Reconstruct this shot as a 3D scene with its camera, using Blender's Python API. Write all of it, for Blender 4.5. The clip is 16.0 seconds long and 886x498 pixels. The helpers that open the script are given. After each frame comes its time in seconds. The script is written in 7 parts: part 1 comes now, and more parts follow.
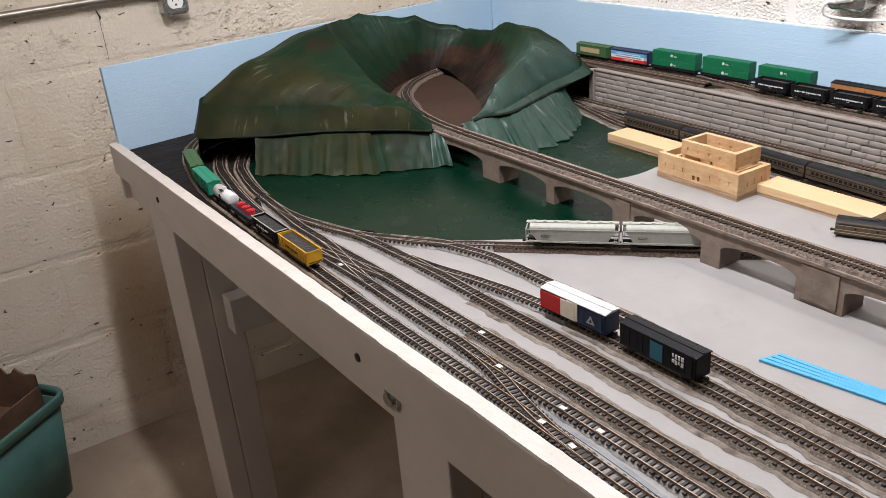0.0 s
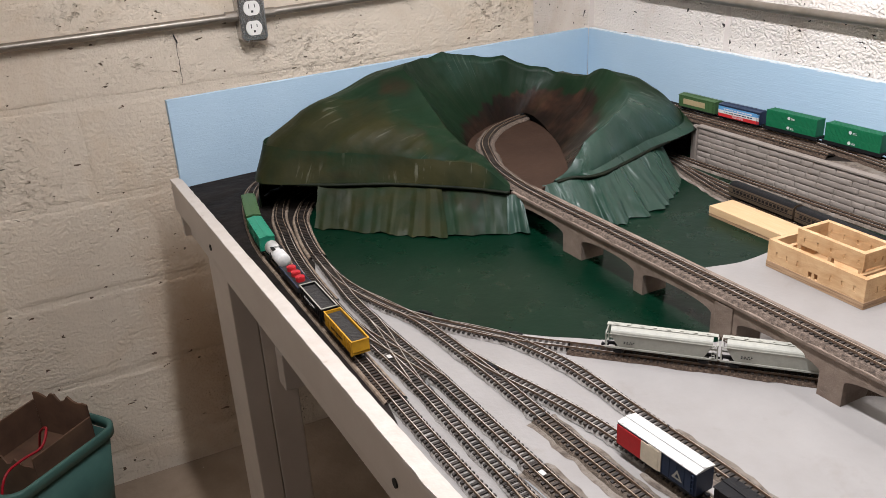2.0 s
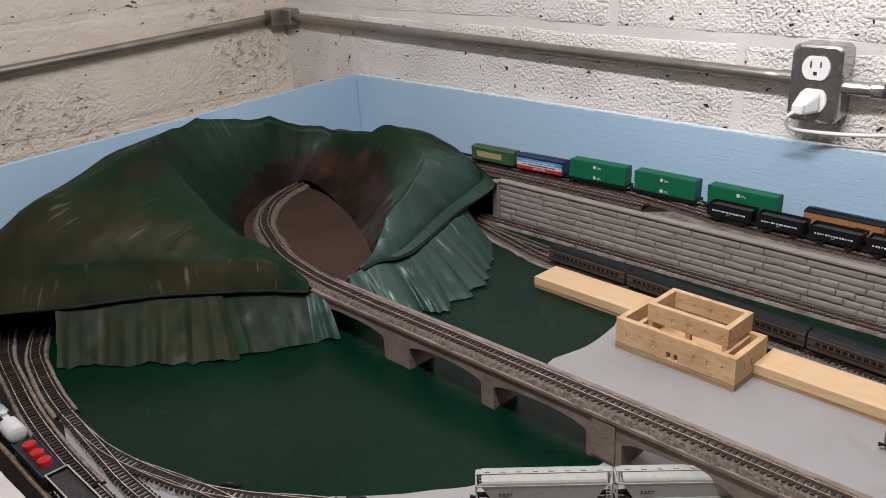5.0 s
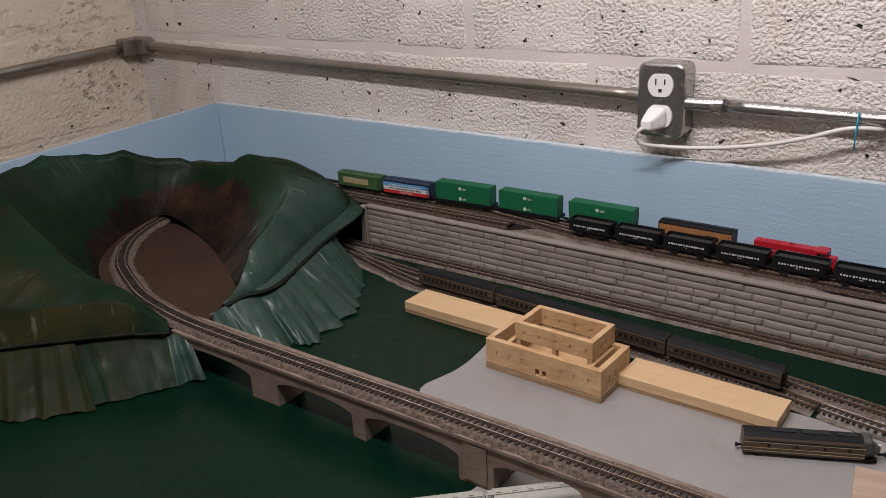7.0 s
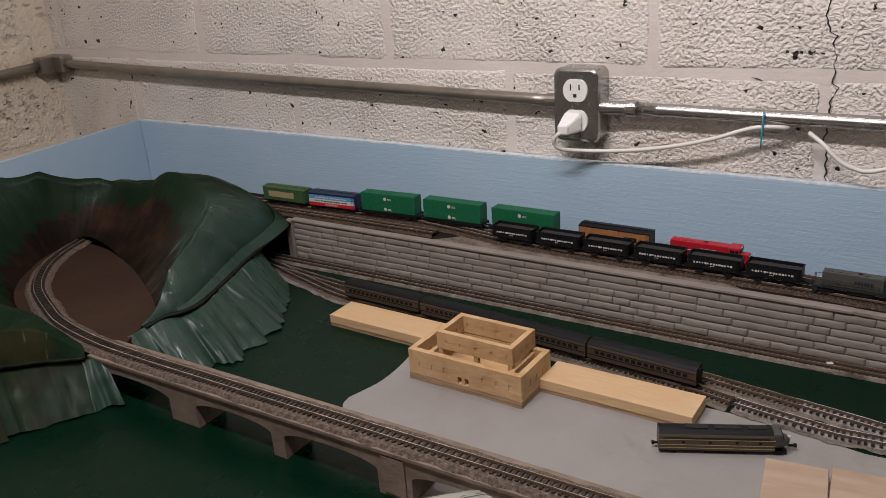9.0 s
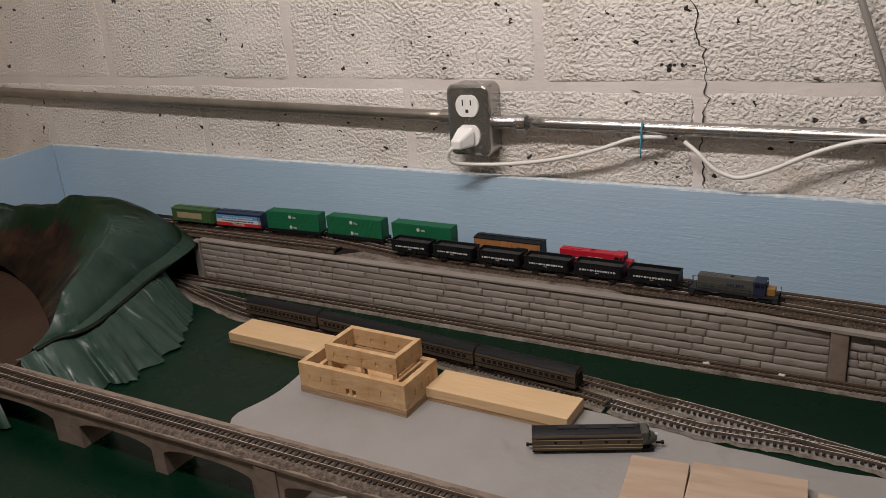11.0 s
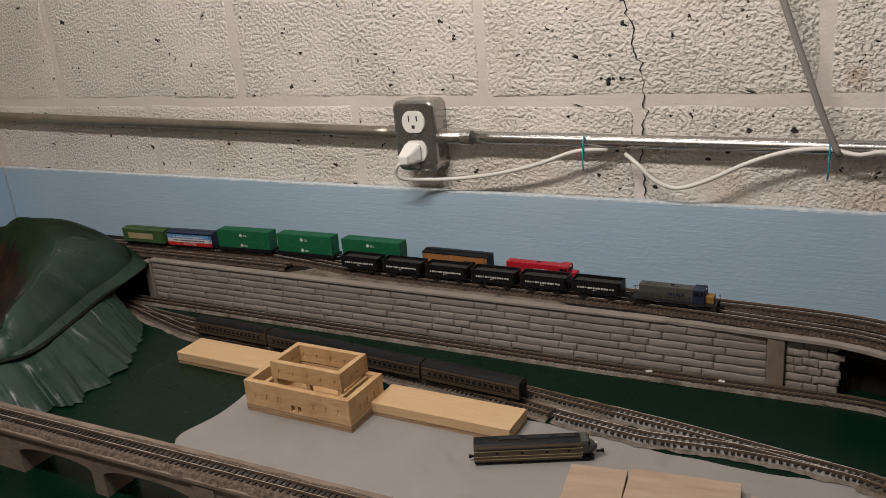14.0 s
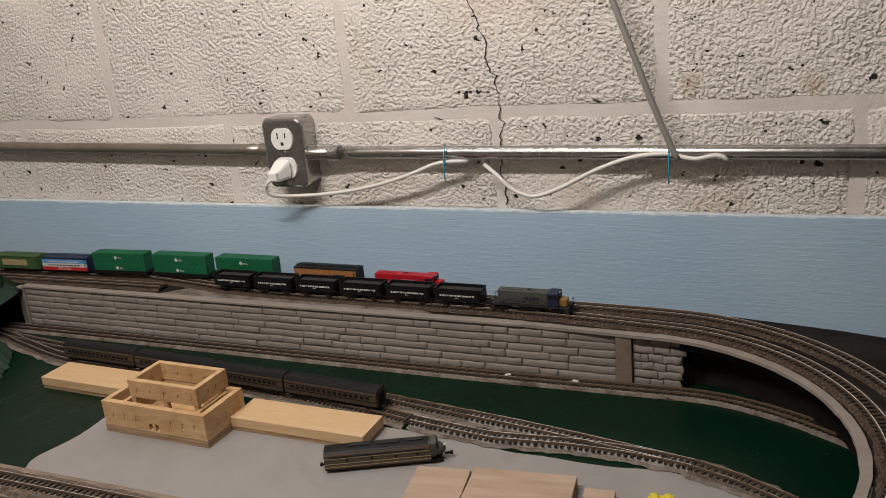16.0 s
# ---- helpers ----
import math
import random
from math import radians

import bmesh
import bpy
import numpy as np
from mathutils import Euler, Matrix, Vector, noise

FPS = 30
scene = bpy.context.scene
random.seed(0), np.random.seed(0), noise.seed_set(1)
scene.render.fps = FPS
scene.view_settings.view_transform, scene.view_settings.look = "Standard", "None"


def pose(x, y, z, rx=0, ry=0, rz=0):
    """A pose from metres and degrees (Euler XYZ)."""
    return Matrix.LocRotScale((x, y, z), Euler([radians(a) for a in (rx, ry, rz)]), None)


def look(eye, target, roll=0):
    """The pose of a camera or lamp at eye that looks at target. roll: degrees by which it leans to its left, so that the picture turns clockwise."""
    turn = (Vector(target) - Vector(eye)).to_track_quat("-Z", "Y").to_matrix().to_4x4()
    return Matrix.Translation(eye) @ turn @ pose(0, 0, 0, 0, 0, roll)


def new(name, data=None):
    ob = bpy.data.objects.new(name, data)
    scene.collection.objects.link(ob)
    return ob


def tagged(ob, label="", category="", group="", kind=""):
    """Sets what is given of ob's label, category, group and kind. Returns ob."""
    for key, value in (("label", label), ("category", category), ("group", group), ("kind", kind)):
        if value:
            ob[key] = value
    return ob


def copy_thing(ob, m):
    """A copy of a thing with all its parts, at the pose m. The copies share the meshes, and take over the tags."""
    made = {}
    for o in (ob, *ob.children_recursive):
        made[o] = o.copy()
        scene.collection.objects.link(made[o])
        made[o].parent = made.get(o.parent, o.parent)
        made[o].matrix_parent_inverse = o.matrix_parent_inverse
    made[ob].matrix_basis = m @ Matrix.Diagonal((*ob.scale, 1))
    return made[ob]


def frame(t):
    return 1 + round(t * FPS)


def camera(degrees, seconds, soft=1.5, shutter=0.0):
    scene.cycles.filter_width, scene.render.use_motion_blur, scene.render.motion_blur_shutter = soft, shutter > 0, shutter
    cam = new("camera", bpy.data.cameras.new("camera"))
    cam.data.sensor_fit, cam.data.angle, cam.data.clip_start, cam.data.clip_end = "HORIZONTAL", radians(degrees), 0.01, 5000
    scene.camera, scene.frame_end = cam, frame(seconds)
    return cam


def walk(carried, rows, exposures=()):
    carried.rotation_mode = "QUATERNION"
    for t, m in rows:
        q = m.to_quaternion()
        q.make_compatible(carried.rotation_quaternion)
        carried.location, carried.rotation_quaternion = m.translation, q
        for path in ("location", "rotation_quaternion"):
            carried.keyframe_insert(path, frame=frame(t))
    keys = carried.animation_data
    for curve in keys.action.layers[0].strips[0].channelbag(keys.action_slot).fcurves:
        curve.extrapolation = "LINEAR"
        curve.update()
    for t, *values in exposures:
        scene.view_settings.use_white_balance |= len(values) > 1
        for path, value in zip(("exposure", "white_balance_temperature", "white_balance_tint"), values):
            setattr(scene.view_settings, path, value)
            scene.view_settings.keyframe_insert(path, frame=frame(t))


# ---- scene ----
cam = camera(55.9, 16.0, 0.5)
PATH = [
    (0, (1.778, -1.233, 1.201), (0.236, -0.264, 0.374), -4.6),
    (0.5, (1.733, -1.236, 1.200), (0.192, -0.256, 0.385), -4.3),
    (1, (1.688, -1.227, 1.202), (0.143, -0.248, 0.393), -4.1),
    (1.5, (1.669, -1.174, 1.213), (0.085, -0.239, 0.428), -4.5),
    (2, (1.659, -1.134, 1.227), (0.007, -0.331, 0.435), -3.2),
    (2.5, (1.613, -1.109, 1.224), (-0.052, -0.341, 0.425), -2.7),
    (3, (1.503, -1.114, 1.231), (-0.119, -0.271, 0.421), -2.5),
    (3.5, (1.444, -1.115, 1.234), (-0.156, -0.229, 0.423), -2.5),
    (4, (1.44, -1.089, 1.237), (-0.124, -0.117, 0.457), -3.7),
    (4.5, (1.446, -1.066, 1.237), (0.008, 0.086, 0.458), -3.5),
    (5, (1.447, -1.054, 1.236), (0.112, 0.224, 0.472), -3.2),
    (5.2, (1.449, -1.051, 1.239), (0.143, 0.256, 0.475), -3.1),
    (7.3, (1.459, -1.029, 1.238), (0.337, 0.456, 0.506), -3.5),
    (7.5, (1.463, -1.027, 1.239), (0.35, 0.464, 0.506), -3.7),
    (8, (1.469, -1.021, 1.238), (0.386, 0.493, 0.506), -3.9),
    (8.5, (1.474, -1.015, 1.238), (0.41, 0.515, 0.511), -4.0),
    (9, (1.484, -1.01, 1.239), (0.44, 0.534, 0.515), -4.2),
    (9.5, (1.503, -1.004, 1.239), (0.487, 0.563, 0.523), -4.4),
    (10, (1.528, -0.996, 1.236), (0.531, 0.587, 0.530), -4.7),
    (10.2, (1.539, -0.994, 1.234), (0.547, 0.595, 0.534), -4.7),
    (12.5, (1.574, -0.973, 1.227), (0.634, 0.661, 0.560), -4.7),
    (13, (1.58, -0.974, 1.227), (0.643, 0.663, 0.561), -4.8),
    (13.5, (1.587, -0.975, 1.227), (0.657, 0.669, 0.568), -4.9),
    (14, (1.595, -0.975, 1.226), (0.675, 0.678, 0.577), -5.1),
    (14.5, (1.602, -0.974, 1.227), (0.696, 0.688, 0.581), -5.2),
    (15, (1.618, -0.969, 1.225), (0.735, 0.707, 0.583), -5.5),
    (15.5, (1.644, -0.961, 1.220), (0.798, 0.738, 0.589), -5.9),
    (16, (1.683, -0.954, 1.207), (0.889, 0.779, 0.603), -5.5),
]
EXPOSURES = [(0.0, -0.20, 6150, 10), (1.5, -0.24, 6200, 10), (3.5, -0.24, 6200, 10), (4.2, -0.40, 6050, 10), (5.0, -0.80, 6050, 10), (7.5, -1.34, 6500, 15), (9.0, -1.40, 6580, 14), (10.2, -1.46, 6700, 13), (13.5, -1.50, 6950, 10), (16.0, -1.36, 6900, 10)]
walk(cam, [(t, look(eye, target, roll)) for t, eye, target, roll in PATH], EXPOSURES)

# ---- light ----
world = bpy.data.worlds.new("world")
world.use_nodes = True
scene.world = world
world.node_tree.nodes["Background"].inputs[0].default_value = (1.0, 0.9, 0.8, 1)
world.node_tree.nodes["Background"].inputs[1].default_value = 0.01


def area_lamp(name, m, sx, sy, watts, colour):
    d = bpy.data.lights.new(name, "AREA")
    d.shape, d.size, d.size_y, d.energy, d.color = "RECTANGLE", sx, sy, watts, colour
    ob = new(name, d)
    ob.matrix_world = m
    return ob


LAMP = (1.0, 0.965, 0.97)
WARM = (1.0, 0.91, 0.83)
area_lamp("ceiling_tube_lamp", pose(1.12, -0.88, 1.90, 47, 0, 0), 0.75, 0.06, 36, LAMP)
area_lamp("wall_tube_lamp", pose(1.16, -0.20, 1.76, -48, 0, 0), 0.6, 0.10, 5, LAMP)
# unseen warm fill, aimed at the low west wall and the floor
area_lamp("west_fill_lamp", look((0.95, -2.35, 2.1), (0.0, -0.95, 0.15)), 1.2, 0.3, 11.5, WARM)

# ---- materials ----


def material(name, base, rough=0.6, metal=0.0, spec=0.5):
    m = bpy.data.materials.new(name)
    m.use_nodes = True
    p = m.node_tree.nodes["Principled BSDF"]
    p.inputs["Base Color"].default_value = (*base, 1)
    p.inputs["Roughness"].default_value = rough
    p.inputs["Metallic"].default_value = metal
    p.inputs["Specular IOR Level"].default_value = spec
    return m


class Nodes:
    """A small writer of node trees on top of a material."""

    def __init__(self, m):
        self.m, self.t = m, m.node_tree
        self.p = self.t.nodes["Principled BSDF"]
        self.co = self.t.nodes.new("ShaderNodeNewGeometry").outputs["Position"]

    def link(self, a, b):
        self.t.links.new(a, b)
        return self

    def obj(self):
        n = self.t.nodes.new("ShaderNodeTexCoord")
        self.co = n.outputs["Object"]
        return self

    def uv(self, s):
        t = self.t.nodes.new("ShaderNodeTexCoord")
        n = self.t.nodes.new("ShaderNodeMapping")
        n.inputs["Scale"].default_value = s
        self.link(t.outputs["UV"], n.inputs["Vector"])
        return n.outputs["Vector"]

    def scaled(self, s):
        n = self.t.nodes.new("ShaderNodeMapping")
        n.inputs["Scale"].default_value = s
        self.link(self.co, n.inputs["Vector"])
        return n.outputs["Vector"]

    def noise(self, scale, detail=4, rough=0.55, co=None, dist=0.0):
        n = self.t.nodes.new("ShaderNodeTexNoise")
        n.inputs["Scale"].default_value, n.inputs["Detail"].default_value = scale, detail
        n.inputs["Roughness"].default_value, n.inputs["Distortion"].default_value = rough, dist
        self.link(co or self.co, n.inputs["Vector"])
        return n.outputs["Fac"]

    def voronoi(self, scale, co=None, feature="F1", rnd=1.0):
        n = self.t.nodes.new("ShaderNodeTexVoronoi")
        n.feature = feature
        n.inputs["Scale"].default_value = scale
        n.inputs["Randomness"].default_value = rnd
        self.link(co or self.co, n.inputs["Vector"])
        return n.outputs["Distance"]

    def ramp(self, fac, stops):
        n = self.t.nodes.new("ShaderNodeValToRGB")
        while len(n.color_ramp.elements) < len(stops):
            n.color_ramp.elements.new(0.5)
        for e, (at, c) in zip(n.color_ramp.elements, stops):
            e.position = at
            e.color = (*c, 1) if isinstance(c, tuple) else (c, c, c, 1)
        self.link(fac, n.inputs["Fac"])
        return n.outputs["Color"]

    def mix(self, fac, a, b, how="MIX"):
        n = self.t.nodes.new("ShaderNodeMix")
        n.data_type, n.blend_type = "RGBA", how
        for v, sock in ((fac, n.inputs[0]), (a, n.inputs[6]), (b, n.inputs[7])):
            if isinstance(v, (int, float)):
                sock.default_value = v if sock == n.inputs[0] else (v, v, v, 1)
            elif isinstance(v, tuple):
                sock.default_value = (*v, 1)
            else:
                self.link(v, sock)
        return n.outputs[2]

    def mathn(self, op, a, b=0.0):
        n = self.t.nodes.new("ShaderNodeMath")
        n.operation = op
        for v, sock in ((a, n.inputs[0]), (b, n.inputs[1])):
            if isinstance(v, (int, float)):
                sock.default_value = v
            else:
                self.link(v, sock)
        return n.outputs[0]

    def colour(self, c):
        self.link(c, self.p.inputs["Base Color"])
        return self

    def roughness(self, c):
        self.link(c, self.p.inputs["Roughness"])
        return self

    def bump(self, h, dist, strength=1.0):
        n = self.t.nodes.new("ShaderNodeBump")
        n.inputs["Distance"].default_value, n.inputs["Strength"].default_value = dist, strength
        self.link(h, n.inputs["Height"])
        if self.p.inputs["Normal"].is_linked:
            self.link(self.p.inputs["Normal"].links[0].from_socket, n.inputs["Normal"])
        self.link(n.outputs["Normal"], self.p.inputs["Normal"])
        return self

    def island(self):
        return self.t.nodes.new("ShaderNodeNewGeometry").outputs["Random Per Island"]

    def random(self):
        return self.t.nodes.new("ShaderNodeObjectInfo").outputs["Random"]


def painted_block(name, worn, tone, dirt):
    """Cream paint over concrete block: coarse popcorn grain, open pits, faint stains; worn: how coarse the face is."""
    m = material(name, tone, 0.55, spec=0.35)
    n = Nodes(m)
    c = n.ramp(n.noise(3.0, 4, 0.6), [(0.32, tuple(v * 0.88 for v in tone)), (0.68, tone)])
    stain = n.ramp(n.noise(4.0, 5, 0.6, dist=0.6), [(0.53, 0.0), (0.74, 0.62)])
    c = n.mix(stain, c, dirt)
    patch = n.ramp(n.noise(7.0, 3), [(0.34, 0.35), (0.56, 1.0)])
    crumb = n.noise(218.0, 2, 0.5)
    grain = n.mathn("MULTIPLY", n.ramp(crumb, [(0.30, 0.0), (0.50, 0.6), (0.70, 1.0)]), patch)
    # hollows between the crumbs: their shade is mixed into the colour
    gap = n.mathn("MULTIPLY", n.ramp(crumb, [(0.33, 0.16 * worn), (0.42, 0.0)]), patch)
    c = n.mix(gap, c, tuple(v * 0.42 for v in dirt))
    hole = n.noise(62.0, 3, 0.55, co=n.scaled((0.85, 0.85, 1.1)), dist=0.15)
    pit = n.ramp(hole, [(0.326, 1.0), (0.340, 0.0)])
    small = n.ramp(n.noise(130.0, 2, 0.5, dist=0.15), [(0.276, 1.0), (0.292, 0.0)])
    pit = n.mathn("MAXIMUM", pit, n.mathn("MULTIPLY", small, patch))
    for at in ((1.562, 0.0, 1.077), (1.685, 0.0, 1.072)):
        d = n.t.nodes.new("ShaderNodeVectorMath")
        d.operation = "DISTANCE"
        n.link(n.co, d.inputs[0])
        d.inputs[1].default_value = at
        ragged = n.mathn("ADD", d.outputs["Value"], n.mathn("MULTIPLY", n.noise(90.0, 4, 0.7), 0.022))
        c = n.mix(n.ramp(ragged, [(0.012, 0.62), (0.026, 0.0)]), c, (0.42, 0.27, 0.13))
    c = n.mix(pit, c, (0.030, 0.024, 0.020))
    n.colour(c)
    n.bump(grain, 0.0033 * worn, 1.0)
    n.bump(n.noise(420.0, 3, 0.6), 0.0012 * worn, 0.8)
    n.bump(n.noise(48.0, 3, 0.55), 0.0026 * worn, 0.7)
    n.bump(n.mix(pit, 1.0, 0.0), 0.005, 1.0)
    return m


BLOCK = painted_block("painted_block", 1.0, (0.80, 0.742, 0.68), (0.56, 0.43, 0.31))


def trowelled(name, tone, dirt):
    """Thick smooth cream paint dragged sideways over block, with short torn pits and an orange-brown patch low down."""
    m = material(name, tone, 0.55, spec=0.35)
    n = Nodes(m)
    c = n.ramp(n.noise(2.6, 5, 0.6), [(0.3, tuple(v * 0.86 for v in tone)), (0.7, tone)])
    c = n.mix(n.ramp(n.noise(3.4, 5, 0.62, dist=0.7), [(0.50, 0.0), (0.74, 0.6)]), c, dirt)
    # orange-brown patch low on the wall, by the table's leg
    d = n.t.nodes.new("ShaderNodeVectorMath")
    d.operation = "DISTANCE"
    n.link(n.scaled((0.0, 1.0, 0.28)), d.inputs[0])
    d.inputs[1].default_value = (0.0, -0.895, 0.09)
    ragged = n.mathn("ADD", d.outputs["Value"], n.mathn("MULTIPLY", n.noise(24.0, 5, 0.7), 0.10))
    c = n.mix(n.ramp(ragged, [(0.075, 0.62), (0.185, 0.0)]), c, (0.40, 0.235, 0.11))
    drag = n.noise(1.0, 5, 0.62, co=n.scaled((40.0, 40.0, 95.0)), dist=0.35)
    hole = n.noise(1.0, 3, 0.5, co=n.scaled((46.0, 46.0, 84.0)), dist=0.3)
    pit = n.ramp(hole, [(0.278, 1.0), (0.300, 0.0)])
    low = n.ramp(n.noise(5.0, 3), [(0.50, 0.0), (0.66, 1.0)])
    rough_ = n.mathn("MULTIPLY", n.ramp(n.noise(1.0, 5, 0.65, co=n.scaled((62.0, 62.0, 100.0))), [(0.34, 1.0), (0.46, 0.0)]), low)
    c = n.mix(n.mathn("MULTIPLY", rough_, 0.42), c, tuple(v * 0.55 for v in dirt))
    c = n.mix(pit, c, (0.13, 0.088, 0.058))
    n.colour(c)
    zone = n.ramp(n.noise(2.4, 3), [(0.40, 0.1), (0.58, 1.0)])
    crumb = n.mathn("SUBTRACT", 1.0, n.voronoi(170.0))
    n.bump(n.mathn("MULTIPLY", n.ramp(crumb, [(0.2, 0.0), (0.6, 0.8), (0.95, 1.0)]), zone), 0.0010, 1.0)
    n.bump(drag, 0.0016, 0.8)
    n.bump(n.noise(130.0, 4, 0.62), 0.0030, 0.9)
    n.bump(n.noise(16.0, 3, 0.55), 0.006, 0.6)
    n.bump(n.mix(rough_, 1.0, 0.0), 0.0034, 1.0)
    n.bump(n.mix(pit, 1.0, 0.0), 0.004, 1.0)
    return m


BLOCK_SMOOTH = trowelled("painted_block_smooth", (0.74, 0.645, 0.525), (0.57, 0.43, 0.285))

MORTAR = material("painted_mortar", (0.76, 0.68, 0.60), 0.55, spec=0.35)
nn = Nodes(MORTAR)
nn.colour(nn.ramp(nn.noise(6.0, 5, 0.6), [(0.3, (0.60, 0.54, 0.495)), (0.68, (0.71, 0.65, 0.605))]))
nn.bump(nn.noise(60.0, 4, 0.6), 0.0022, 0.8).bump(nn.noise(300.0, 3, 0.6), 0.0008, 0.7)

SKY = material("pale_blue_paint", (0.375, 0.505, 0.622), 0.6)
nn = Nodes(SKY)
nn.colour(nn.ramp(nn.noise(5.0, 3), [(0.3, (0.352, 0.486, 0.606)), (0.7, (0.395, 0.526, 0.638))]))
nn.bump(nn.noise(60.0, 3, 0.6, co=nn.scaled((0.6, 0.6, 9.0))), 0.0007, 0.7)

# paler than the board's face, along its top edge
EDGEPALE = material("pale_board_edge", (0.62, 0.66, 0.68), 0.7)
nn = Nodes(EDGEPALE)
nn.colour(nn.ramp(nn.noise(90.0, 4, 0.7), [(0.35, (0.42, 0.52, 0.60)), (0.6, (0.66, 0.70, 0.72))]))

GREY = material("pale_grey_paint", (0.2772, 0.2706, 0.264), 0.55)
nn = Nodes(GREY)
c_ = nn.ramp(nn.noise(14.0, 6, 0.6), [(0.3, (0.235, 0.220, 0.207)), (0.7, (0.275, 0.260, 0.247))])
nn.colour(nn.mix(nn.ramp(nn.noise(9.0, 5, 0.7, dist=0.5), [(0.58, 0.0), (0.74, 0.45)]), c_, (0.17, 0.145, 0.125))).bump(nn.noise(160.0, 3), 0.0004)

GREEN = material("green_gloss_paint", (0.0066, 0.04675, 0.02475), 0.28, spec=0.17)
nn = Nodes(GREEN)
nn.colour(nn.ramp(nn.noise(9.0, 4), [(0.3, (0.0008, 0.0112, 0.0053)), (0.7, (0.0013, 0.0145, 0.0068))]))
nn.roughness(nn.ramp(nn.noise(30.0, 4), [(0.3, 0.24), (0.7, 0.36)])).bump(nn.noise(70.0, 3), 0.0004)

FASCIA = material("pinkish_white_paint", (0.558, 0.486, 0.432), 0.5)
nn = Nodes(FASCIA)
nn.colour(nn.ramp(nn.noise(8.0, 5, 0.6), [(0.3, (0.50, 0.44, 0.385)), (0.7, (0.58, 0.52, 0.465))]))
nn.bump(nn.noise(24.0, 3), 0.0012, 0.6).bump(nn.noise(300.0, 3), 0.0003, 0.6)

TRIM = material("chipped_white_edge", (0.68, 0.6545, 0.612), 0.5)
nn = Nodes(TRIM)
nn.colour(nn.ramp(nn.noise(45.0, 5, 0.65), [(0.28, (0.36, 0.29, 0.23)), (0.34, (0.47, 0.42, 0.37)), (0.8, (0.55, 0.505, 0.46))])).bump(nn.noise(60.0, 3), 0.001)

FLOOR = material("brown_concrete", (0.30, 0.23, 0.17), 0.6)
nn = Nodes(FLOOR)
c_ = nn.ramp(nn.noise(4.0, 6, 0.62), [(0.3, (0.20, 0.145, 0.10)), (0.7, (0.36, 0.28, 0.21))])
nn.colour(nn.mix(nn.ramp(nn.noise(42.0, 2, 0.4), [(0.745, 0.0), (0.765, 1.0)]), c_, (0.62, 0.58, 0.50))).bump(nn.noise(60.0, 5), 0.002)

# unseen ceiling and far walls: colours kept dark to cut bounced light
CEIL = material("dark_unseen_ceiling", (0.22, 0.16, 0.11), 0.8)
nn = Nodes(CEIL)
nn.colour(nn.ramp(nn.noise(6.0, 4, co=nn.scaled((0.4, 3.0, 1.0))), [(0.3, (0.17, 0.12, 0.08)), (0.7, (0.27, 0.20, 0.14))]))
DIM_WALL = material("dim_unseen_wall", (0.30, 0.28, 0.26), 0.8)
nn = Nodes(DIM_WALL)
nn.colour(nn.ramp(nn.noise(5.0, 5, 0.6), [(0.3, (0.24, 0.22, 0.20)), (0.7, (0.34, 0.32, 0.29))])).bump(nn.noise(80.0, 4), 0.001)

STEEL = material("galvanised_steel", (0.52, 0.50, 0.47), 0.34, 0.9)
nn = Nodes(STEEL)
nn.colour(nn.ramp(nn.noise(18.0, 4, 0.55), [(0.3, (0.40, 0.39, 0.37)), (0.7, (0.49, 0.475, 0.455))]))
nn.roughness(nn.ramp(nn.noise(90.0, 3), [(0.3, 0.20), (0.7, 0.29)]))

STEEL_DULL = material("dull_painted_conduit", (0.32, 0.29, 0.25), 0.4, 0.8)
nn = Nodes(STEEL_DULL)
nn.colour(nn.ramp(nn.noise(22.0, 5, 0.6), [(0.3, (0.26, 0.23, 0.19)), (0.7, (0.37, 0.335, 0.29))])).bump(nn.noise(200.0, 3), 0.0003)

RAIL = material("nickel_rail", (0.55, 0.52, 0.48), 0.3, 0.3)
nn = Nodes(RAIL)
nn.colour(nn.ramp(nn.noise(80.0, 4, 0.7), [(0.32, (0.36, 0.32, 0.27)), (0.50, (0.60, 0.57, 0.53)), (0.68, (0.80, 0.78, 0.74))]))
RAIL_TAN = material("tarnished_rail", (0.30, 0.23, 0.16), 0.42, 0.4)
nn = Nodes(RAIL_TAN)
tan_ = nn.ramp(nn.noise(60.0, 4, 0.7), [(0.35, (0.17, 0.12, 0.08)), (0.52, (0.30, 0.23, 0.165)), (0.72, (0.52, 0.45, 0.36))])
grey_ = nn.ramp(nn.noise(60.0, 4, 0.7), [(0.35, (0.24, 0.21, 0.18)), (0.52, (0.42, 0.38, 0.34)), (0.72, (0.66, 0.62, 0.57))])
sep_ = nn.t.nodes.new("ShaderNodeSeparateXYZ")
nn.link(nn.co, sep_.inputs[0])
newer = nn.ramp(nn.mathn("MULTIPLY", sep_.outputs[0], 0.5), [(0.27, 0.0), (0.30, 1.0), (0.55, 1.0), (0.62, 0.0)])
nn.colour(nn.mix(newer, tan_, grey_))
RAILSIDE = material("rail_weathered_side", (0.11, 0.07, 0.045), 0.7, 0.3)

TIE = material("brown_tie_plastic", (0.045, 0.030, 0.022), 0.6)
nn = Nodes(TIE)
nn.colour(nn.ramp(nn.island(), [(0.0, (0.010, 0.0075, 0.006)), (1.0, (0.034, 0.024, 0.018))])).bump(nn.noise(900.0, 2), 0.0002)

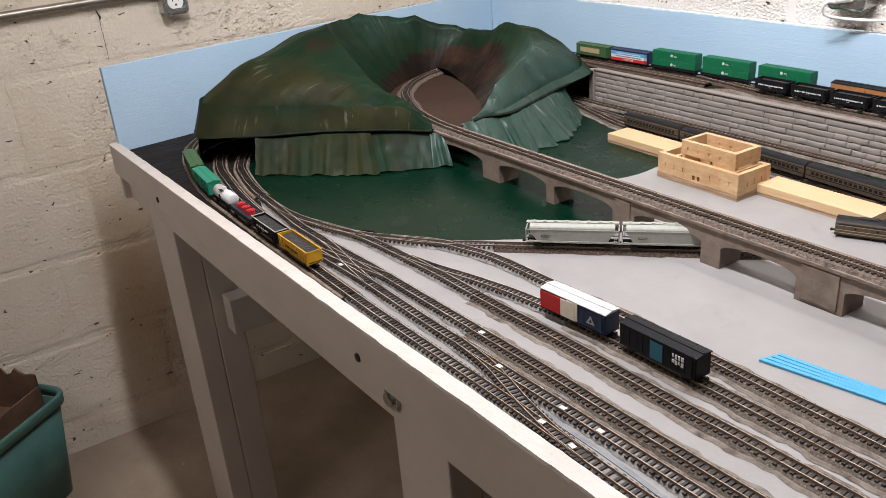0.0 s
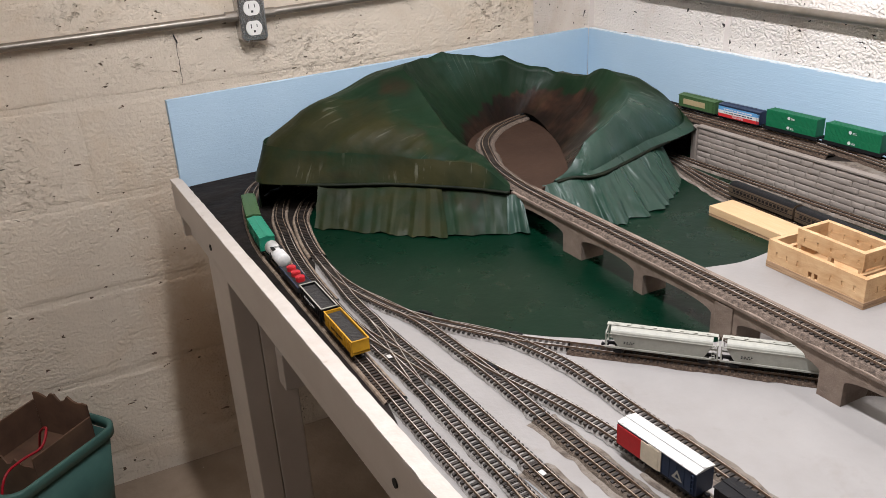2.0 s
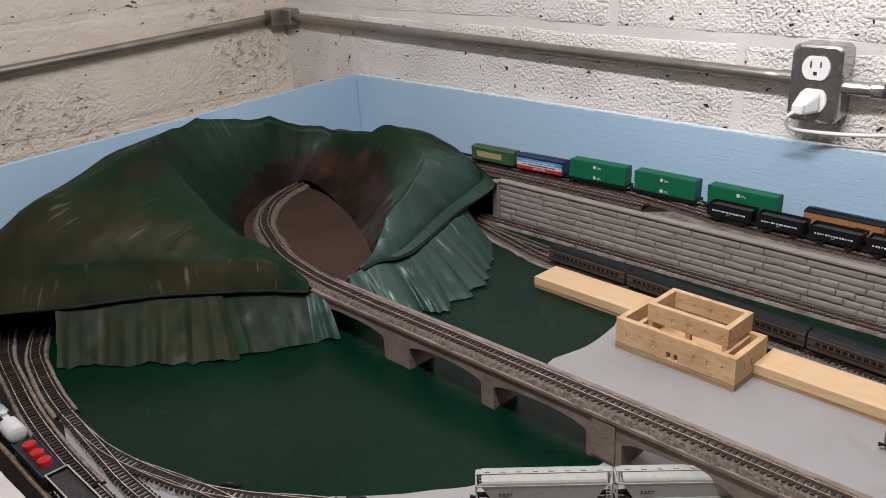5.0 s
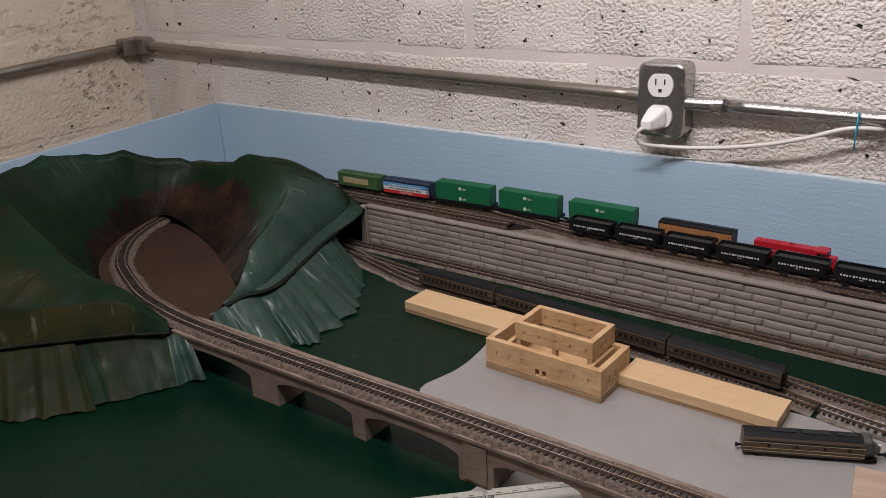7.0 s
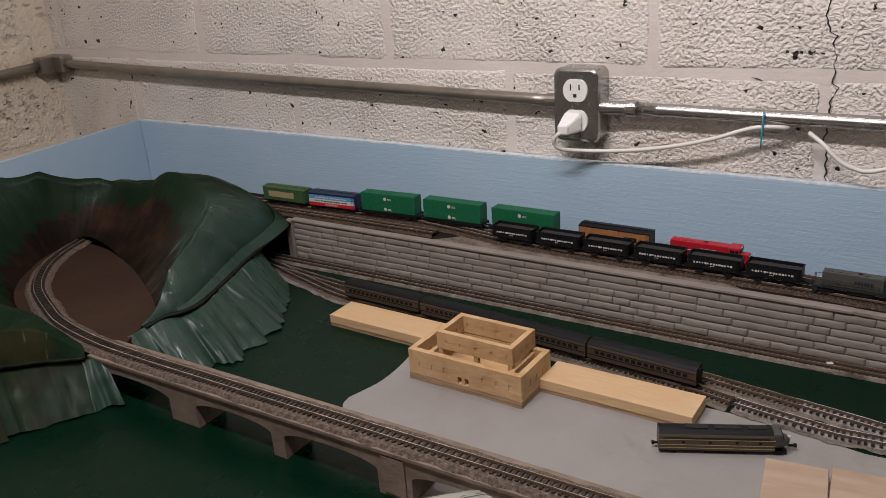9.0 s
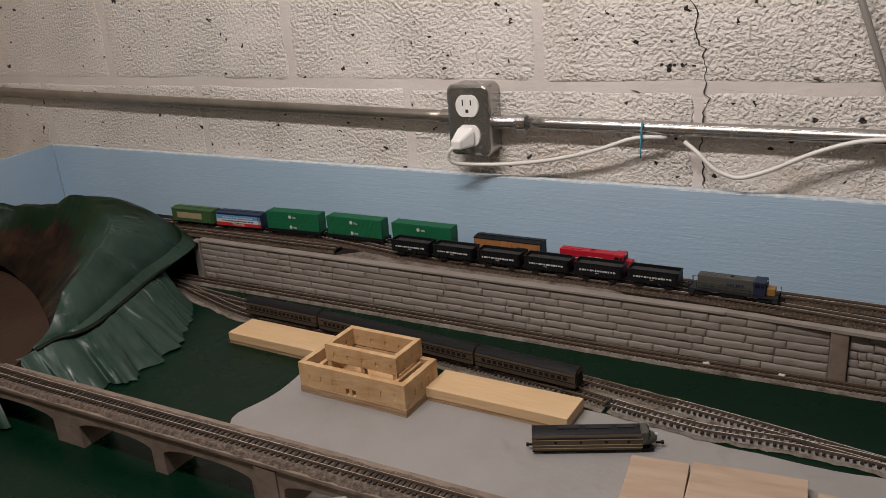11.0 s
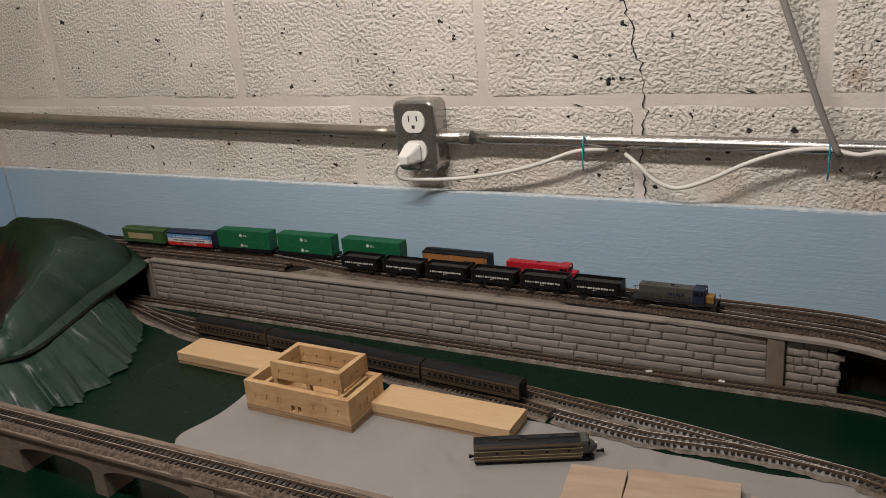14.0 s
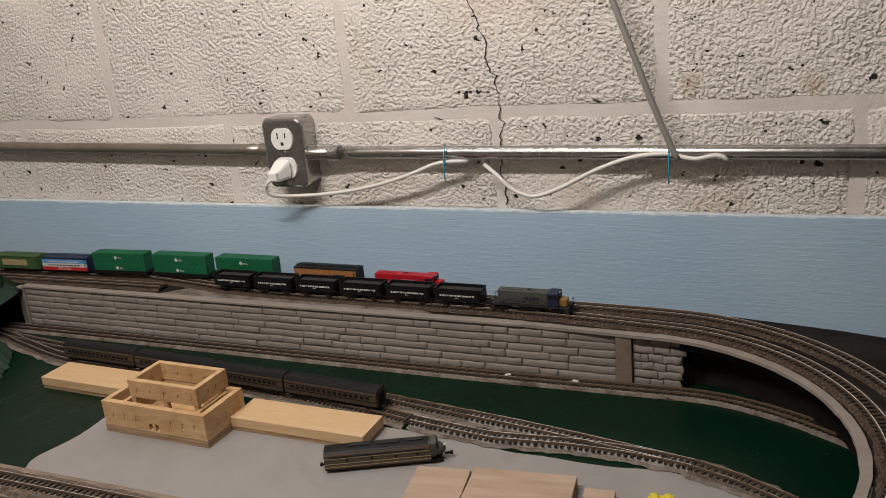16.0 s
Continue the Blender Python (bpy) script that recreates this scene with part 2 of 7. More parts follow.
BALLAST_BROWN = material("brown_cork_ballast", (0.12, 0.085, 0.06), 0.9, spec=0.2)
nn = Nodes(BALLAST_BROWN)
nn.colour(nn.ramp(nn.noise(420.0, 3, 0.7), [(0.3, (0.024, 0.016, 0.011)), (0.55, (0.066, 0.045, 0.032)), (0.78, (0.19, 0.145, 0.11))]))
nn.bump(nn.noise(500.0, 3), 0.0012)

BALLAST_YARD = material("dusty_yard_ballast", (0.16, 0.13, 0.10), 0.9)
nn = Nodes(BALLAST_YARD)
sel_ = nn.ramp(nn.noise(6.0, 3, 0.5), [(0.42, 0.0), (0.58, 1.0)])
a_ = nn.ramp(nn.noise(420.0, 3, 0.7), [(0.3, (0.034, 0.024, 0.017)), (0.55, (0.088, 0.066, 0.048)), (0.78, (0.21, 0.165, 0.125))])
b_ = nn.ramp(nn.noise(450.0, 3, 0.7), [(0.3, (0.044, 0.033, 0.024)), (0.52, (0.110, 0.086, 0.065)), (0.76, (0.23, 0.19, 0.15))])
nn.colour(nn.mix(sel_, a_, b_)).bump(nn.noise(500.0, 3), 0.0012)

BALLAST_TAN = material("tan_plaster_track_bed", (0.26, 0.20, 0.155), 0.9)
nn = Nodes(BALLAST_TAN)
nn.colour(nn.ramp(nn.noise(260.0, 4, 0.7), [(0.32, (0.032, 0.022, 0.016)), (0.5, (0.090, 0.065, 0.048)), (0.74, (0.20, 0.152, 0.120))])).bump(nn.noise(420.0, 3), 0.0012)

CORK = material("tan_cork_edge", (0.20, 0.15, 0.11), 0.9, spec=0.2)
nn = Nodes(CORK)
nn.colour(nn.ramp(nn.noise(130.0, 5, 0.7), [(0.3, (0.085, 0.056, 0.038)), (0.5, (0.19, 0.145, 0.108)), (0.72, (0.29, 0.24, 0.19))])).bump(nn.noise(420.0, 3), 0.0008)

BALLAST_DUST = material("pale_dusty_track_bed", (0.24, 0.22, 0.20), 0.9)
nn = Nodes(BALLAST_DUST)
nn.colour(nn.ramp(nn.noise(130.0, 5, 0.7), [(0.32, (0.085, 0.072, 0.060)), (0.48, (0.20, 0.184, 0.168)), (0.72, (0.30, 0.284, 0.268))])).bump(nn.noise(500.0, 3), 0.0008)

PLASTER = material("dirty_plaster_dust", (0.315, 0.285, 0.255), 0.9)
nn = Nodes(PLASTER)
nn.colour(nn.ramp(nn.noise(60.0, 6, 0.7), [(0.33, (0.050, 0.038, 0.029)), (0.46, (0.130, 0.104, 0.082)), (0.70, (0.215, 0.188, 0.160))]))
nn.bump(nn.noise(300.0, 4), 0.0012)

STONE = material("cast_plaster_stone", (0.28, 0.25, 0.225), 0.8)
nn = Nodes(STONE)
c_ = nn.ramp(nn.noise(30.0, 6, 0.65), [(0.3, (0.198, 0.166, 0.140)), (0.7, (0.268, 0.231, 0.200))])
nn.colour(nn.mix(nn.ramp(nn.random(), [(0.0, 0.0), (1.0, 0.22)]), c_, (0.20, 0.175, 0.155))).bump(nn.noise(220.0, 4, 0.6), 0.0006)

# darker grey than the stones, so that the joints read dark
JOINT_GREY = material("grey_joint_backing", (0.14, 0.12, 0.105), 0.85, spec=0.2)
nn = Nodes(JOINT_GREY)
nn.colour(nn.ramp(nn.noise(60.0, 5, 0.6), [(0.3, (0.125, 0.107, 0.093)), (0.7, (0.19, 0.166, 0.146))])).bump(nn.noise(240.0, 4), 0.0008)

BRIDGE = material("tan_plaster_viaduct", (0.2592, 0.2088, 0.1692), 0.75)
nn = Nodes(BRIDGE)
nn.colour(nn.ramp(nn.noise(40.0, 6, 0.65), [(0.3, (0.125, 0.089, 0.066)), (0.7, (0.225, 0.172, 0.134))]))
nn.bump(nn.noise(260.0, 5, 0.65), 0.0010)



PALE_RUN, PALE_FLECK = (0.036, 0.056, 0.046), (0.26, 0.30, 0.29)


def cloth(name, wide, fine, amount, fleck, flecks, dull=0.42, spec=0.2, blend=False):
    """Plaster cloth under washes of paint. The coat attribute tells which wash lies where (r olive, g red-brown, b
    teal);
    broad runs and pale flecks (dry-brushed strokes, and crease highlights put into the colour) follow the fall line (u
    along, v down)."""
    m = material(name, (0.02, 0.03, 0.02), 0.45, spec=spec)
    n = Nodes(m)
    at = n.t.nodes.new("ShaderNodeAttribute")
    at.attribute_name = "coat"
    sep = n.t.nodes.new("ShaderNodeSeparateColor")
    n.link(at.outputs["Color"], sep.inputs["Color"])
    blot = n.noise(14.0, 5, 0.62, dist=0.8)

    def coat(socket):
        k = n.mathn("ADD", socket, n.mathn("MULTIPLY", n.mathn("SUBTRACT", blot, 0.5), 1.1))
        return n.ramp(k, [(0.30, 0.0), (0.68, 1.0)])

    c = n.ramp(n.noise(9.0, 4, 0.55, dist=0.6), [(0.35, (0.0036, 0.0132, 0.0052)), (0.62, (0.0068, 0.0205, 0.0086))])
    # teal wash, paled so that its colour carries some of the mound's sheen
    c = n.mix(coat(sep.outputs[2]), c, n.ramp(n.noise(11.0, 4), [(0.3, (0.0105, 0.0310, 0.0205)), (0.7, (0.0185, 0.0460, 0.0320))]))
    c = n.mix(coat(sep.outputs[0]), c, n.ramp(n.noise(15.0, 4), [(0.3, (0.0090, 0.0120, 0.0040)), (0.7, (0.0270, 0.0250, 0.0085))]))
    c = n.mix(coat(at.outputs["Alpha"]), c, n.ramp(n.noise(17.0, 5, 0.65), [(0.34, (0.0050, 0.0036, 0.0030)), (0.52, (0.0140, 0.0078, 0.0055)), (0.70, (0.0420, 0.0195, 0.0115))]))
    c = n.mix(coat(sep.outputs[1]), c, n.ramp(n.noise(15.0, 4), [(0.3, (0.0100, 0.0075, 0.0038)), (0.7, (0.0260, 0.0125, 0.0062))]))
    teal = sep.outputs[2] if blend else 0.0
    run = n.noise(1.0, 3, 0.55, co=n.uv((wide, 2.4, 1.0)), dist=0.25)
    few = n.mathn("ADD", amount, n.mathn("MULTIPLY", teal, 0.26))
    c = n.mix(n.mathn("MULTIPLY", n.ramp(run, [(0.46, 0.0), (0.66, 1.0)]), few), c, n.mix(teal, fine, PALE_RUN))
    # pale flecks: dry strokes, and highlights of the creases put into the colour
    dry = n.noise(1.0, 4, 0.6, co=n.uv((wide * 5, 11.0, 1.0) if blend else (wide * 2.2, 5.0, 1.0)), dist=0.3)
    mask = n.ramp(n.noise(15.0, 2), [(0.50, 0.0), (0.62, 1.0)])
    flecks = n.mathn("ADD", flecks, n.mathn("ADD", n.mathn("MULTIPLY", sep.outputs[2], 0.55 if blend else 0.35), n.mathn("MULTIPLY", sep.outputs[0], 0.55 if blend else 0.0)))
    spot = n.mathn("MULTIPLY", n.mathn("MULTIPLY", n.ramp(dry, [(0.585, 0.0), (0.66, 1.0)]), flecks), mask)
    c = n.mix(spot, c, n.mix(teal, fleck, PALE_FLECK))
    n.colour(c)
    dry = n.ramp(n.noise(1.0, 4, 0.6, co=n.uv((wide * 1.2, 4.0, 1.0)), dist=0.3), [(0.34, dull + 0.30), (0.62, dull - 0.04)])
    n.roughness(n.mathn("SUBTRACT", dry, n.mathn("MULTIPLY", teal, 0.18)))
    n.link(n.mathn("ADD", spec, n.mathn("MULTIPLY", teal, 0.22)), m.node_tree.nodes["Principled BSDF"].inputs["Specular IOR Level"])
    n.bump(n.noise(12.0, 4, 0.55), 0.0055, 0.6)
    n.bump(n.noise(1.0, 3, 0.5, co=n.uv((wide, 2.0, 1.0))), 0.0030, 0.6)
    n.bump(n.noise(46.0, 4, 0.55), 0.0012, 0.5)
    n.bump(n.noise(1.0, 3, 0.5, co=n.uv((wide * 1.6, 5.0, 1.0)), dist=0.3), 0.0012, 0.45)
    return m


CLOTH = cloth("painted_plaster_cloth", 24.0, (0.020, 0.021, 0.010), 0.16, (0.13, 0.13, 0.095), 0.05, 0.46, 0.09, True)
SKIRT = cloth("streaked_plaster_skirt", 34.0, (0.022, 0.024, 0.009), 0.5, (0.12, 0.12, 0.075), 0.07, 0.42, 0.13)
CLOTH_PALE = cloth("pale_streaked_plaster_cloth", 26.0, (0.034, 0.054, 0.044), 0.45, (0.30, 0.34, 0.33), 0.45, 0.24, 0.28)

HEM = material("dark_green_hem", (0.006, 0.011, 0.006), 0.55, spec=0.15)
nn = Nodes(HEM)
nn.colour(nn.ramp(nn.noise(30.0, 4), [(0.35, (0.0040, 0.0060, 0.0034)), (0.65, (0.0105, 0.0140, 0.0070))])).bump(nn.noise(120.0, 3), 0.0010)

EARTH = material("brown_painted_earth", (0.0595, 0.0294, 0.0196), 0.7, spec=0.15)
nn = Nodes(EARTH)
nn.colour(nn.ramp(nn.noise(12.0, 5, 0.6), [(0.3, (0.0290, 0.0155, 0.0100)), (0.7, (0.0425, 0.0235, 0.0152))]))
nn.bump(nn.noise(40.0, 5), 0.002)

# black ground and shelf paint; also on the added sheets that stand for shade
BLACK_GROUND_SHADE = material("black_ground_and_shade", (0.022, 0.020, 0.020), 0.65, spec=0.08)
nn = Nodes(BLACK_GROUND_SHADE)
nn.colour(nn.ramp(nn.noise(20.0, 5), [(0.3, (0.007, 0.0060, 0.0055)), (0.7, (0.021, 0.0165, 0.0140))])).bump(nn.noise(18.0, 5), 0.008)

WOOD = material("raw_pine", (0.4992, 0.3432, 0.2028), 0.55)
nn = Nodes(WOOD).obj()
g_ = nn.noise(26.0, 5, 0.6, co=nn.scaled((0.78, 5.46, 5.46)), dist=1.2)
c_ = nn.ramp(g_, [(0.3, (0.52, 0.340, 0.178)), (0.52, (0.55, 0.368, 0.200)), (0.75, (0.58, 0.405, 0.235))])
nn.colour(nn.mix(nn.ramp(nn.noise(5.0, 2), [(0.4, 0.0), (0.7, 0.3)]), c_, (0.624, 0.5148, 0.3588))).bump(g_, 0.0006)

WOOD_STAINED = material("handled_orange_pine", (0.46, 0.29, 0.15), 0.5)
nn = Nodes(WOOD_STAINED).obj()
g_ = nn.noise(30.0, 5, 0.6, co=nn.scaled((1.0, 1.6, 5.0)), dist=1.4)
c_ = nn.ramp(g_, [(0.3, (0.46, 0.285, 0.140)), (0.52, (0.53, 0.345, 0.180)), (0.75, (0.58, 0.400, 0.225))])
nn.colour(nn.mix(nn.ramp(nn.noise(34.0, 4, 0.6, dist=0.8), [(0.42, 0.0), (0.68, 0.5)]), c_, (0.34, 0.175, 0.066))).bump(g_, 0.0006)

WOOD_PALE = material("pale_balsa", (0.36, 0.26, 0.19), 0.7, spec=0.2)
nn = Nodes(WOOD_PALE).obj()
g_ = nn.noise(20.0, 4, 0.55, co=nn.scaled((0.8, 4.0, 4.0)), dist=0.6)
nn.colour(nn.ramp(g_, [(0.3, (0.33, 0.235, 0.165)), (0.7, (0.42, 0.315, 0.235))])).bump(g_, 0.0004)

PLY = material("plywood_edge", (0.315, 0.195, 0.105), 0.65)
nn = Nodes(PLY).obj()
nn.colour(nn.ramp(nn.noise(18.0, 4, 0.6, co=nn.scaled((1.0, 1.0, 26.0))), [(0.35, (0.195, 0.1125, 0.06)), (0.6, (0.375, 0.2475, 0.1425))]))


def paint(name, c, rough=0.42, dirt=0.3, metal=0.0):
    """Model paint with a little soot and wear."""
    m = material(name, c, rough, metal, 0.3 if max(c) > 0.03 else 0.14)
    n = Nodes(m)
    soot = n.ramp(n.noise(160.0, 4, 0.65), [(0.4, 0.0), (0.8, dirt)])
    n.colour(n.mix(soot, c, tuple(v * 0.35 + 0.012 for v in c)))
    n.bump(n.noise(700.0, 2), 0.00015)
    return m


BLACK = paint("soft_black_plastic", (0.009, 0.009, 0.010), 0.42)
DARK = paint("dark_grey_plastic", (0.022, 0.022, 0.023), 0.45)
WHITE = paint("white_paint", (0.54, 0.53, 0.51), 0.45)
PALEGREY = paint("light_grey_hopper_paint", (0.33, 0.325, 0.28), 0.5)
RED = paint("bright_red_paint", (0.38, 0.011, 0.022), 0.35)
OCHRE = paint("ochre_yellow_paint", (0.24, 0.125, 0.032), 0.45)
CARRED = paint("boxcar_red_paint", (0.45, 0.022, 0.025), 0.45)
NAVY = paint("navy_blue_paint", (0.018, 0.030, 0.062), 0.45)
CREAM = paint("cream_paint", (0.66, 0.58, 0.45), 0.5)
YELLOW = paint("golden_yellow_paint", (0.58, 0.31, 0.018), 0.42)
LEMON = paint("lemon_yellow_paint", (0.62, 0.52, 0.04), 0.42)
CGREEN = paint("container_green_paint", (0.008, 0.115, 0.048), 0.45, 0.15)
BGREEN = paint("bright_green_paint", (0.02, 0.20, 0.12), 0.45)
DGREEN = paint("dark_olive_green_paint", (0.045, 0.095, 0.035), 0.5)
TEALDOOR = paint("dark_teal_paint", (0.022, 0.10, 0.14), 0.45)
SKYBLUE = paint("mid_blue_paint", (0.10, 0.27, 0.48), 0.45)
BRIGHTBLUE = paint("bright_blue_plastic", (0.07, 0.30, 0.50), 0.35, 0.1)
BOXBROWN = paint("orange_brown_paint", (0.33, 0.145, 0.055), 0.5)
LOCOGREY = paint("loco_grey_paint", (0.066, 0.066, 0.058), 0.45)
LOCOBLUE = paint("dark_blue_paint", (0.014, 0.020, 0.045), 0.45)
OLIVE = paint("brown_green_coach_paint", (0.075, 0.054, 0.036), 0.4)
BUFF = paint("buff_stripe_paint", (0.34, 0.27, 0.15), 0.5)
COAL = material("coal_load", (0.03, 0.028, 0.027), 0.8)
nn = Nodes(COAL)
nn.colour(nn.ramp(nn.noise(600.0, 3), [(0.3, (0.008, 0.0075, 0.007)), (0.7, (0.040, 0.036, 0.033))])).bump(nn.noise(500.0, 3), 0.002)
WHEEL = material("dark_steel_wheel", (0.10, 0.085, 0.07), 0.4, 0.8)
PLASTICW = material("white_plug_plastic", (0.80, 0.78, 0.74), 0.35)
CABLEW = material("white_cable_sheath", (0.72, 0.69, 0.64), 0.45)
CABLEG = material("grey_cable_sheath", (0.26, 0.24, 0.22), 0.5)
TIEBLUE = material("blue_cable_tie_plastic", (0.02, 0.27, 0.38), 0.4)
BINGREEN = material("green_bin_plastic", (0.06, 0.15, 0.13), 0.5)
nn = Nodes(BINGREEN)
nn.colour(nn.ramp(nn.noise(12.0, 5), [(0.3, (0.045, 0.115, 0.10)), (0.7, (0.075, 0.175, 0.15))])).bump(nn.noise(80.0, 3), 0.0005)
CARDBOARD = material("brown_cardboard", (0.22, 0.12, 0.07), 0.8)
nn = Nodes(CARDBOARD)
nn.colour(nn.ramp(nn.noise(15.0, 5), [(0.3, (0.08, 0.042, 0.026)), (0.7, (0.16, 0.088, 0.052))]))
PIT = material("dark_slot", (0.02, 0.018, 0.016), 0.7)

# ---- builders ----


def mesh_from(name, verts, faces, mats, smooth=False, index=None, uv=None, coat=None):
    me = bpy.data.meshes.new(name)
    me.from_pydata(verts, [], faces)
    for m in mats if isinstance(mats, (list, tuple)) else [mats]:
        me.materials.append(m)
    if index:
        me.polygons.foreach_set("material_index", index)
    if smooth:
        me.polygons.foreach_set("use_smooth", [True] * len(me.polygons))
    if uv:
        layer = me.uv_layers.new(name="UVMap")
        flat = [c for loop in me.loops for c in uv[loop.vertex_index]]
        layer.data.foreach_set("uv", flat)
    if coat:
        layer = me.color_attributes.new("coat", "FLOAT_COLOR", "POINT")
        layer.data.foreach_set("color", [c for q in coat for c in q])
    me.update()
    return me


def part(name, bm, mat, parent=None, label="", smooth=False):
    """Links a bmesh (or a mesh) as one object under parent."""
    if isinstance(bm, bmesh.types.BMesh):
        me = bpy.data.meshes.new(name)
        bmesh.ops.recalc_face_normals(bm, faces=bm.faces[:])
        bm.to_mesh(me)
        bm.free()
        me.materials.append(mat)
        if smooth:
            me.polygons.foreach_set("use_smooth", [True] * len(me.polygons))
    else:
        me = bm
    ob = new(name, me)
    if parent:
        ob.parent = parent
    if label:
        tagged(ob, label)
    return ob


def thing(name, m, label, category, group="", kind=""):
    ob = new(name)
    ob.matrix_world = m
    ob.empty_display_size = 0.02
    return tagged(ob, label, category, group, kind)


def boxes(*specs, bevel=0.0):
    """A bmesh of boxes: each (x0, x1, y0, y1, z0, z1)."""
    bm = bmesh.new()
    for x0, x1, y0, y1, z0, z1 in specs:
        vs = [bm.verts.new(p) for p in ((x0, y0, z0), (x1, y0, z0), (x1, y1, z0), (x0, y1, z0), (x0, y0, z1), (x1, y0, z1), (x1, y1, z1), (x0, y1, z1))]
        for f in ((3, 2, 1, 0), (4, 5, 6, 7), (0, 1, 5, 4), (1, 2, 6, 5), (2, 3, 7, 6), (3, 0, 4, 7)):
            bm.faces.new([vs[i] for i in f])
    if bevel:
        bmesh.ops.bevel(bm, geom=bm.edges[:], offset=bevel, segments=2, affect="EDGES", profile=0.5)
    return bm


def rod(a, b, r, seg=10, r2=None):
    """A bmesh cylinder or cone from a to b."""
    bm = bmesh.new()
    a, b = Vector(a), Vector(b)
    m = Matrix.Translation((a + b) / 2) @ (b - a).to_track_quat("Z", "Y").to_matrix().to_4x4()
    bmesh.ops.create_cone(bm, cap_ends=True, segments=seg, radius1=r, radius2=r if r2 is None else r2, depth=(b - a).length, matrix=m)
    return bm


def extrude_profile(profile, x0, x1, axis="x"):
    """A prism: a closed profile of (y, z) drawn out along x."""
    bm = bmesh.new()
    a = [bm.verts.new((x0, y, z)) for y, z in profile]
    b = [bm.verts.new((x1, y, z)) for y, z in profile]
    n = len(profile)
    for i in range(n):
        bm.faces.new((a[i], a[(i + 1) % n], b[(i + 1) % n], b[i]))
    bm.faces.new(a[::-1])
    bm.faces.new(b)
    return bm


def glide(points, step=0.006):
    """A smooth line through the points (Catmull-Rom), in even steps."""
    ps = [Vector((*p, 0) if len(p) == 2 else p) for p in points]
    ps = [2 * ps[0] - ps[1], *ps, 2 * ps[-1] - ps[-2]]
    fine = []
    for a, b, c, d in zip(ps, ps[1:], ps[2:], ps[3:]):
        n = max(3, int((c - b).length / 0.002))
        for i in range(n):
            t = i / n
            fine.append(0.5 * (2 * b + (c - a) * t + (2 * a - 5 * b + 4 * c - d) * t * t + (3 * b - a - 3 * c + d) * t**3))
    fine.append(ps[-2])
    out, run = [fine[0]], 0.0
    for a, b in zip(fine, fine[1:]):
        run += (b - a).length
        if run >= step:
            out.append(b)
            run = 0.0
    return out


def normals2d(line):
    out = []
    for i in range(len(line)):
        d = line[min(i + 1, len(line) - 1)] - line[max(i - 1, 0)]
        d.z = 0
        d.normalize()
        out.append(Vector((-d.y, d.x, 0)))
    return out


def sweep(line, profile, mat, name, closed=False, wob=0.0, smooth=False):
    """A mesh that carries the profile of (offset, height) along a line; wob: unevenness of the outer edges."""
    ns = normals2d(line)
    verts, faces, k = [], [], len(profile)
    for i, (p, n) in enumerate(zip(line, ns)):
        for j, (o, h) in enumerate(profile):
            w = 0.0
            if wob and j in (0, 1, k - 2, k - 1):
                s = 1 if j < 2 else -1
                w = s * wob * (noise.noise(p * 45 + Vector((0, 0, 3.0 * s))) + 0.7 * noise.noise(p * 160 + Vector((7.0 * s, 0, 0))))
            verts.append(p + n * (o + w) + Vector((0, 0, h)))
    for i in range(len(line) - 1):
        for j in range(k if closed else k - 1):
            j2 = (j + 1) % k
            faces.append((i * k + j, i * k + j2, (i + 1) * k + j2, (i + 1) * k + j))
    if closed:
        faces.append(tuple(range(k))[::-1])
        faces.append(tuple((len(line) - 1) * k + j for j in range(k)))
    return mesh_from(name, verts, faces, mat, smooth)


T = 0.78  # height of the table's top
D = 0.84  # height of the upper shelf and the viaduct's deck


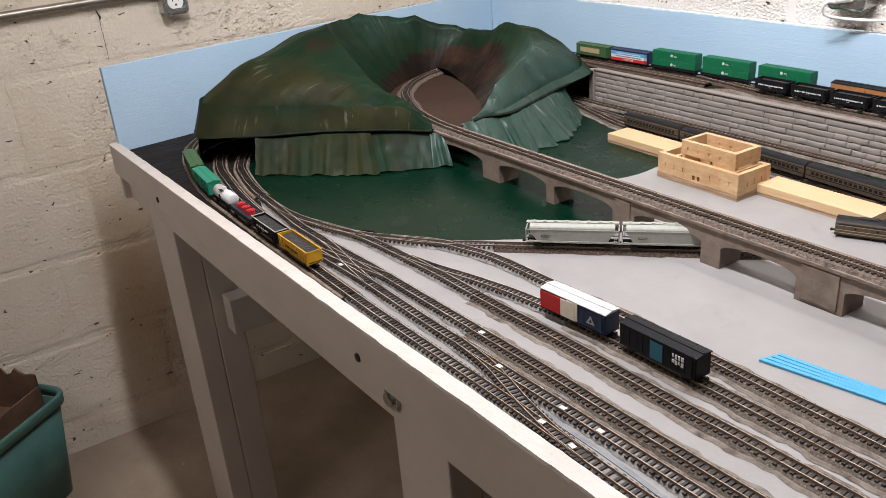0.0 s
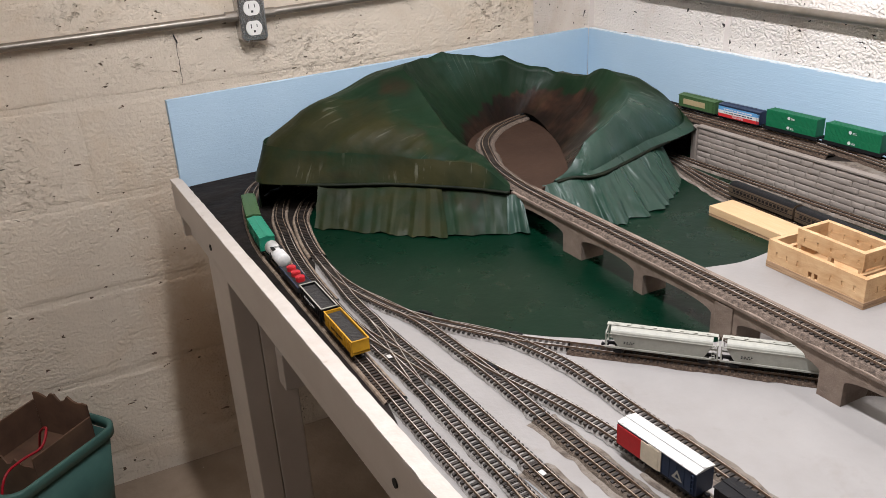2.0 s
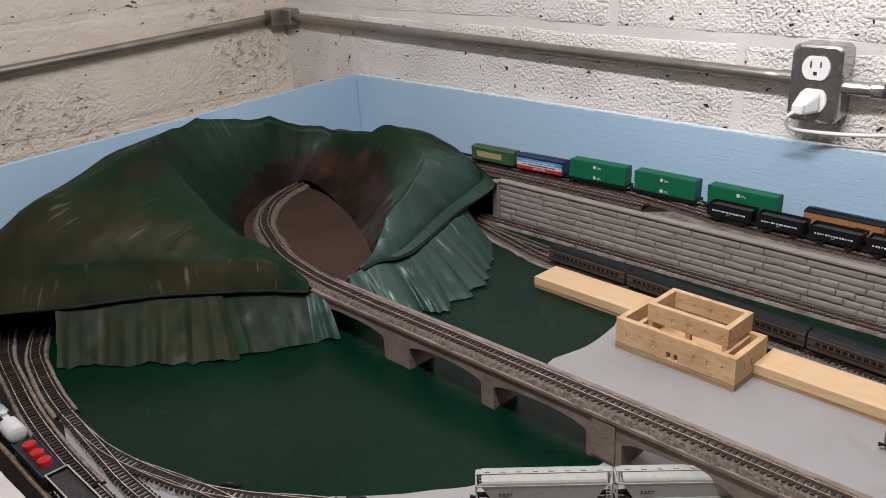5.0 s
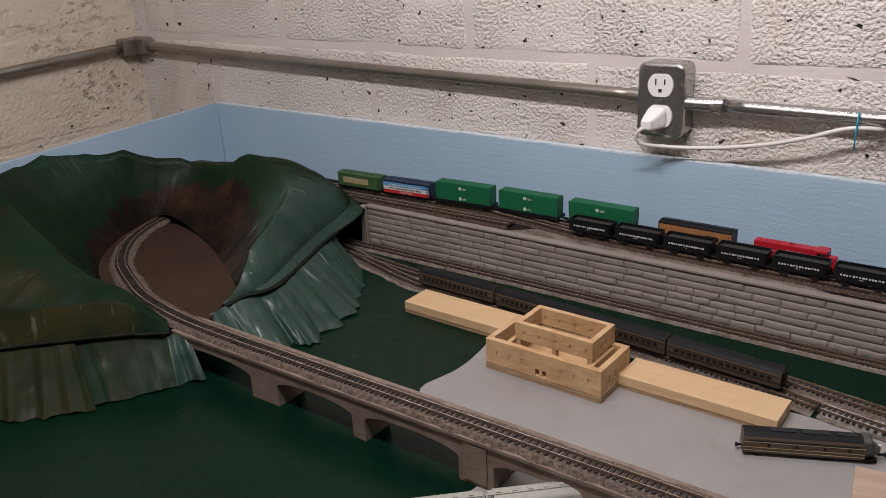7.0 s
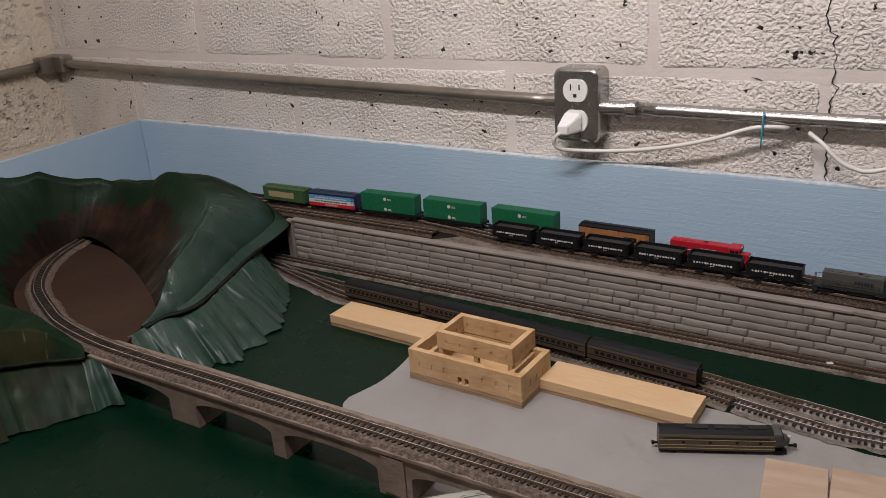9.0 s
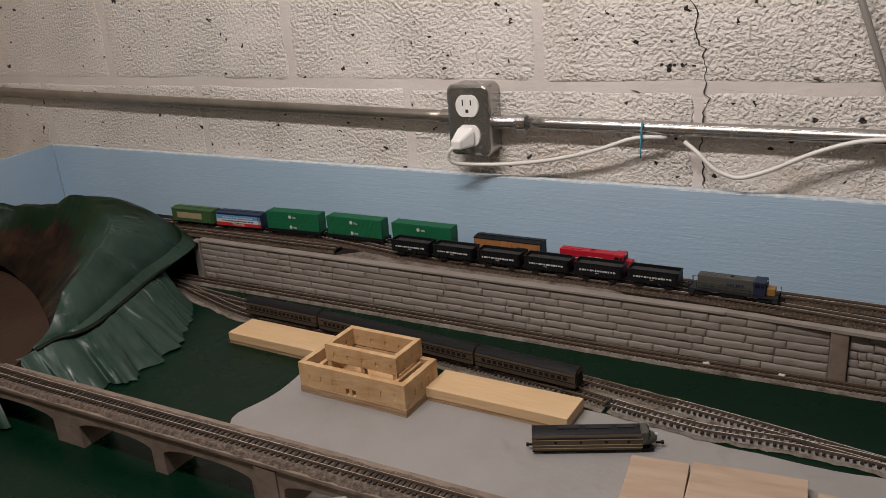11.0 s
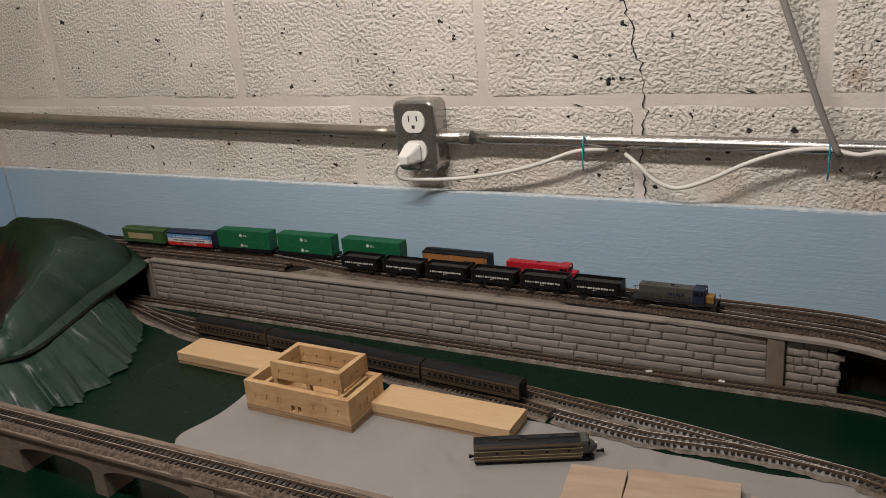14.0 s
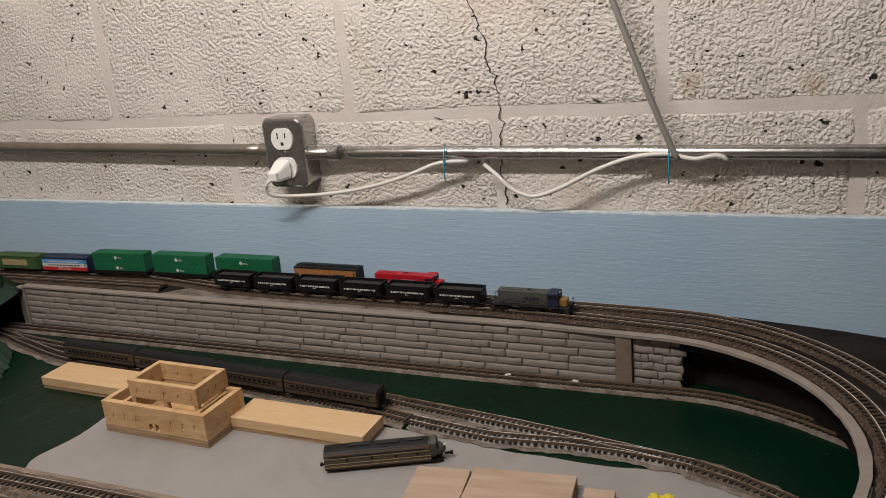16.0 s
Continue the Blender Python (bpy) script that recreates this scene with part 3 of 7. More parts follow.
def railway_track(points, z, label, ballast, plaster=None, width=0.0115, shoulder=None, rails=None):
    """Model track: ballast bed, ties and two rails along a line at height z of the ground."""
    line = glide([(*p[:2], p[2] if len(p) > 2 else z) for p in points])
    ob = thing("railway_track", Matrix.Identity(4), label, "track")
    if plaster:
        part("plaster_edge", sweep(line, [(width + 0.0045, 0.0002), (width + 0.001, 0.0011), (-width - 0.001, 0.0011), (-width - 0.0045, 0.0002)], PLASTER, "plaster_edge", wob=0.0042), None, ob)
    part("ballast", sweep(line, [(width, 0.0003), (width - 0.0035, 0.0036), (-width + 0.0035, 0.0036), (-width, 0.0003)], ballast, "ballast", wob=0.0022), None, ob)
    if shoulder:
        for o in (1, -1):
            part("cork_edge", sweep(line, [(o * (width + 0.0006), 0.0004), (o * (width - 0.0010), 0.0034), (o * (width - 0.0034), 0.0042), (o * (width - 0.0046), 0.0030)], shoulder, "cork_edge", wob=0.0004), None, ob)
    fine = glide([(*p[:2], p[2] if len(p) > 2 else z) for p in points], 0.0047)
    ns = normals2d(fine)
    verts, faces = [], []
    for p, n in zip(fine, ns):
        d = Vector((n.y, -n.x, 0)) * 0.0013
        k = len(verts)
        a = n * (0.0083 + random.uniform(-0.0003, 0.0003))
        for h in (0.0030, 0.0051):
            verts += [p + a + d + Vector((0, 0, h)), p + a - d + Vector((0, 0, h)), p - a - d + Vector((0, 0, h)), p - a + d + Vector((0, 0, h))]
        faces += [tuple(k + i for i in f) for f in ((4, 5, 6, 7), (0, 1, 5, 4), (1, 2, 6, 5), (2, 3, 7, 6), (3, 0, 4, 7))]
    tagged(part("tie_strip", mesh_from("tie_strip", verts, faces, TIE), None, ob), kind="stuff")
    for s in (-1, 1):
        o = s * 0.0049
        prof = [(o - 0.0007, 0.0050), (o - 0.0004, 0.0071), (o + 0.0004, 0.0071), (o + 0.0007, 0.0050)]
        me = sweep(line, prof, [RAILSIDE, rails or RAIL_TAN], "rail", closed=True)
        idx = []
        for i in range(len(line) - 1):
            idx += [0, 1, 0, 0]
        me.polygons.foreach_set("material_index", idx + [0, 0])
        part("rail", me, None, ob)
    return ob

# ---- room ----
XL, XR, YF, ZC = -0.10, 3.4, -3.4, 2.35


def block_mesh(w, h, d, name, mat, seed, joint=0.0022, rag=True):
    """One concrete block with narrow worn arrises and a slightly uneven face (towards -y)."""
    r = random.Random(seed)
    us = [-0.5, -0.488] + [-0.46 + 0.92 * i / 6 for i in range(7)] + [0.488, 0.5]
    ws = [-0.5, -0.475] + [-0.43 + 0.86 * i / 4 for i in range(5)] + [0.475, 0.5]
    nx, nz = len(us), len(ws)
    verts, faces = [], []
    for j, z in enumerate(ws):
        for i, x in enumerate(us):
            edge = i in (0, nx - 1) or j in (0, nz - 1)
            y = joint + r.uniform(0, joint * 0.4) if edge else r.uniform(-0.0005, 0.0005)
            verts.append((x * w + (r.uniform(-0.0035, 0.0035) if edge and rag else 0), y, z * h + (r.uniform(-0.003, 0.003) if edge and rag else 0)))
    for j in range(nz - 1):
        for i in range(nx - 1):
            a = j * nx + i
            faces.append((a, a + 1, a + nx + 1, a + nx))
    ring = [i for i in range(nx)] + [j * nx + nx - 1 for j in range(1, nz)] + [(nz - 1) * nx + i for i in range(nx - 2, -1, -1)] + [j * nx for j in range(nz - 2, 0, -1)]
    k = len(verts)
    verts += [(verts[i][0], d, verts[i][2]) for i in ring]
    n = len(ring)
    faces += [(ring[(i + 1) % n], ring[i], k + i, k + (i + 1) % n) for i in range(n)]
    return mesh_from(name, verts, faces, mat, True)


def slab(name, spec, mat, label="", cat=""):
    ob = part(name, boxes(spec), mat)
    return tagged(ob, label, cat, kind="structure")


floor = slab("floor", (XL - 0.2, XR + 0.2, YF - 0.2, 0.2, -0.1, 0.0), FLOOR, "worn brown concrete basement floor", "floor")
ceiling = slab("ceiling", (XL - 0.2, XR + 0.2, YF - 0.2, 0.2, ZC, ZC + 0.1), CEIL, "unseen ceiling, coloured dark to cut bounced light", "ceiling")
wall_north = slab("wall_north", (XL - 0.2, XR + 0.2, 0.0007, 0.2, 0.0, ZC), MORTAR, "cream painted concrete block basement wall", "wall")
wall_west = slab("wall_west", (XL - 0.2, XL - 0.0006, YF, 0.0, 0.0, ZC), BLOCK_SMOOTH, "cream painted smooth block basement wall", "wall")
wall_east = slab("wall_east", (XR, XR + 0.2, YF, 0.0, 0.0, ZC), DIM_WALL, "unseen wall, coloured grey to cut bounced light", "wall")
wall_south = slab("wall_south", (XL, XR, YF - 0.2, YF, 0.0, ZC), DIM_WALL, "unseen wall, coloured grey to cut bounced light", "wall")

block_meshes = [block_mesh(0.391, 0.190, 0.05, "block", BLOCK, s, 0.0010) for s in range(4)]
smooth_meshes = [block_mesh(0.394, 0.193, 0.05, "block", BLOCK_SMOOTH, s, 0.0014) for s in range(4)]
for row in range(12):
    zc = -0.048 + 0.2 * row
    if zc + 0.095 > ZC:
        continue
    for i in range(-1, 9):
        x = 0.331 + 0.4 * (i - 1) + (0.0 if row % 2 else 0.2)
        if -0.28 < x < XR + 0.1:
            b = part("block", block_meshes[(i * 3 + row) % 4], None, wall_north)
            b.location = (x, 0.0, zc)
        y = -0.2 - 0.4 * i + (0.0 if row % 2 else 0.2) - 0.06
        if YF < y < 0.1:
            b = part("block", smooth_meshes[(i + row * 3) % 4], None, wall_west)
            b.matrix_local = pose(XL, y, zc + 0.028, 0, 0, 90)

# ---- table ----
FRONT = [(0.232, -0.931), (1.05, -0.909), (1.46, -0.895), (2.45, -0.868)]


def front_y(x):
    return -0.931 + 0.0265 * (x - 0.232)


EDGE = [(1.95, -0.50), (1.80, -0.42), (1.69, -0.337), (1.59, -0.302), (1.49, -0.306), (1.30, -0.292), (0.962, -0.292), (0.958, -0.31), (0.967, -0.331),
        (0.973, -0.387), (0.968, -0.455), (1.09, -0.53), (1.10, -0.56), (1.043, -0.642), (0.985, -0.712), (0.928, -0.766), (0.85, -0.806), (0.752, -0.829), (0.66, -0.832), (0.58, -0.838), (0.45, -0.87), (0.235, -0.925)]


def wavy(points, amount):
    out = []
    for p in glide(points, 0.012):
        q = p + Vector((noise.noise(p * 25), noise.noise(p * 25 + Vector((0, 0, 9))), 0)) * amount
        out.append((q.x, q.y))
    return out


def polygon_slab(name, outline, z0, z1, mat, parent=None):
    bm = bmesh.new()
    low = [bm.verts.new((x, y, z0)) for x, y in outline]
    top = [bm.verts.new((x, y, z1)) for x, y in outline]
    n = len(outline)
    for i in range(n):
        bm.faces.new((low[i], low[(i + 1) % n], top[(i + 1) % n], top[i]))
    e = [bm.edges.get((top[i], top[(i + 1) % n])) for i in range(n)]
    bmesh.ops.triangle_fill(bm, use_beauty=True, edges=e)
    return part(name, bm, mat, parent)


edge_line = wavy(EDGE, 0.004)
grey_ground = tagged(polygon_slab("table_top_grey", edge_line + [(0.236, -0.9370), (1.05, -0.9150), (1.46, -0.9015), (2.44, -0.8745), (2.44, -0.5)], T - 0.018, T, GREY), "pale grey painted layout board with dusty marks", "table top", kind="structure")
green_ground = tagged(polygon_slab("table_top_green", [(0.15, -0.013), (2.44, -0.013), (2.44, -0.4985)] + [(x, y + 0.0004) for x, y in edge_line], T - 0.018, T, GREEN), "glossy dark green painted layout board, like water", "table top", kind="structure")

layout_table = thing("layout_table", Matrix.Identity(4), "long wooden layout table painted pinkish white", "table")
fr = glide(FRONT, 0.03)
part("upper_fascia", sweep(fr, [(-0.0012, 0.742), (-0.0012, 0.7935), (-0.018, 0.7935), (-0.018, 0.742)], FASCIA, "upper_fascia", True), None, layout_table)
part("edge_strip", sweep(glide(FRONT, 0.008), [(-0.0010, 0.7936), (-0.0015, 0.7965), (-0.0186, 0.7968), (-0.0190, 0.7936)], TRIM, "edge_strip", True, wob=0.0008), None, layout_table, "chipped white top edge of the front board")
part("lower_fascia", sweep(fr, [(0.018, 0.690), (0.018, 0.7415), (0.000, 0.7415), (0.000, 0.690)], FASCIA, "lower_fascia", True), None, layout_table)
part("end_board", boxes((0.218, 0.2335, -0.9415, -0.05, 0.69, 0.781)), FASCIA, layout_table)


def leg(x, y, w, d):
    part("leg", boxes((x, x + w, y, y + 0.038, 0.0, 0.7), bevel=0.002), FASCIA, layout_table)
    part("leg_side", boxes((x + w - 0.038, x + w, y + 0.0385, y + d, 0.0, 0.7), bevel=0.002), FASCIA, layout_table)


leg(0.285, -0.918, 0.14, 0.09)
leg(1.113, -0.895, 0.105, 0.09)
leg(2.05, -0.87, 0.105, 0.09)
part("cross_brace", boxes((0.43, 0.468, -0.86, -0.05, 0.47, 0.54), bevel=0.002), FASCIA, layout_table)
part("side_rail", boxes((0.30, 2.4, -0.86, -0.84, 0.66, 0.76)), FASCIA, layout_table)
part("back_rail", boxes((0.30, 2.4, -0.10, -0.08, 0.66, 0.76)), FASCIA, layout_table)
for x in (0.46, 1.09, 1.69, 2.25):
    y = front_y(x) - 0.0188
    bm = bmesh.new()
    bmesh.ops.create_cone(bm, cap_ends=True, segments=14, radius1=0.0048, radius2=0.0048, depth=0.002, matrix=pose(x + 0.02, y + 0.0008 + (0.0005 if x > 1 else 0), 0.757, 90, 0, 0))
    part("bolt_hole", bm, PIT, layout_table)
bm = rod((1.142, front_y(1.142) - 0.008, 0.717), (1.142, front_y(1.142) + 0.004, 0.717), 0.008, 6)
part("bolt", bm, STEEL, layout_table, "zinc hexagon bolt head with washer")
bm = rod((1.142, front_y(1.142) - 0.0035, 0.717), (1.142, front_y(1.142) + 0.0005, 0.717), 0.013, 16)
part("washer", bm, STEEL, layout_table)

# ---- sky boards ----
ZB = 0.932
sky_north = slab("backdrop_north", (0.140, 2.44, -0.013, -0.0035, T - 0.03, ZB), SKY, "pale blue painted sky board on the block wall", "backdrop")
part("top_edge", sweep(glide([(0.141, -0.0082, ZB), (0.8, -0.0082, ZB), (1.6, -0.0082, ZB), (2.44, -0.0082, ZB)], 0.01), [(0.0046, 0.0), (0.0044, 0.0010), (-0.0046, 0.0010), (-0.0050, -0.0012)], EDGEPALE, "top_edge", wob=0.0006), None, sky_north, "pale top edge of the board")
bm = bmesh.new()
a, b, n_ = Vector((0.139, -0.0135, 0)), Vector((0.246, -0.934, 0)), Vector((-0.0095, -0.0012, 0))
vs = [bm.verts.new(p + Vector((0, 0, z))) for z in (T - 0.02, ZB) for p in (a, b, b + n_, a + n_)]
for f in ((3, 2, 1, 0), (4, 5, 6, 7), (0, 1, 5, 4), (1, 2, 6, 5), (2, 3, 7, 6), (3, 0, 4, 7)):
    bm.faces.new([vs[i] for i in f])
tagged(part("backdrop_west", bm, SKY), "pale blue painted sky board at the table's end", "backdrop", kind="structure")

# ---- upper shelf and stone retaining wall ----
CX, CY = 1.535, -0.345


def arc(r, a0, a1, n=24):
    return [(CX + r * math.sin(radians(a)), CY + r * math.cos(radians(a))) for a in (a0 + (a1 - a0) * i / n for i in range(n + 1))]


near_edge = [(0.50, -0.138), (1.0, -0.138), (1.40, -0.138), (1.535, -0.140)] + arc(0.2015, 4, 130)
outer_edge = arc(0.33, 130, 45) + [(1.72, -0.100), (1.62, -0.083), (1.50, -0.074), (1.35, -0.064), (1.2, -0.060), (0.9, -0.058), (0.7, -0.060), (0.40, -0.066), (0.40, -0.12)]
upper_shelf = tagged(polygon_slab("upper_shelf", near_edge + outer_edge, D - 0.014, D, BLACK_GROUND_SHADE), "raised dark shelf board carrying the back tracks", "shelf", kind="structure")

paving = wavy([(0.875, -0.1375), (1.0, -0.1375), (1.1, -0.1375), (1.2, -0.1375), (1.285, -0.1375), (1.27, -0.128), (1.22, -0.120), (1.19, -0.098), (1.10, -0.0975), (1.02, -0.096), (0.90, -0.108)], 0.002)
tagged(polygon_slab("shelf_paving", paving, D - 0.002, D + 0.0006, PLASTER), "pale dusty plaster paving along the shelf track", "paving", kind="structure")
retaining_wall = thing("retaining_wall", Matrix.Identity(4), "grey cast plaster model stone retaining wall", "wall")
WY = -0.146
part("wall_backing", boxes((0.628, 1.570, WY + 0.001, WY + 0.012, T, D - 0.002)), JOINT_GREY, retaining_wall)
part("coping", boxes((0.628, 1.40, WY - 0.0022, WY + 0.010, D - 0.0012, D + 0.0012)), STONE, retaining_wall)
cap = sweep(glide([(1.40, WY + 0.0035, D - 0.002)] + [(x, y, D - 0.002) for x, y in arc(0.1955, 0, 125)], 0.008), [(0.0050, 0.0), (0.0050, 0.0034), (-0.0040, 0.0034), (-0.0040, 0.0)], STONE, "coping", True, wob=0.001)
part("coping", cap, None, retaining_wall)
part("pilaster", boxes((1.5035, 1.5205, WY - 0.005, WY + 0.001, T, D - 0.002), bevel=0.001), BRIDGE, retaining_wall)
# added sheet: its black stands for the shade under the curved shelf
tagged(part("shelf_riser", sweep(glide([(x, y, 0.0) for x, y in [(1.573, -0.138)] + arc(0.228, 13, 125)], 0.012), [(0.003, T), (0.003, D - 0.0145), (-0.003, D - 0.0145), (-0.003, T)], BLACK_GROUND_SHADE, "shelf_riser", True), None), "added black sheet for the shade under the curved shelf", "board", kind="structure")
# added black sheet in place of the tunnel's own darkness
tagged(part("tunnel_board", boxes((0.40, 0.640, -0.078, -0.072, T, D - 0.0145)), BLACK_GROUND_SHADE), "added black sheet for the dark of the tunnel under the shelf", "board", kind="structure")
part("end_post", boxes((0.618, 0.630, WY - 0.003, WY + 0.006, T, D), bevel=0.001), STONE, retaining_wall)
# a ragged plaster tail where the shelf comes down
bm = sweep(glide([(1.7325, -0.372, 0.0), (1.731, -0.400, 0.0), (1.724, -0.43, 0.0)], 0.006), [(0.004, T), (0.004, D - 0.002), (-0.004, D - 0.002), (-0.008, T)], STONE, "plaster_tail", True, wob=0.002)
part("plaster_tail", bm, None, retaining_wall)


def stone_mesh(w, h, seed, rough):
    """A cast stone face: uneven, with softly rounded, wavering rims."""
    r = random.Random(seed)
    us, ws = (-0.5, -0.485, -0.465, -0.22, 0.03, 0.25, 0.465, 0.485, 0.5), (-0.5, -0.43, -0.33, 0.02, 0.33, 0.43, 0.5)
    nu, nw = len(us), len(ws)
    lean = [r.uniform(-0.0006, 0.0006) * rough for _ in us]
    verts, faces = [], []
    for j, z in enumerate(ws):
        for i, x in enumerate(us):
            rim = min(i, nu - 1 - i, j, nw - 1 - j, 2)
            dx = r.uniform(-0.0007, 0.0007) * rough if i in (0, 1, nu - 2, nu - 1) else 0.0
            verts.append((x * w + dx, (0.0010, -0.0002, -0.0008)[rim] + r.uniform(-0.0004, 0.0004) * rough * (rim > 0), z * h * (1 + 0.06 * rough * r.uniform(-1, 1)) + lean[i]))
    for j in range(nw - 1):
        for i in range(nu - 1):
            a = j * nu + i
            faces.append((a, a + 1, a + nu + 1, a + nu))
    return mesh_from("stone", verts, faces, STONE, True)


WIDTHS = (0.022, 0.031, 0.042, 0.054, 0.070)
SMALL = (0.010, 0.014, 0.019, 0.025)
stone_meshes = [(w, stone_mesh(w, 0.0092, 7 * k + s, 0.8)) for k, w in enumerate(WIDTHS) for s in range(3)]
small_meshes = [(w, stone_mesh(w, 0.0090, 90 + 5 * k + s, 1.5)) for k, w in enumerate(SMALL) for s in range(2)]
rr = random.Random(4)


def lay_stones():
    """Courses of uneven stones on the retaining wall; smaller, rougher ones past the pilaster, with a ragged end."""
    for row in range(6):
        z = T + 0.0050 + row * 0.0093
        for x0, x1, kinds in ((0.631, 1.5032, stone_meshes), (1.5210, 1.5715 + (0.004 if row > 3 else 0.0) + rr.uniform(-0.002, 0.002), small_meshes)):
            picks, run = [], 0.0
            while run < x1 - x0 - 0.008:
                picks.append(rr.choice(kinds))
                run += picks[-1][0]
            stretch, x = (x1 - x0) / run, x0
            for w0, me in picks:
                w = w0 * stretch
                s = part("stone", me, None, retaining_wall)
                s.location = (x + w / 2, WY + 0.0004 + rr.uniform(-0.0003, 0.0003), z + rr.uniform(-0.0005, 0.0005))
                s.scale.x = stretch * (1 - 0.0004 / w)
                x += w


# ---- tracks ----
BROWN, YARD, DUST, TAN = BALLAST_BROWN, BALLAST_YARD, BALLAST_DUST, BALLAST_TAN
BACK = [(0.42, -0.104, D), (0.6, -0.098, D), (0.73, -0.091, D), (0.86, -0.0845, D), (1.0, -0.083, D), (1.22, -0.0845, D), (1.35, -0.0865, D), (1.45, -0.0895, D)] + [(x, y, D) for x, y in arc(0.2525, 2, 125, 9)]
railway_track([(2.44, -0.855), (1.9, -0.869), (1.433, -0.879), (1.296, -0.880), (1.10, -0.886), (1.03, -0.887)], T, "front track with dusty ties along the table's edge", DUST, False, 0.0092)
railway_track([(1.03, -0.887), (0.942, -0.888), (0.859, -0.889), (0.709, -0.890), (0.574, -0.888), (0.453, -0.870), (0.36, -0.846), (0.300, -0.812, T), (0.262, -0.755, T + 0.004), (0.243, -0.62, T + 0.016), (0.233, -0.42, T + 0.034), (0.245, -0.26, T + 0.048), (0.31, -0.135, T + 0.057), (0.42, -0.104, D)], T, "main line of model track climbing behind the hill on brown ballast", BROWN, False, 0.0125, CORK)
railway_track(BACK, D, "main line along the back of the upper shelf on dark ballast", BROWN, False, 0.0120, None, RAIL)
railway_track([(0.83, -0.0875), (0.90, -0.096), (0.98, -0.1075), (1.1, -0.113), (1.3, -0.1145), (1.42, -0.118)] + arc(0.2165, 2, 125, 9), D, "second track of nickel rails on the upper shelf", BROWN, False, 0.0135, None, RAIL)
railway_track([(0.54, -0.126), (0.66, -0.123), (0.78, -0.121), (0.872, -0.120)], D + 0.0002, "dark brown siding that stops at the paving on the upper shelf", BROWN)
SWITCHES = [(0.888, -0.7860, 33), (0.984, -0.7260, 40), (1.028, -0.7800, 17), (1.494, -0.2650, -10)]
# the two tunnel tracks on dark cork, then the grey turnouts of the yard throat, then brown yard tracks
railway_track([(0.34, -0.66), (0.358, -0.74), (0.40, -0.797), (0.48, -0.834), (0.563, -0.850), (0.64, -0.861), (0.72, -0.867), (0.80, -0.869)], T, "outer tunnel track on dark brown cork bed", BROWN, False, 0.0125, CORK)
railway_track([(0.80, -0.869), (0.86, -0.868), (0.937, -0.863), (0.99, -0.8595), (1.035, -0.858), (1.13, -0.857), (1.243, -0.854), (1.339, -0.850), (1.458, -0.846), (1.56, -0.843)], T, "grey turnout track in the yard throat beside the front track", DUST, False, 0.0092)
railway_track([(1.56, -0.843), (1.9, -0.834), (2.44, -0.82)], T, "yard track on brown ballast beside the front track", YARD, True)
railway_track([(0.38, -0.62), (0.395, -0.71), (0.43, -0.765), (0.50, -0.806), (0.56, -0.822), (0.62, -0.832), (0.665, -0.8365)], T, "inner tunnel track on dark brown cork bed", BROWN, False, 0.0125, CORK)
railway_track([(0.665, -0.8365), (0.71, -0.838), (0.76, -0.836), (0.825, -0.823), (0.88, -0.804), (0.945, -0.766), (0.992, -0.732), (1.035, -0.692)], T, "grey track with turnouts along the edge of the green water", DUST, False, 0.0092)
railway_track([(1.035, -0.692), (1.067, -0.662), (1.14, -0.594), (1.209, -0.530), (1.275, -0.468)], T, "siding on dark cork crossing under the viaduct", BROWN)
railway_track([(0.70, -0.8385), (0.76, -0.842), (0.81, -0.8445), (0.87, -0.843), (0.93, -0.840), (0.99, -0.836), (1.044, -0.834), (1.10, -0.832), (1.18, -0.829)], T + 0.0003, "grey turnout track leading to the middle of the yard", DUST, False, 0.0092)
railway_track([(1.18, -0.829), (1.235, -0.8268), (1.308, -0.8245), (1.432, -0.822), (1.9, -0.806), (2.44, -0.79)], T, "yard track with tarnished rails on brown ballast", YARD, True)
railway_track([(0.80, -0.829), (0.855, -0.812), (0.903, -0.8005), (0.95, -0.795), (1.0, -0.791), (1.06, -0.787), (1.125, -0.785)], T + 0.0003, "grey turnout track branching from the water's edge", DUST, False, 0.0092)
railway_track([(1.125, -0.785), (1.19, -0.782), (1.265, -0.778), (1.393, -0.775), (1.497, -0.770), (1.9, -0.760), (2.44, -0.75)], T, "yard track on thick brown ballast", YARD, True)
railway_track([(0.985, -0.792), (1.03, -0.783), (1.057, -0.776), (1.089, -0.767), (1.123, -0.7585), (1.155, -0.752), (1.196, -0.746), (1.23, -0.743)], T + 0.0005, "grey turnout track before the parked boxcars", DUST, False, 0.0092)
railway_track([(1.23, -0.743), (1.277, -0.741), (1.391, -0.736), (1.47, -0.734), (1.9, -0.724), (2.44, -0.71)], T + 0.0003, "yard siding with two parked boxcars", YARD, True)
railway_track([(0.915, -0.786), (0.955, -0.7565), (0.985, -0.738), (1.02, -0.726), (1.06, -0.7155), (1.10, -0.7115), (1.157, -0.709), (1.20, -0.7065)], T + 0.0005, "grey curved track leaving the water's edge", DUST, False, 0.0092)
railway_track([(1.20, -0.7065), (1.257, -0.703), (1.374, -0.701), (1.448, -0.700), (1.9, -0.690), (2.44, -0.68)], T + 0.0003, "yard track on dark ballast beside the open board", YARD, True)
railway_track([(1.19, -0.8555), (1.242, -0.858), (1.281, -0.8650), (1.314, -0.8720), (1.36, -0.8785), (1.40, -0.8795)], T + 0.0007, "short crossover between the two front tracks", DUST, False, 0.0092)
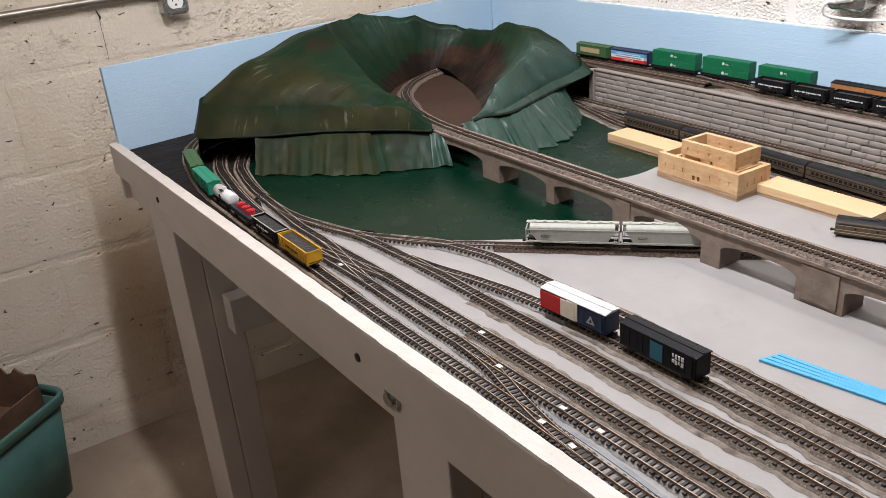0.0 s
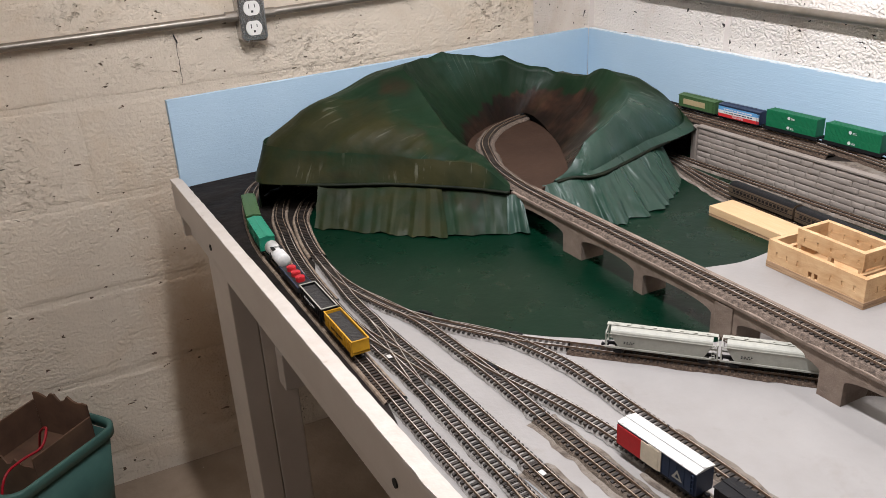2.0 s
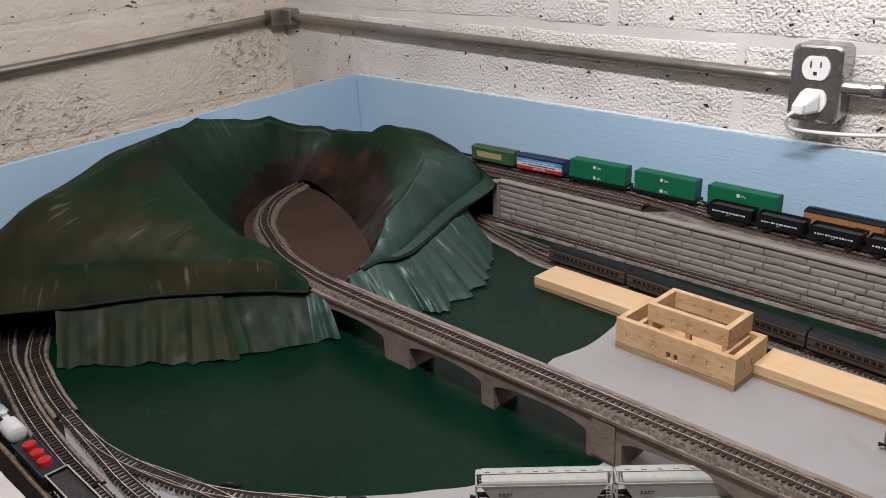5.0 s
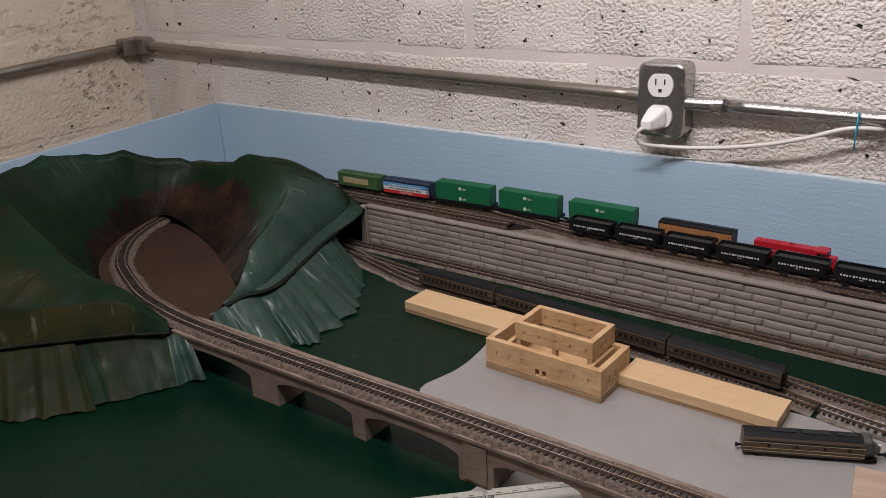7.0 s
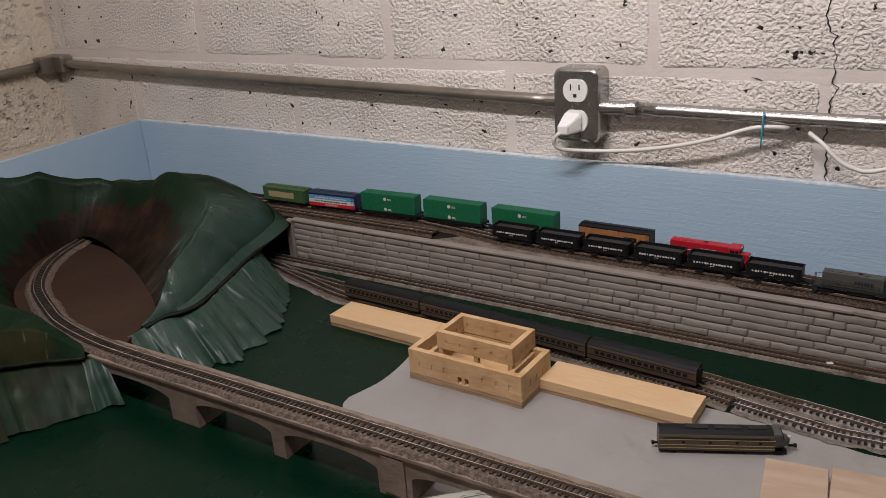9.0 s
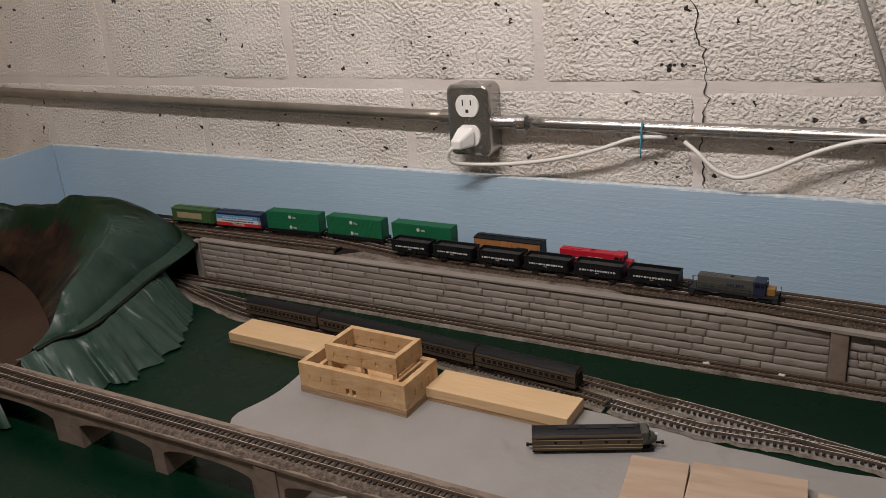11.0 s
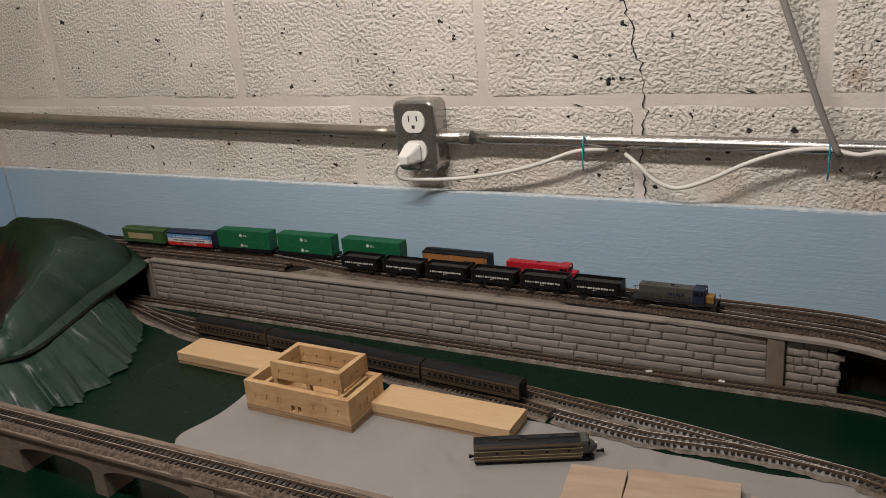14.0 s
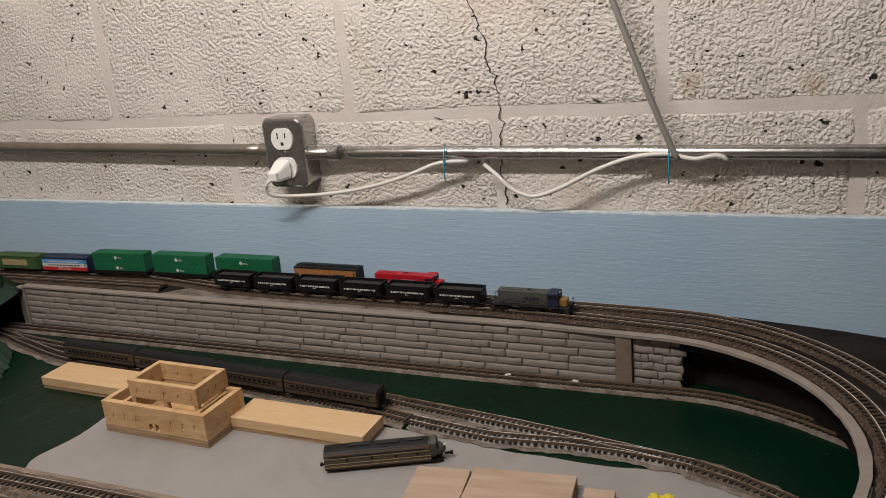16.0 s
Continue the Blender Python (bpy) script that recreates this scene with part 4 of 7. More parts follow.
railway_track([(0.87, -0.8675), (0.915, -0.8595), (0.97, -0.8465), (1.02, -0.8355)], T + 0.0007, "crossover of the scissors crossing in the yard throat", DUST, False, 0.0092)
railway_track([(0.87, -0.8430), (0.915, -0.8460), (0.97, -0.8540), (1.02, -0.8585)], T + 0.0009, "second crossover of the scissors crossing in the yard throat", DUST, False, 0.0092)
railway_track([(0.45, -0.22), (0.52, -0.18), (0.593, -0.1665), (0.70, -0.1645), (0.821, -0.164), (1.0, -0.164), (1.316, -0.1635), (1.511, -0.160), (1.596, -0.1595), (1.651, -0.173), (1.702, -0.197), (1.745, -0.228), (1.79, -0.29)], T, "single track at the foot of the stone wall", BROWN, False, 0.0112, PLASTER)
railway_track([(0.60, -0.185), (0.66, -0.197), (0.783, -0.211), (1.0, -0.226), (1.244, -0.239), (1.335, -0.2495), (1.375, -0.2545)], T, "station track behind the wooden platform", YARD, True)
railway_track([(1.375, -0.2545), (1.425, -0.261), (1.48, -0.2695), (1.52, -0.2765), (1.55, -0.2815), (1.578, -0.2865)], T + 0.0004, "turnout leg of bright nickel rails joining the platform track", DUST, True, 0.0092, None, RAIL)
railway_track([(0.64, -0.194), (0.70, -0.213), (0.80, -0.238), (0.913, -0.243), (1.145, -0.257), (1.26, -0.267), (1.32, -0.2775)], T + 0.0004, "platform track with parked passenger cars", YARD, True)
railway_track([(1.32, -0.2775), (1.345, -0.2815), (1.405, -0.2888), (1.431, -0.2882), (1.482, -0.2835), (1.507, -0.2830), (1.541, -0.2835), (1.578, -0.2872), (1.60, -0.2910)], T + 0.0006, "turnout of bright nickel rails past the platform", DUST, True, 0.0092, None, RAIL)
railway_track([(1.60, -0.2910), (1.636, -0.303), (1.659, -0.314), (1.70, -0.337), (1.76, -0.39), (1.80, -0.45)], T + 0.0004, "single brown track curving away along the green board", YARD, True)


def switch_machine(x, y, a):
    """A small black turnout motor lying beside the rails."""
    ob = thing("switch_machine", pose(x, y, T + 0.0034, 0, 0, a), "small black switch machine beside a turnout", "switch machine", "turnout motors")
    part("case", boxes((-0.0085, 0.0085, -0.0021, 0.0021, 0.0, 0.0028), bevel=0.0005), BLACK, ob)
    part("cover", boxes((-0.0055, 0.0030, -0.0016, 0.0016, 0.0027, 0.0038), bevel=0.0003), DARK, ob)
    part("lug", boxes((-0.0112, -0.0082, -0.0012, 0.0012, 0.0, 0.0010)), BLACK, ob)
    part("lug", boxes((0.0082, 0.0112, -0.0012, 0.0012, 0.0, 0.0010)), BLACK, ob)


for x, y, a in SWITCHES:
    switch_machine(x, y, a)

# ---- viaduct ----
BY0, BY1 = -0.5515, -0.516
BXA = 0.700
DB = D - 0.0125  # height of its deck
viaduct = thing("viaduct", pose(BXA, BY0, 0, 0, 0, 0.6), "tan plaster model viaduct with flat arches over the water", "bridge")
W_ = BY1 - BY0


def arch_span(x0, x1, crown, spring):
    """The wall over one flat arch between two piers, x from the viaduct's start."""
    bm = bmesh.new()
    n = 18
    top = DB - 0.0042
    mid, half = (x0 + x1) / 2, (x1 - x0) / 2
    pts = []
    for i in range(n + 1):
        u = -math.cos(math.pi * i / n)
        pts.append((mid + u * half, spring + (crown - spring) * max(0.0, 1 - abs(u) ** 2.3) ** 0.55))
    fr_ = [[bm.verts.new((x, y, z)) for x, z in pts] for y in (0.0, W_)]
    tp = [[bm.verts.new((x, y, top)) for x, z in pts] for y in (0.0, W_)]
    for i in range(len(pts) - 1):
        bm.faces.new((fr_[0][i], fr_[0][i + 1], tp[0][i + 1], tp[0][i]))
        bm.faces.new((fr_[1][i + 1], fr_[1][i], tp[1][i], tp[1][i + 1]))
        bm.faces.new((fr_[0][i + 1], fr_[0][i], fr_[1][i], fr_[1][i + 1]))
        bm.faces.new((tp[0][i], tp[0][i + 1], tp[1][i + 1], tp[1][i]))
    return part("arch", bm, BRIDGE, viaduct)


piers = [(0.120, 0.160), (0.262, 0.278), (0.386, 0.422), (0.522, 0.548), (0.640, 0.692), (0.786, 0.822), (0.930, 0.962), (1.046, 1.092), (1.19, 1.226), (1.33, 1.362), (1.46, 1.50)]
x_prev = 0.0
for i, (x0, x1) in enumerate(piers):
    arch_span(x_prev, x0, DB - 0.0150, T + 0.024)
    part("pier", boxes((x0, x1, 0.0, W_, T, DB - 0.0042)), BRIDGE, viaduct)
    if i % 3 == 2 or i == 4:
        part("pier_strip", boxes((x0 + 0.006, x1 - 0.006, -0.0016, 0.0003, T + 0.004, DB - 0.006), bevel=0.0005), BRIDGE, viaduct)
    x_prev = x1
part("deck", boxes((-0.004, 1.5, -0.0022, W_ + 0.0022, DB - 0.0043, DB), bevel=0.0008), BRIDGE, viaduct)
by = (BY0 + BY1) / 2
railway_track([(2.2, by + 0.0135), (1.6, by + 0.0072), (1.2, by + 0.0030), (0.9, by - 0.0001), (0.76, by - 0.0012), (0.68, by + 0.002), (0.60, -0.519), (0.545, -0.500), (0.481, -0.472), (0.438, -0.441), (0.402, -0.404), (0.376, -0.360), (0.360, -0.318)], DB - 0.0005, "viaduct track curving into the brown hollow of the hill", TAN, False, 0.0165)

# ---- hill ----
OUTER = [(0.705, -0.562, 0.830), (0.655, -0.600, 0.830), (0.575, -0.680, 0.830), (0.510, -0.776, 0.830), (0.444, -0.850, 0.830), (0.362, -0.802, 0.826), (0.300, -0.600, 0.826), (0.285, -0.36, 0.828), (0.33, -0.18, 0.83), (0.44, -0.115, 0.832), (0.55, -0.122, 0.834), (0.628, -0.150, 0.836), (0.660, -0.268, 0.830), (0.714, -0.406, 0.830), (0.704, -0.453, 0.831), (0.703, -0.480, 0.829)]
CREASE = [(0.702, -0.558, 0.836), (0.645, -0.592, 0.863), (0.560, -0.672, 0.869), (0.496, -0.758, 0.873), (0.417, -0.825, 0.880), (0.364, -0.767, 0.880), (0.318, -0.580, 0.885), (0.300, -0.36, 0.875), (0.35, -0.20, 0.866), (0.45, -0.14, 0.868), (0.55, -0.140, 0.866), (0.616, -0.165, 0.848), (0.652, -0.276, 0.842), (0.706, -0.412, 0.837), (0.702, -0.456, 0.834), (0.701, -0.481, 0.830)]
RIDGE = [(0.690, -0.552, 0.838), (0.630, -0.566, 0.866), (0.560, -0.578, 0.888), (0.490, -0.578, 0.926), (0.412, -0.580, 0.961), (0.345, -0.525, 0.962), (0.318, -0.440, 0.956), (0.325, -0.350, 0.941), (0.362, -0.270, 0.911), (0.425, -0.245, 0.903), (0.498, -0.237, 0.926), (0.590, -0.262, 0.908), (0.640, -0.320, 0.896), (0.676, -0.402, 0.879), (0.697, -0.456, 0.842), (0.699, -0.482, 0.831)]
INNER = [(0.683, -0.549, 0.823), (0.612, -0.545, 0.823), (0.545, -0.529, 0.823), (0.470, -0.500, 0.823), (0.419, -0.464, 0.823), (0.386, -0.424, 0.823), (0.363, -0.390, 0.823), (0.350, -0.347, 0.828), (0.372, -0.322, 0.838), (0.430, -0.326, 0.832), (0.522, -0.358, 0.823), (0.588, -0.390, 0.823), (0.640, -0.418, 0.823), (0.682, -0.446, 0.823), (0.692, -0.462, 0.823), (0.696, -0.484, 0.823)]
hill = thing("hill", Matrix.Identity(4), "crumpled plaster cloth hill painted dark green and brown", "hill")


def stations(ring, n):
    ps = [Vector(p) for p in ring]
    ps = [2 * ps[0] - ps[1], *ps, 2 * ps[-1] - ps[-2]]
    out = []
    for i in range(n):
        s = i / (n - 1) * (len(ring) - 1)
        k = min(int(s), len(ring) - 2)
        t = s - k
        a, b, c, d = ps[k : k + 4]
        out.append(0.5 * (2 * b + (c - a) * t + (2 * a - 5 * b + 4 * c - d) * t * t + (3 * b - a - 3 * c + d) * t**3))
    return out


def crumple(p, amount):
    """Folds of the cloth: sharp creases over soft lumps."""
    p = Vector(p)
    v = Vector((noise.noise(p * 17), noise.noise(p * 17 + Vector((5, 1, 0))), 0.5 * noise.noise(p * 17 + Vector((0, 4, 8)))))
    sharp = abs(noise.noise(p * 11 + Vector((3, 3, 3)))) + 0.5 * abs(noise.noise(p * 26 + Vector((1, 7, 3)))) - 0.3
    return v * amount * 0.7 + Vector((0, 0, -sharp * amount * 1.7))


def blob(s, v, s0, v0, rs, rv):
    """How much of a wash that lies round station s0 and row v0 covers station s, row v."""
    return max(0.0, 1.0 - math.hypot((s - s0) / rs, (v - v0) / rv) ** 2)


def wash(s, v):
    """Which coats of paint lie on the hill: olive, red-brown, teal."""
    olive = max(blob(s, v, 3.6, 8, 1.2, 4.5), 0.8 * blob(s, v, 2.7, 10, 1.9, 7), 0.9 * blob(s, v, 1.4, 2.5, 1.2, 6), 0.75 * blob(s, v, 3.0, 2.0, 3.2, 4.5), 0.9 * blob(s, v, 5.6, 10, 1.2, 9), 0.7 * blob(s, v, 2.4, 23, 1.2, 4))
    brown = 0.6 * max(0.8 * blob(s, v, 2.25, 13.5, 0.5, 2.5), 0.7 * blob(s, v, 2.7, 3.0, 0.7, 4), 0.9 * blob(s, v, 3.6, 18.5, 0.6, 3.0), 0.75 * blob(s, v, 5.0, 16, 0.8, 5), 0.6 * blob(s, v, 8.5, 17, 1.0, 5))
    teal = min(1.0, max(0.0, s - 10.4)) if s > 10 else 0.45 * blob(s, v, 6.5, 20, 2.5, 8)
    rust = 0.0
    if v > 18:
        lip = ((0, 30.5), (3, 31.5), (5, 30.5), (6, 29.5), (7, 27.5), (8, 25.5), (9, 23.5), (10, 23.5), (10.5, 25.0), (11, 26.8), (12, 26.8), (13, 27.0), (14, 29.0), (15, 29.5))
        edge = next(e0 + (e1 - e0) * (s - s0) / (s1 - s0) for (s0, e0), (s1, e1) in zip(lip, lip[1:]) if s <= s1)
        edge += 1.6 * noise.noise(Vector((s * 3.1, v * 0.2, 4.0))) + noise.noise(Vector((s * 9.0, v * 0.5, 1.0)))
        rust = min(1.0, max(0.0, 0.5 + (v - edge) / 2.2)) * min(1.0, max(0.0, (14.6 - s) / 0.5))
    return olive, brown, teal, rust


def hill_shell(n=300):
    o, c, r, i_ = (stations(x, n) for x in (OUTER, CREASE, RIDGE, INNER))
    m = 34
    verts, faces, uv, coat = [], [], [], []
    run = 0.0
    for a in range(n):
        run += (c[a] - c[max(a - 1, 0)]).length
        for v in range(m):
            uv.append((run, v * 0.011))
            coat.append(wash(a / (n - 1) * 15, v))
            if v <= 5:
                p = o[a].lerp(c[a], v / 5)
                f = 0.15 + 0.4 * v / 5
            elif v <= 20:
                t = (v - 5) / 15
                p = c[a].lerp(r[a], t) + Vector((0, 0, 0.014 * math.sin(math.pi * min(1, t * 1.05)) * min(1.0, (r[a] - c[a]).length / 0.15)))
                f = 0.7
            else:
                t = (v - 20) / 13
                p = r[a].lerp(i_[a], t)
                p.z = r[a].z + (i_[a].z - r[a].z) * (t**0.85)
                f = 0.6 * (1 - t) + 0.15
            lift = min(1.0, max(0.0, (p.z - 0.831) / 0.03))
            if v in (6, 7) and (r[a] - c[a]).length > 0.05:
                # the lapped hem between the lower band and the slope
                p = c[a].lerp(r[a], 0.012 if v == 6 else 0.05) - Vector((0, 0, 0.0045 if v == 6 else -0.0015))
            verts.append(p + crumple(p, 0.0095 * f * lift))
    for a in range(n - 1):
        for v in range(m - 1):
            k = a * m + v
            faces.append((k, k + 1, k + m + 1, k + m))
    me = mesh_from("shell", verts, faces, CLOTH, True, None, uv, coat)
    for e in me.edges:
        p, q = sorted(e.vertices)
        # the hems and the folded crest stay sharp
        if q - p == m and (p % m in (5, 6) or (p % m == 20 and p // m < n * 0.36)):
            e.use_edge_sharp = True
    return me


part("shell", hill_shell(), None, hill)
floor_pts = [(p.x, p.y) for p in stations(INNER, 60)]
polygon_slab("hollow_floor", floor_pts + [(0.72, -0.53)], DB - 0.012, DB - 0.0010, EARTH, hill)
part("ledge", sweep(glide(OUTER[:5], 0.006), [(0.0025, -0.0026), (0.002, 0.001), (-0.002, 0.0018), (-0.003, -0.0026)], HEM, "ledge", True, wob=0.0012, smooth=True), None, hill, "dark rolled lower edge of the cloth")
part("ledge", sweep(glide(OUTER[11:], 0.006), [(0.0025, -0.0026), (0.002, 0.001), (-0.002, 0.0018), (-0.003, -0.0026)], HEM, "ledge", True, wob=0.0012, smooth=True), None, hill, "dark rolled lower edge of the cloth")


def skirt(top, bottom, mat, fold, n=160, name="skirt", tone=(0.2, 0.0, 1.0, 0.0), deep=0.0065, silver=0.0):
    """A hanging, pleated sheet of cloth from the ledge to the ground, with a ragged hem."""
    tp, bt = stations(top, n), stations(bottom, n)
    m = 14
    verts, faces, uv, coat = [], [], [], []
    for a in range(n):
        along = (bt[min(a + 1, n - 1)] - bt[max(a - 1, 0)]).normalized()
        out = Vector((along.y, -along.x, 0))
        s = a / n * sum((q - p).length for p, q in zip(bt, bt[1:]))
        pleat = 1.5 * (0.45 - abs(noise.noise(Vector((s * 36, 1.3, fold))))) * 2 - 0.6 + 0.7 * noise.noise(Vector((s * 120, 4.1, fold)))
        hem = 0.003 * noise.noise(Vector((s * 60, 8.8, fold))) + 0.002
        for v in range(m):
            t = v / (m - 1)
            p = tp[a].lerp(bt[a], t)
            p.z = tp[a].z + (max(T + 0.0008, T + hem) - tp[a].z) * t
            p += out * pleat * deep * (0.15 + 0.85 * t) + out * 0.003 * noise.noise(p * 50)
            verts.append(p)
            uv.append((s, t * 0.06))
            coat.append((tone[0], tone[1], tone[2] + silver * max(0.0, 1 - s / 0.075), tone[3]))
    for a in range(n - 1):
        for v in range(m - 1):
            k = a * m + v
            faces.append((k, k + 1, k + m + 1, k + m))
    return part(name, mesh_from(name, verts, faces, mat, True, None, uv, coat), None, hill)


skirt([(0.510, -0.777, 0.828), (0.545, -0.712, 0.828), (0.590, -0.658, 0.828), (0.622, -0.627, 0.828)],
      [(0.556, -0.803, T), (0.610, -0.752, T), (0.660, -0.703, T), (0.700, -0.658, T)], SKIRT, 1.0, tone=(0.58, 0.12, 0.0, 0.0), deep=0.0042)
skirt([(0.606, -0.634, 0.827), (0.640, -0.606, 0.827), (0.698, -0.560, 0.827)],
      [(0.684, -0.664, T), (0.706, -0.632, T), (0.736, -0.580, T)], SKIRT, 6.0, 90, tone=(0.25, 0.25, 0.1, 0.30), deep=0.0030)
skirt([(0.702, -0.505, 0.828), (0.704, -0.458, 0.829), (0.713, -0.406, 0.828), (0.694, -0.345, 0.828), (0.660, -0.272, 0.828), (0.634, -0.230, 0.828)],
      [(0.742, -0.500, T), (0.770, -0.470, T), (0.792, -0.425, T), (0.780, -0.350, T), (0.738, -0.285, T), (0.676, -0.228, T)], CLOTH_PALE, 2.0, silver=1.8)
skirt([(0.444, -0.850, 0.826), (0.392, -0.828, 0.826), (0.357, -0.79, 0.826), (0.33, -0.69, 0.826), (0.300, -0.58, 0.826), (0.286, -0.40, 0.826)],
      [(0.432, -0.852, T), (0.384, -0.836, T), (0.344, -0.797, T), (0.318, -0.70, T), (0.288, -0.58, T), (0.274, -0.40, T)], CLOTH, 3.0, 120, tone=(0.3, 0.2, 0.1, 0.0))
black_ground = tagged(polygon_slab("ground_black", wavy([(0.236, -0.9335), (0.33, -0.9335), (0.42, -0.932), (0.52, -0.931), (0.62, -0.9280), (0.85, -0.9220), (1.04, -0.9168), (1.075, -0.904), (1.0, -0.893), (0.85, -0.888), (0.76, -0.880), (0.70, -0.852), (0.62, -0.832), (0.54, -0.812), (0.46, -0.78), (0.41, -0.72), (0.36, -0.64), (0.30, -0.30), (0.20, -0.10), (0.160, -0.03), (0.168, -0.2), (0.20, -0.55), (0.232, -0.86)], 0.002), T + 0.0002, T + 0.0014, BLACK_GROUND_SHADE), "black painted rough ground beside the hill", "ground", kind="structure")

skirt([(0.700, -0.563, 0.826), (0.708, -0.556, 0.826), (0.717, -0.548, 0.826)], [(0.730, -0.580, T), (0.742, -0.570, T), (0.750, -0.556, T)], CLOTH_PALE, 4.0, 40, "torn_flap")
# added black blocks: close a gap and stand for the dark inside the hill
part("dark_backing", boxes((0.335, 0.420, -0.305, -0.285, T, 0.845)), BLACK_GROUND_SHADE, hill, "added black block closing the gap behind the hollow")
part("dark_backing", boxes((0.650, 0.682, -0.575, -0.49, T, 0.820)), BLACK_GROUND_SHADE, hill, "added black block for the dark inside the hill")

# ---- rolling stock ----
RT, RD = T + 0.0071, D + 0.0071


def disc_pair(bm, x, r, y):
    for s in (-1, 1):
        bmesh.ops.create_cone(bm, cap_ends=True, segments=12, radius1=r, radius2=r, depth=0.0009, matrix=pose(x, s * y, r, 90, 0, 0))


def running_gear(car, half, wheel=0.0026, gap=0.0058, six=False):
    """Two trucks with side frames and wheelsets, and a coupler at each end."""
    for s in (-1, 1):
        c = s * (half - 0.0125)
        span = gap * (2 if six else 1)
        bm = boxes((c - span / 2 - 0.002, c + span / 2 + 0.002, -0.0082, -0.0066, 0.0016, 0.0036), (c - span / 2 - 0.002, c + span / 2 + 0.002, 0.0066, 0.0082, 0.0016, 0.0036),
                   (c - 0.0014, c + 0.0014, -0.0078, 0.0078, 0.0018, 0.0046), (c - 0.0032, c + 0.0032, -0.0086, -0.0062, 0.0010, 0.0042), (c - 0.0032, c + 0.0032, 0.0062, 0.0086, 0.0010, 0.0042))
        truck = part("truck", bm, BLACK, car)
        for dx in ((-span / 2, 0.0, span / 2) if six else (-span / 2, span / 2)):
            bm = rod((c + dx, -0.0064, wheel), (c + dx, 0.0064, wheel), 0.0006, 6)
            disc_pair(bm, c + dx, wheel, 0.0046)
            part("wheelset", bm, WHEEL, truck)
        e = s * half
        bm = boxes((min(e - s * 0.002, e + s * 0.0045), max(e - s * 0.002, e + s * 0.0045), -0.0009, 0.0009, 0.0042, 0.0058), (min(e + s * 0.003, e + s * 0.0055), max(e + s * 0.003, e + s * 0.0055), -0.0016, 0.0016, 0.0038, 0.0062))
        part("coupler", bm, BLACK, car)


def ladder(x, y, z0, z1, w=0.0032, rungs=5):
    sp = [(x - w / 2, x - w / 2 + 0.0004, y - 0.0006, y + 0.0006, z0, z1), (x + w / 2 - 0.0004, x + w / 2, y - 0.0006, y + 0.0006, z0, z1)]
    for i in range(rungs):
        z = z0 + (z1 - z0) * (i + 0.5) / rungs
        sp.append((x - w / 2, x + w / 2, y - 0.0005, y + 0.0005, z, z + 0.0004))
    return boxes(*sp)


def bars(x0, x1, y, z, h, n, seed=0):
    """Plain bars that stand for small lettering on the side at y."""
    r = random.Random(seed)
    w = (x1 - x0) / n
    return boxes(*[(x0 + i * w, x0 + i * w + w * r.uniform(0.45, 0.8), y - 0.0003, y + 0.0003, z + h * r.choice((0, 0, 0.25)), z + h) for i in range(n)])


def box_car(label, length, side, roof, extra=(), door=None, ends=None, height=0.0245, ribs=11, name="boxcar"):
    """A covered goods car; extra: (name, x0, x1, z0, z1, material, label) patches set proud on both sides."""
    car = thing(name, Matrix.Identity(4), label, "boxcar")
    h, w, z0, z1 = length / 2, 0.0098, 0.0052, height
    part("body", boxes((-h, h, -w, w, z0, z1), bevel=0.0005), side, car)
    prof = [(-w - 0.0006, z1 - 0.0006), (-w - 0.0006, z1 + 0.0003), (0, z1 + 0.0019), (w + 0.0006, z1 + 0.0003), (w + 0.0006, z1 - 0.0006)]
    part("roof", extrude_profile(prof, -h - 0.0006, h + 0.0006), roof, car)
    part("roof_walk", boxes((-h, h, -0.0016, 0.0016, z1 + 0.0019, z1 + 0.0024)), roof, car)
    rib = None
    for i in range(9):
        ob = part("roof_rib", rib or boxes((-0.0003, 0.0003, -w - 0.0002, w + 0.0002, z1 + 0.0002, z1 + 0.0009)), roof, car)
        rib = ob.data
        ob.location.x = -h + (i + 0.5) * length / 9
    part("side_ribs", boxes(*[(x - 0.00025, x + 0.00025, -w - 0.0004, w + 0.0004, z0 + 0.001, z1 - 0.001) for x in [-h + (i + 0.5) * length / ribs for i in range(ribs)] if abs(x) > 0.0075]), side, car)
    part("door", boxes((-0.0070, 0.0070, -w - 0.0007, w + 0.0007, z0 + 0.0008, z1 - 0.0012), bevel=0.0003), door or side, car)
    part("sill", boxes((-h, h, -w - 0.0003, w + 0.0003, z0 - 0.0010, z0 + 0.0004), (-0.006, 0.006, -0.004, 0.004, z0 - 0.0026, z0)), BLACK, car)
    if ends:
        part("end_wall", boxes((h - 0.0001, h + 0.0005, -w + 0.0004, w - 0.0004, z0, z1 - 0.0008)), ends, car)
        part("end_wall", boxes((-h - 0.0005, -h + 0.0001, -w + 0.0004, w - 0.0004, z0, z1 - 0.0008)), ends, car)
    for s in (-1, 1):
        part("ladder", ladder(s * (h - 0.0025), -s * (w + 0.0006), z0, z1 - 0.0010), side, car)
    for nm, x0, x1, a, b, mat, lab in extra:
        part(nm, boxes((x0, x1, -w - 0.0009, w + 0.0009, a, b)), mat, car, lab)
    running_gear(car, h)
    return car


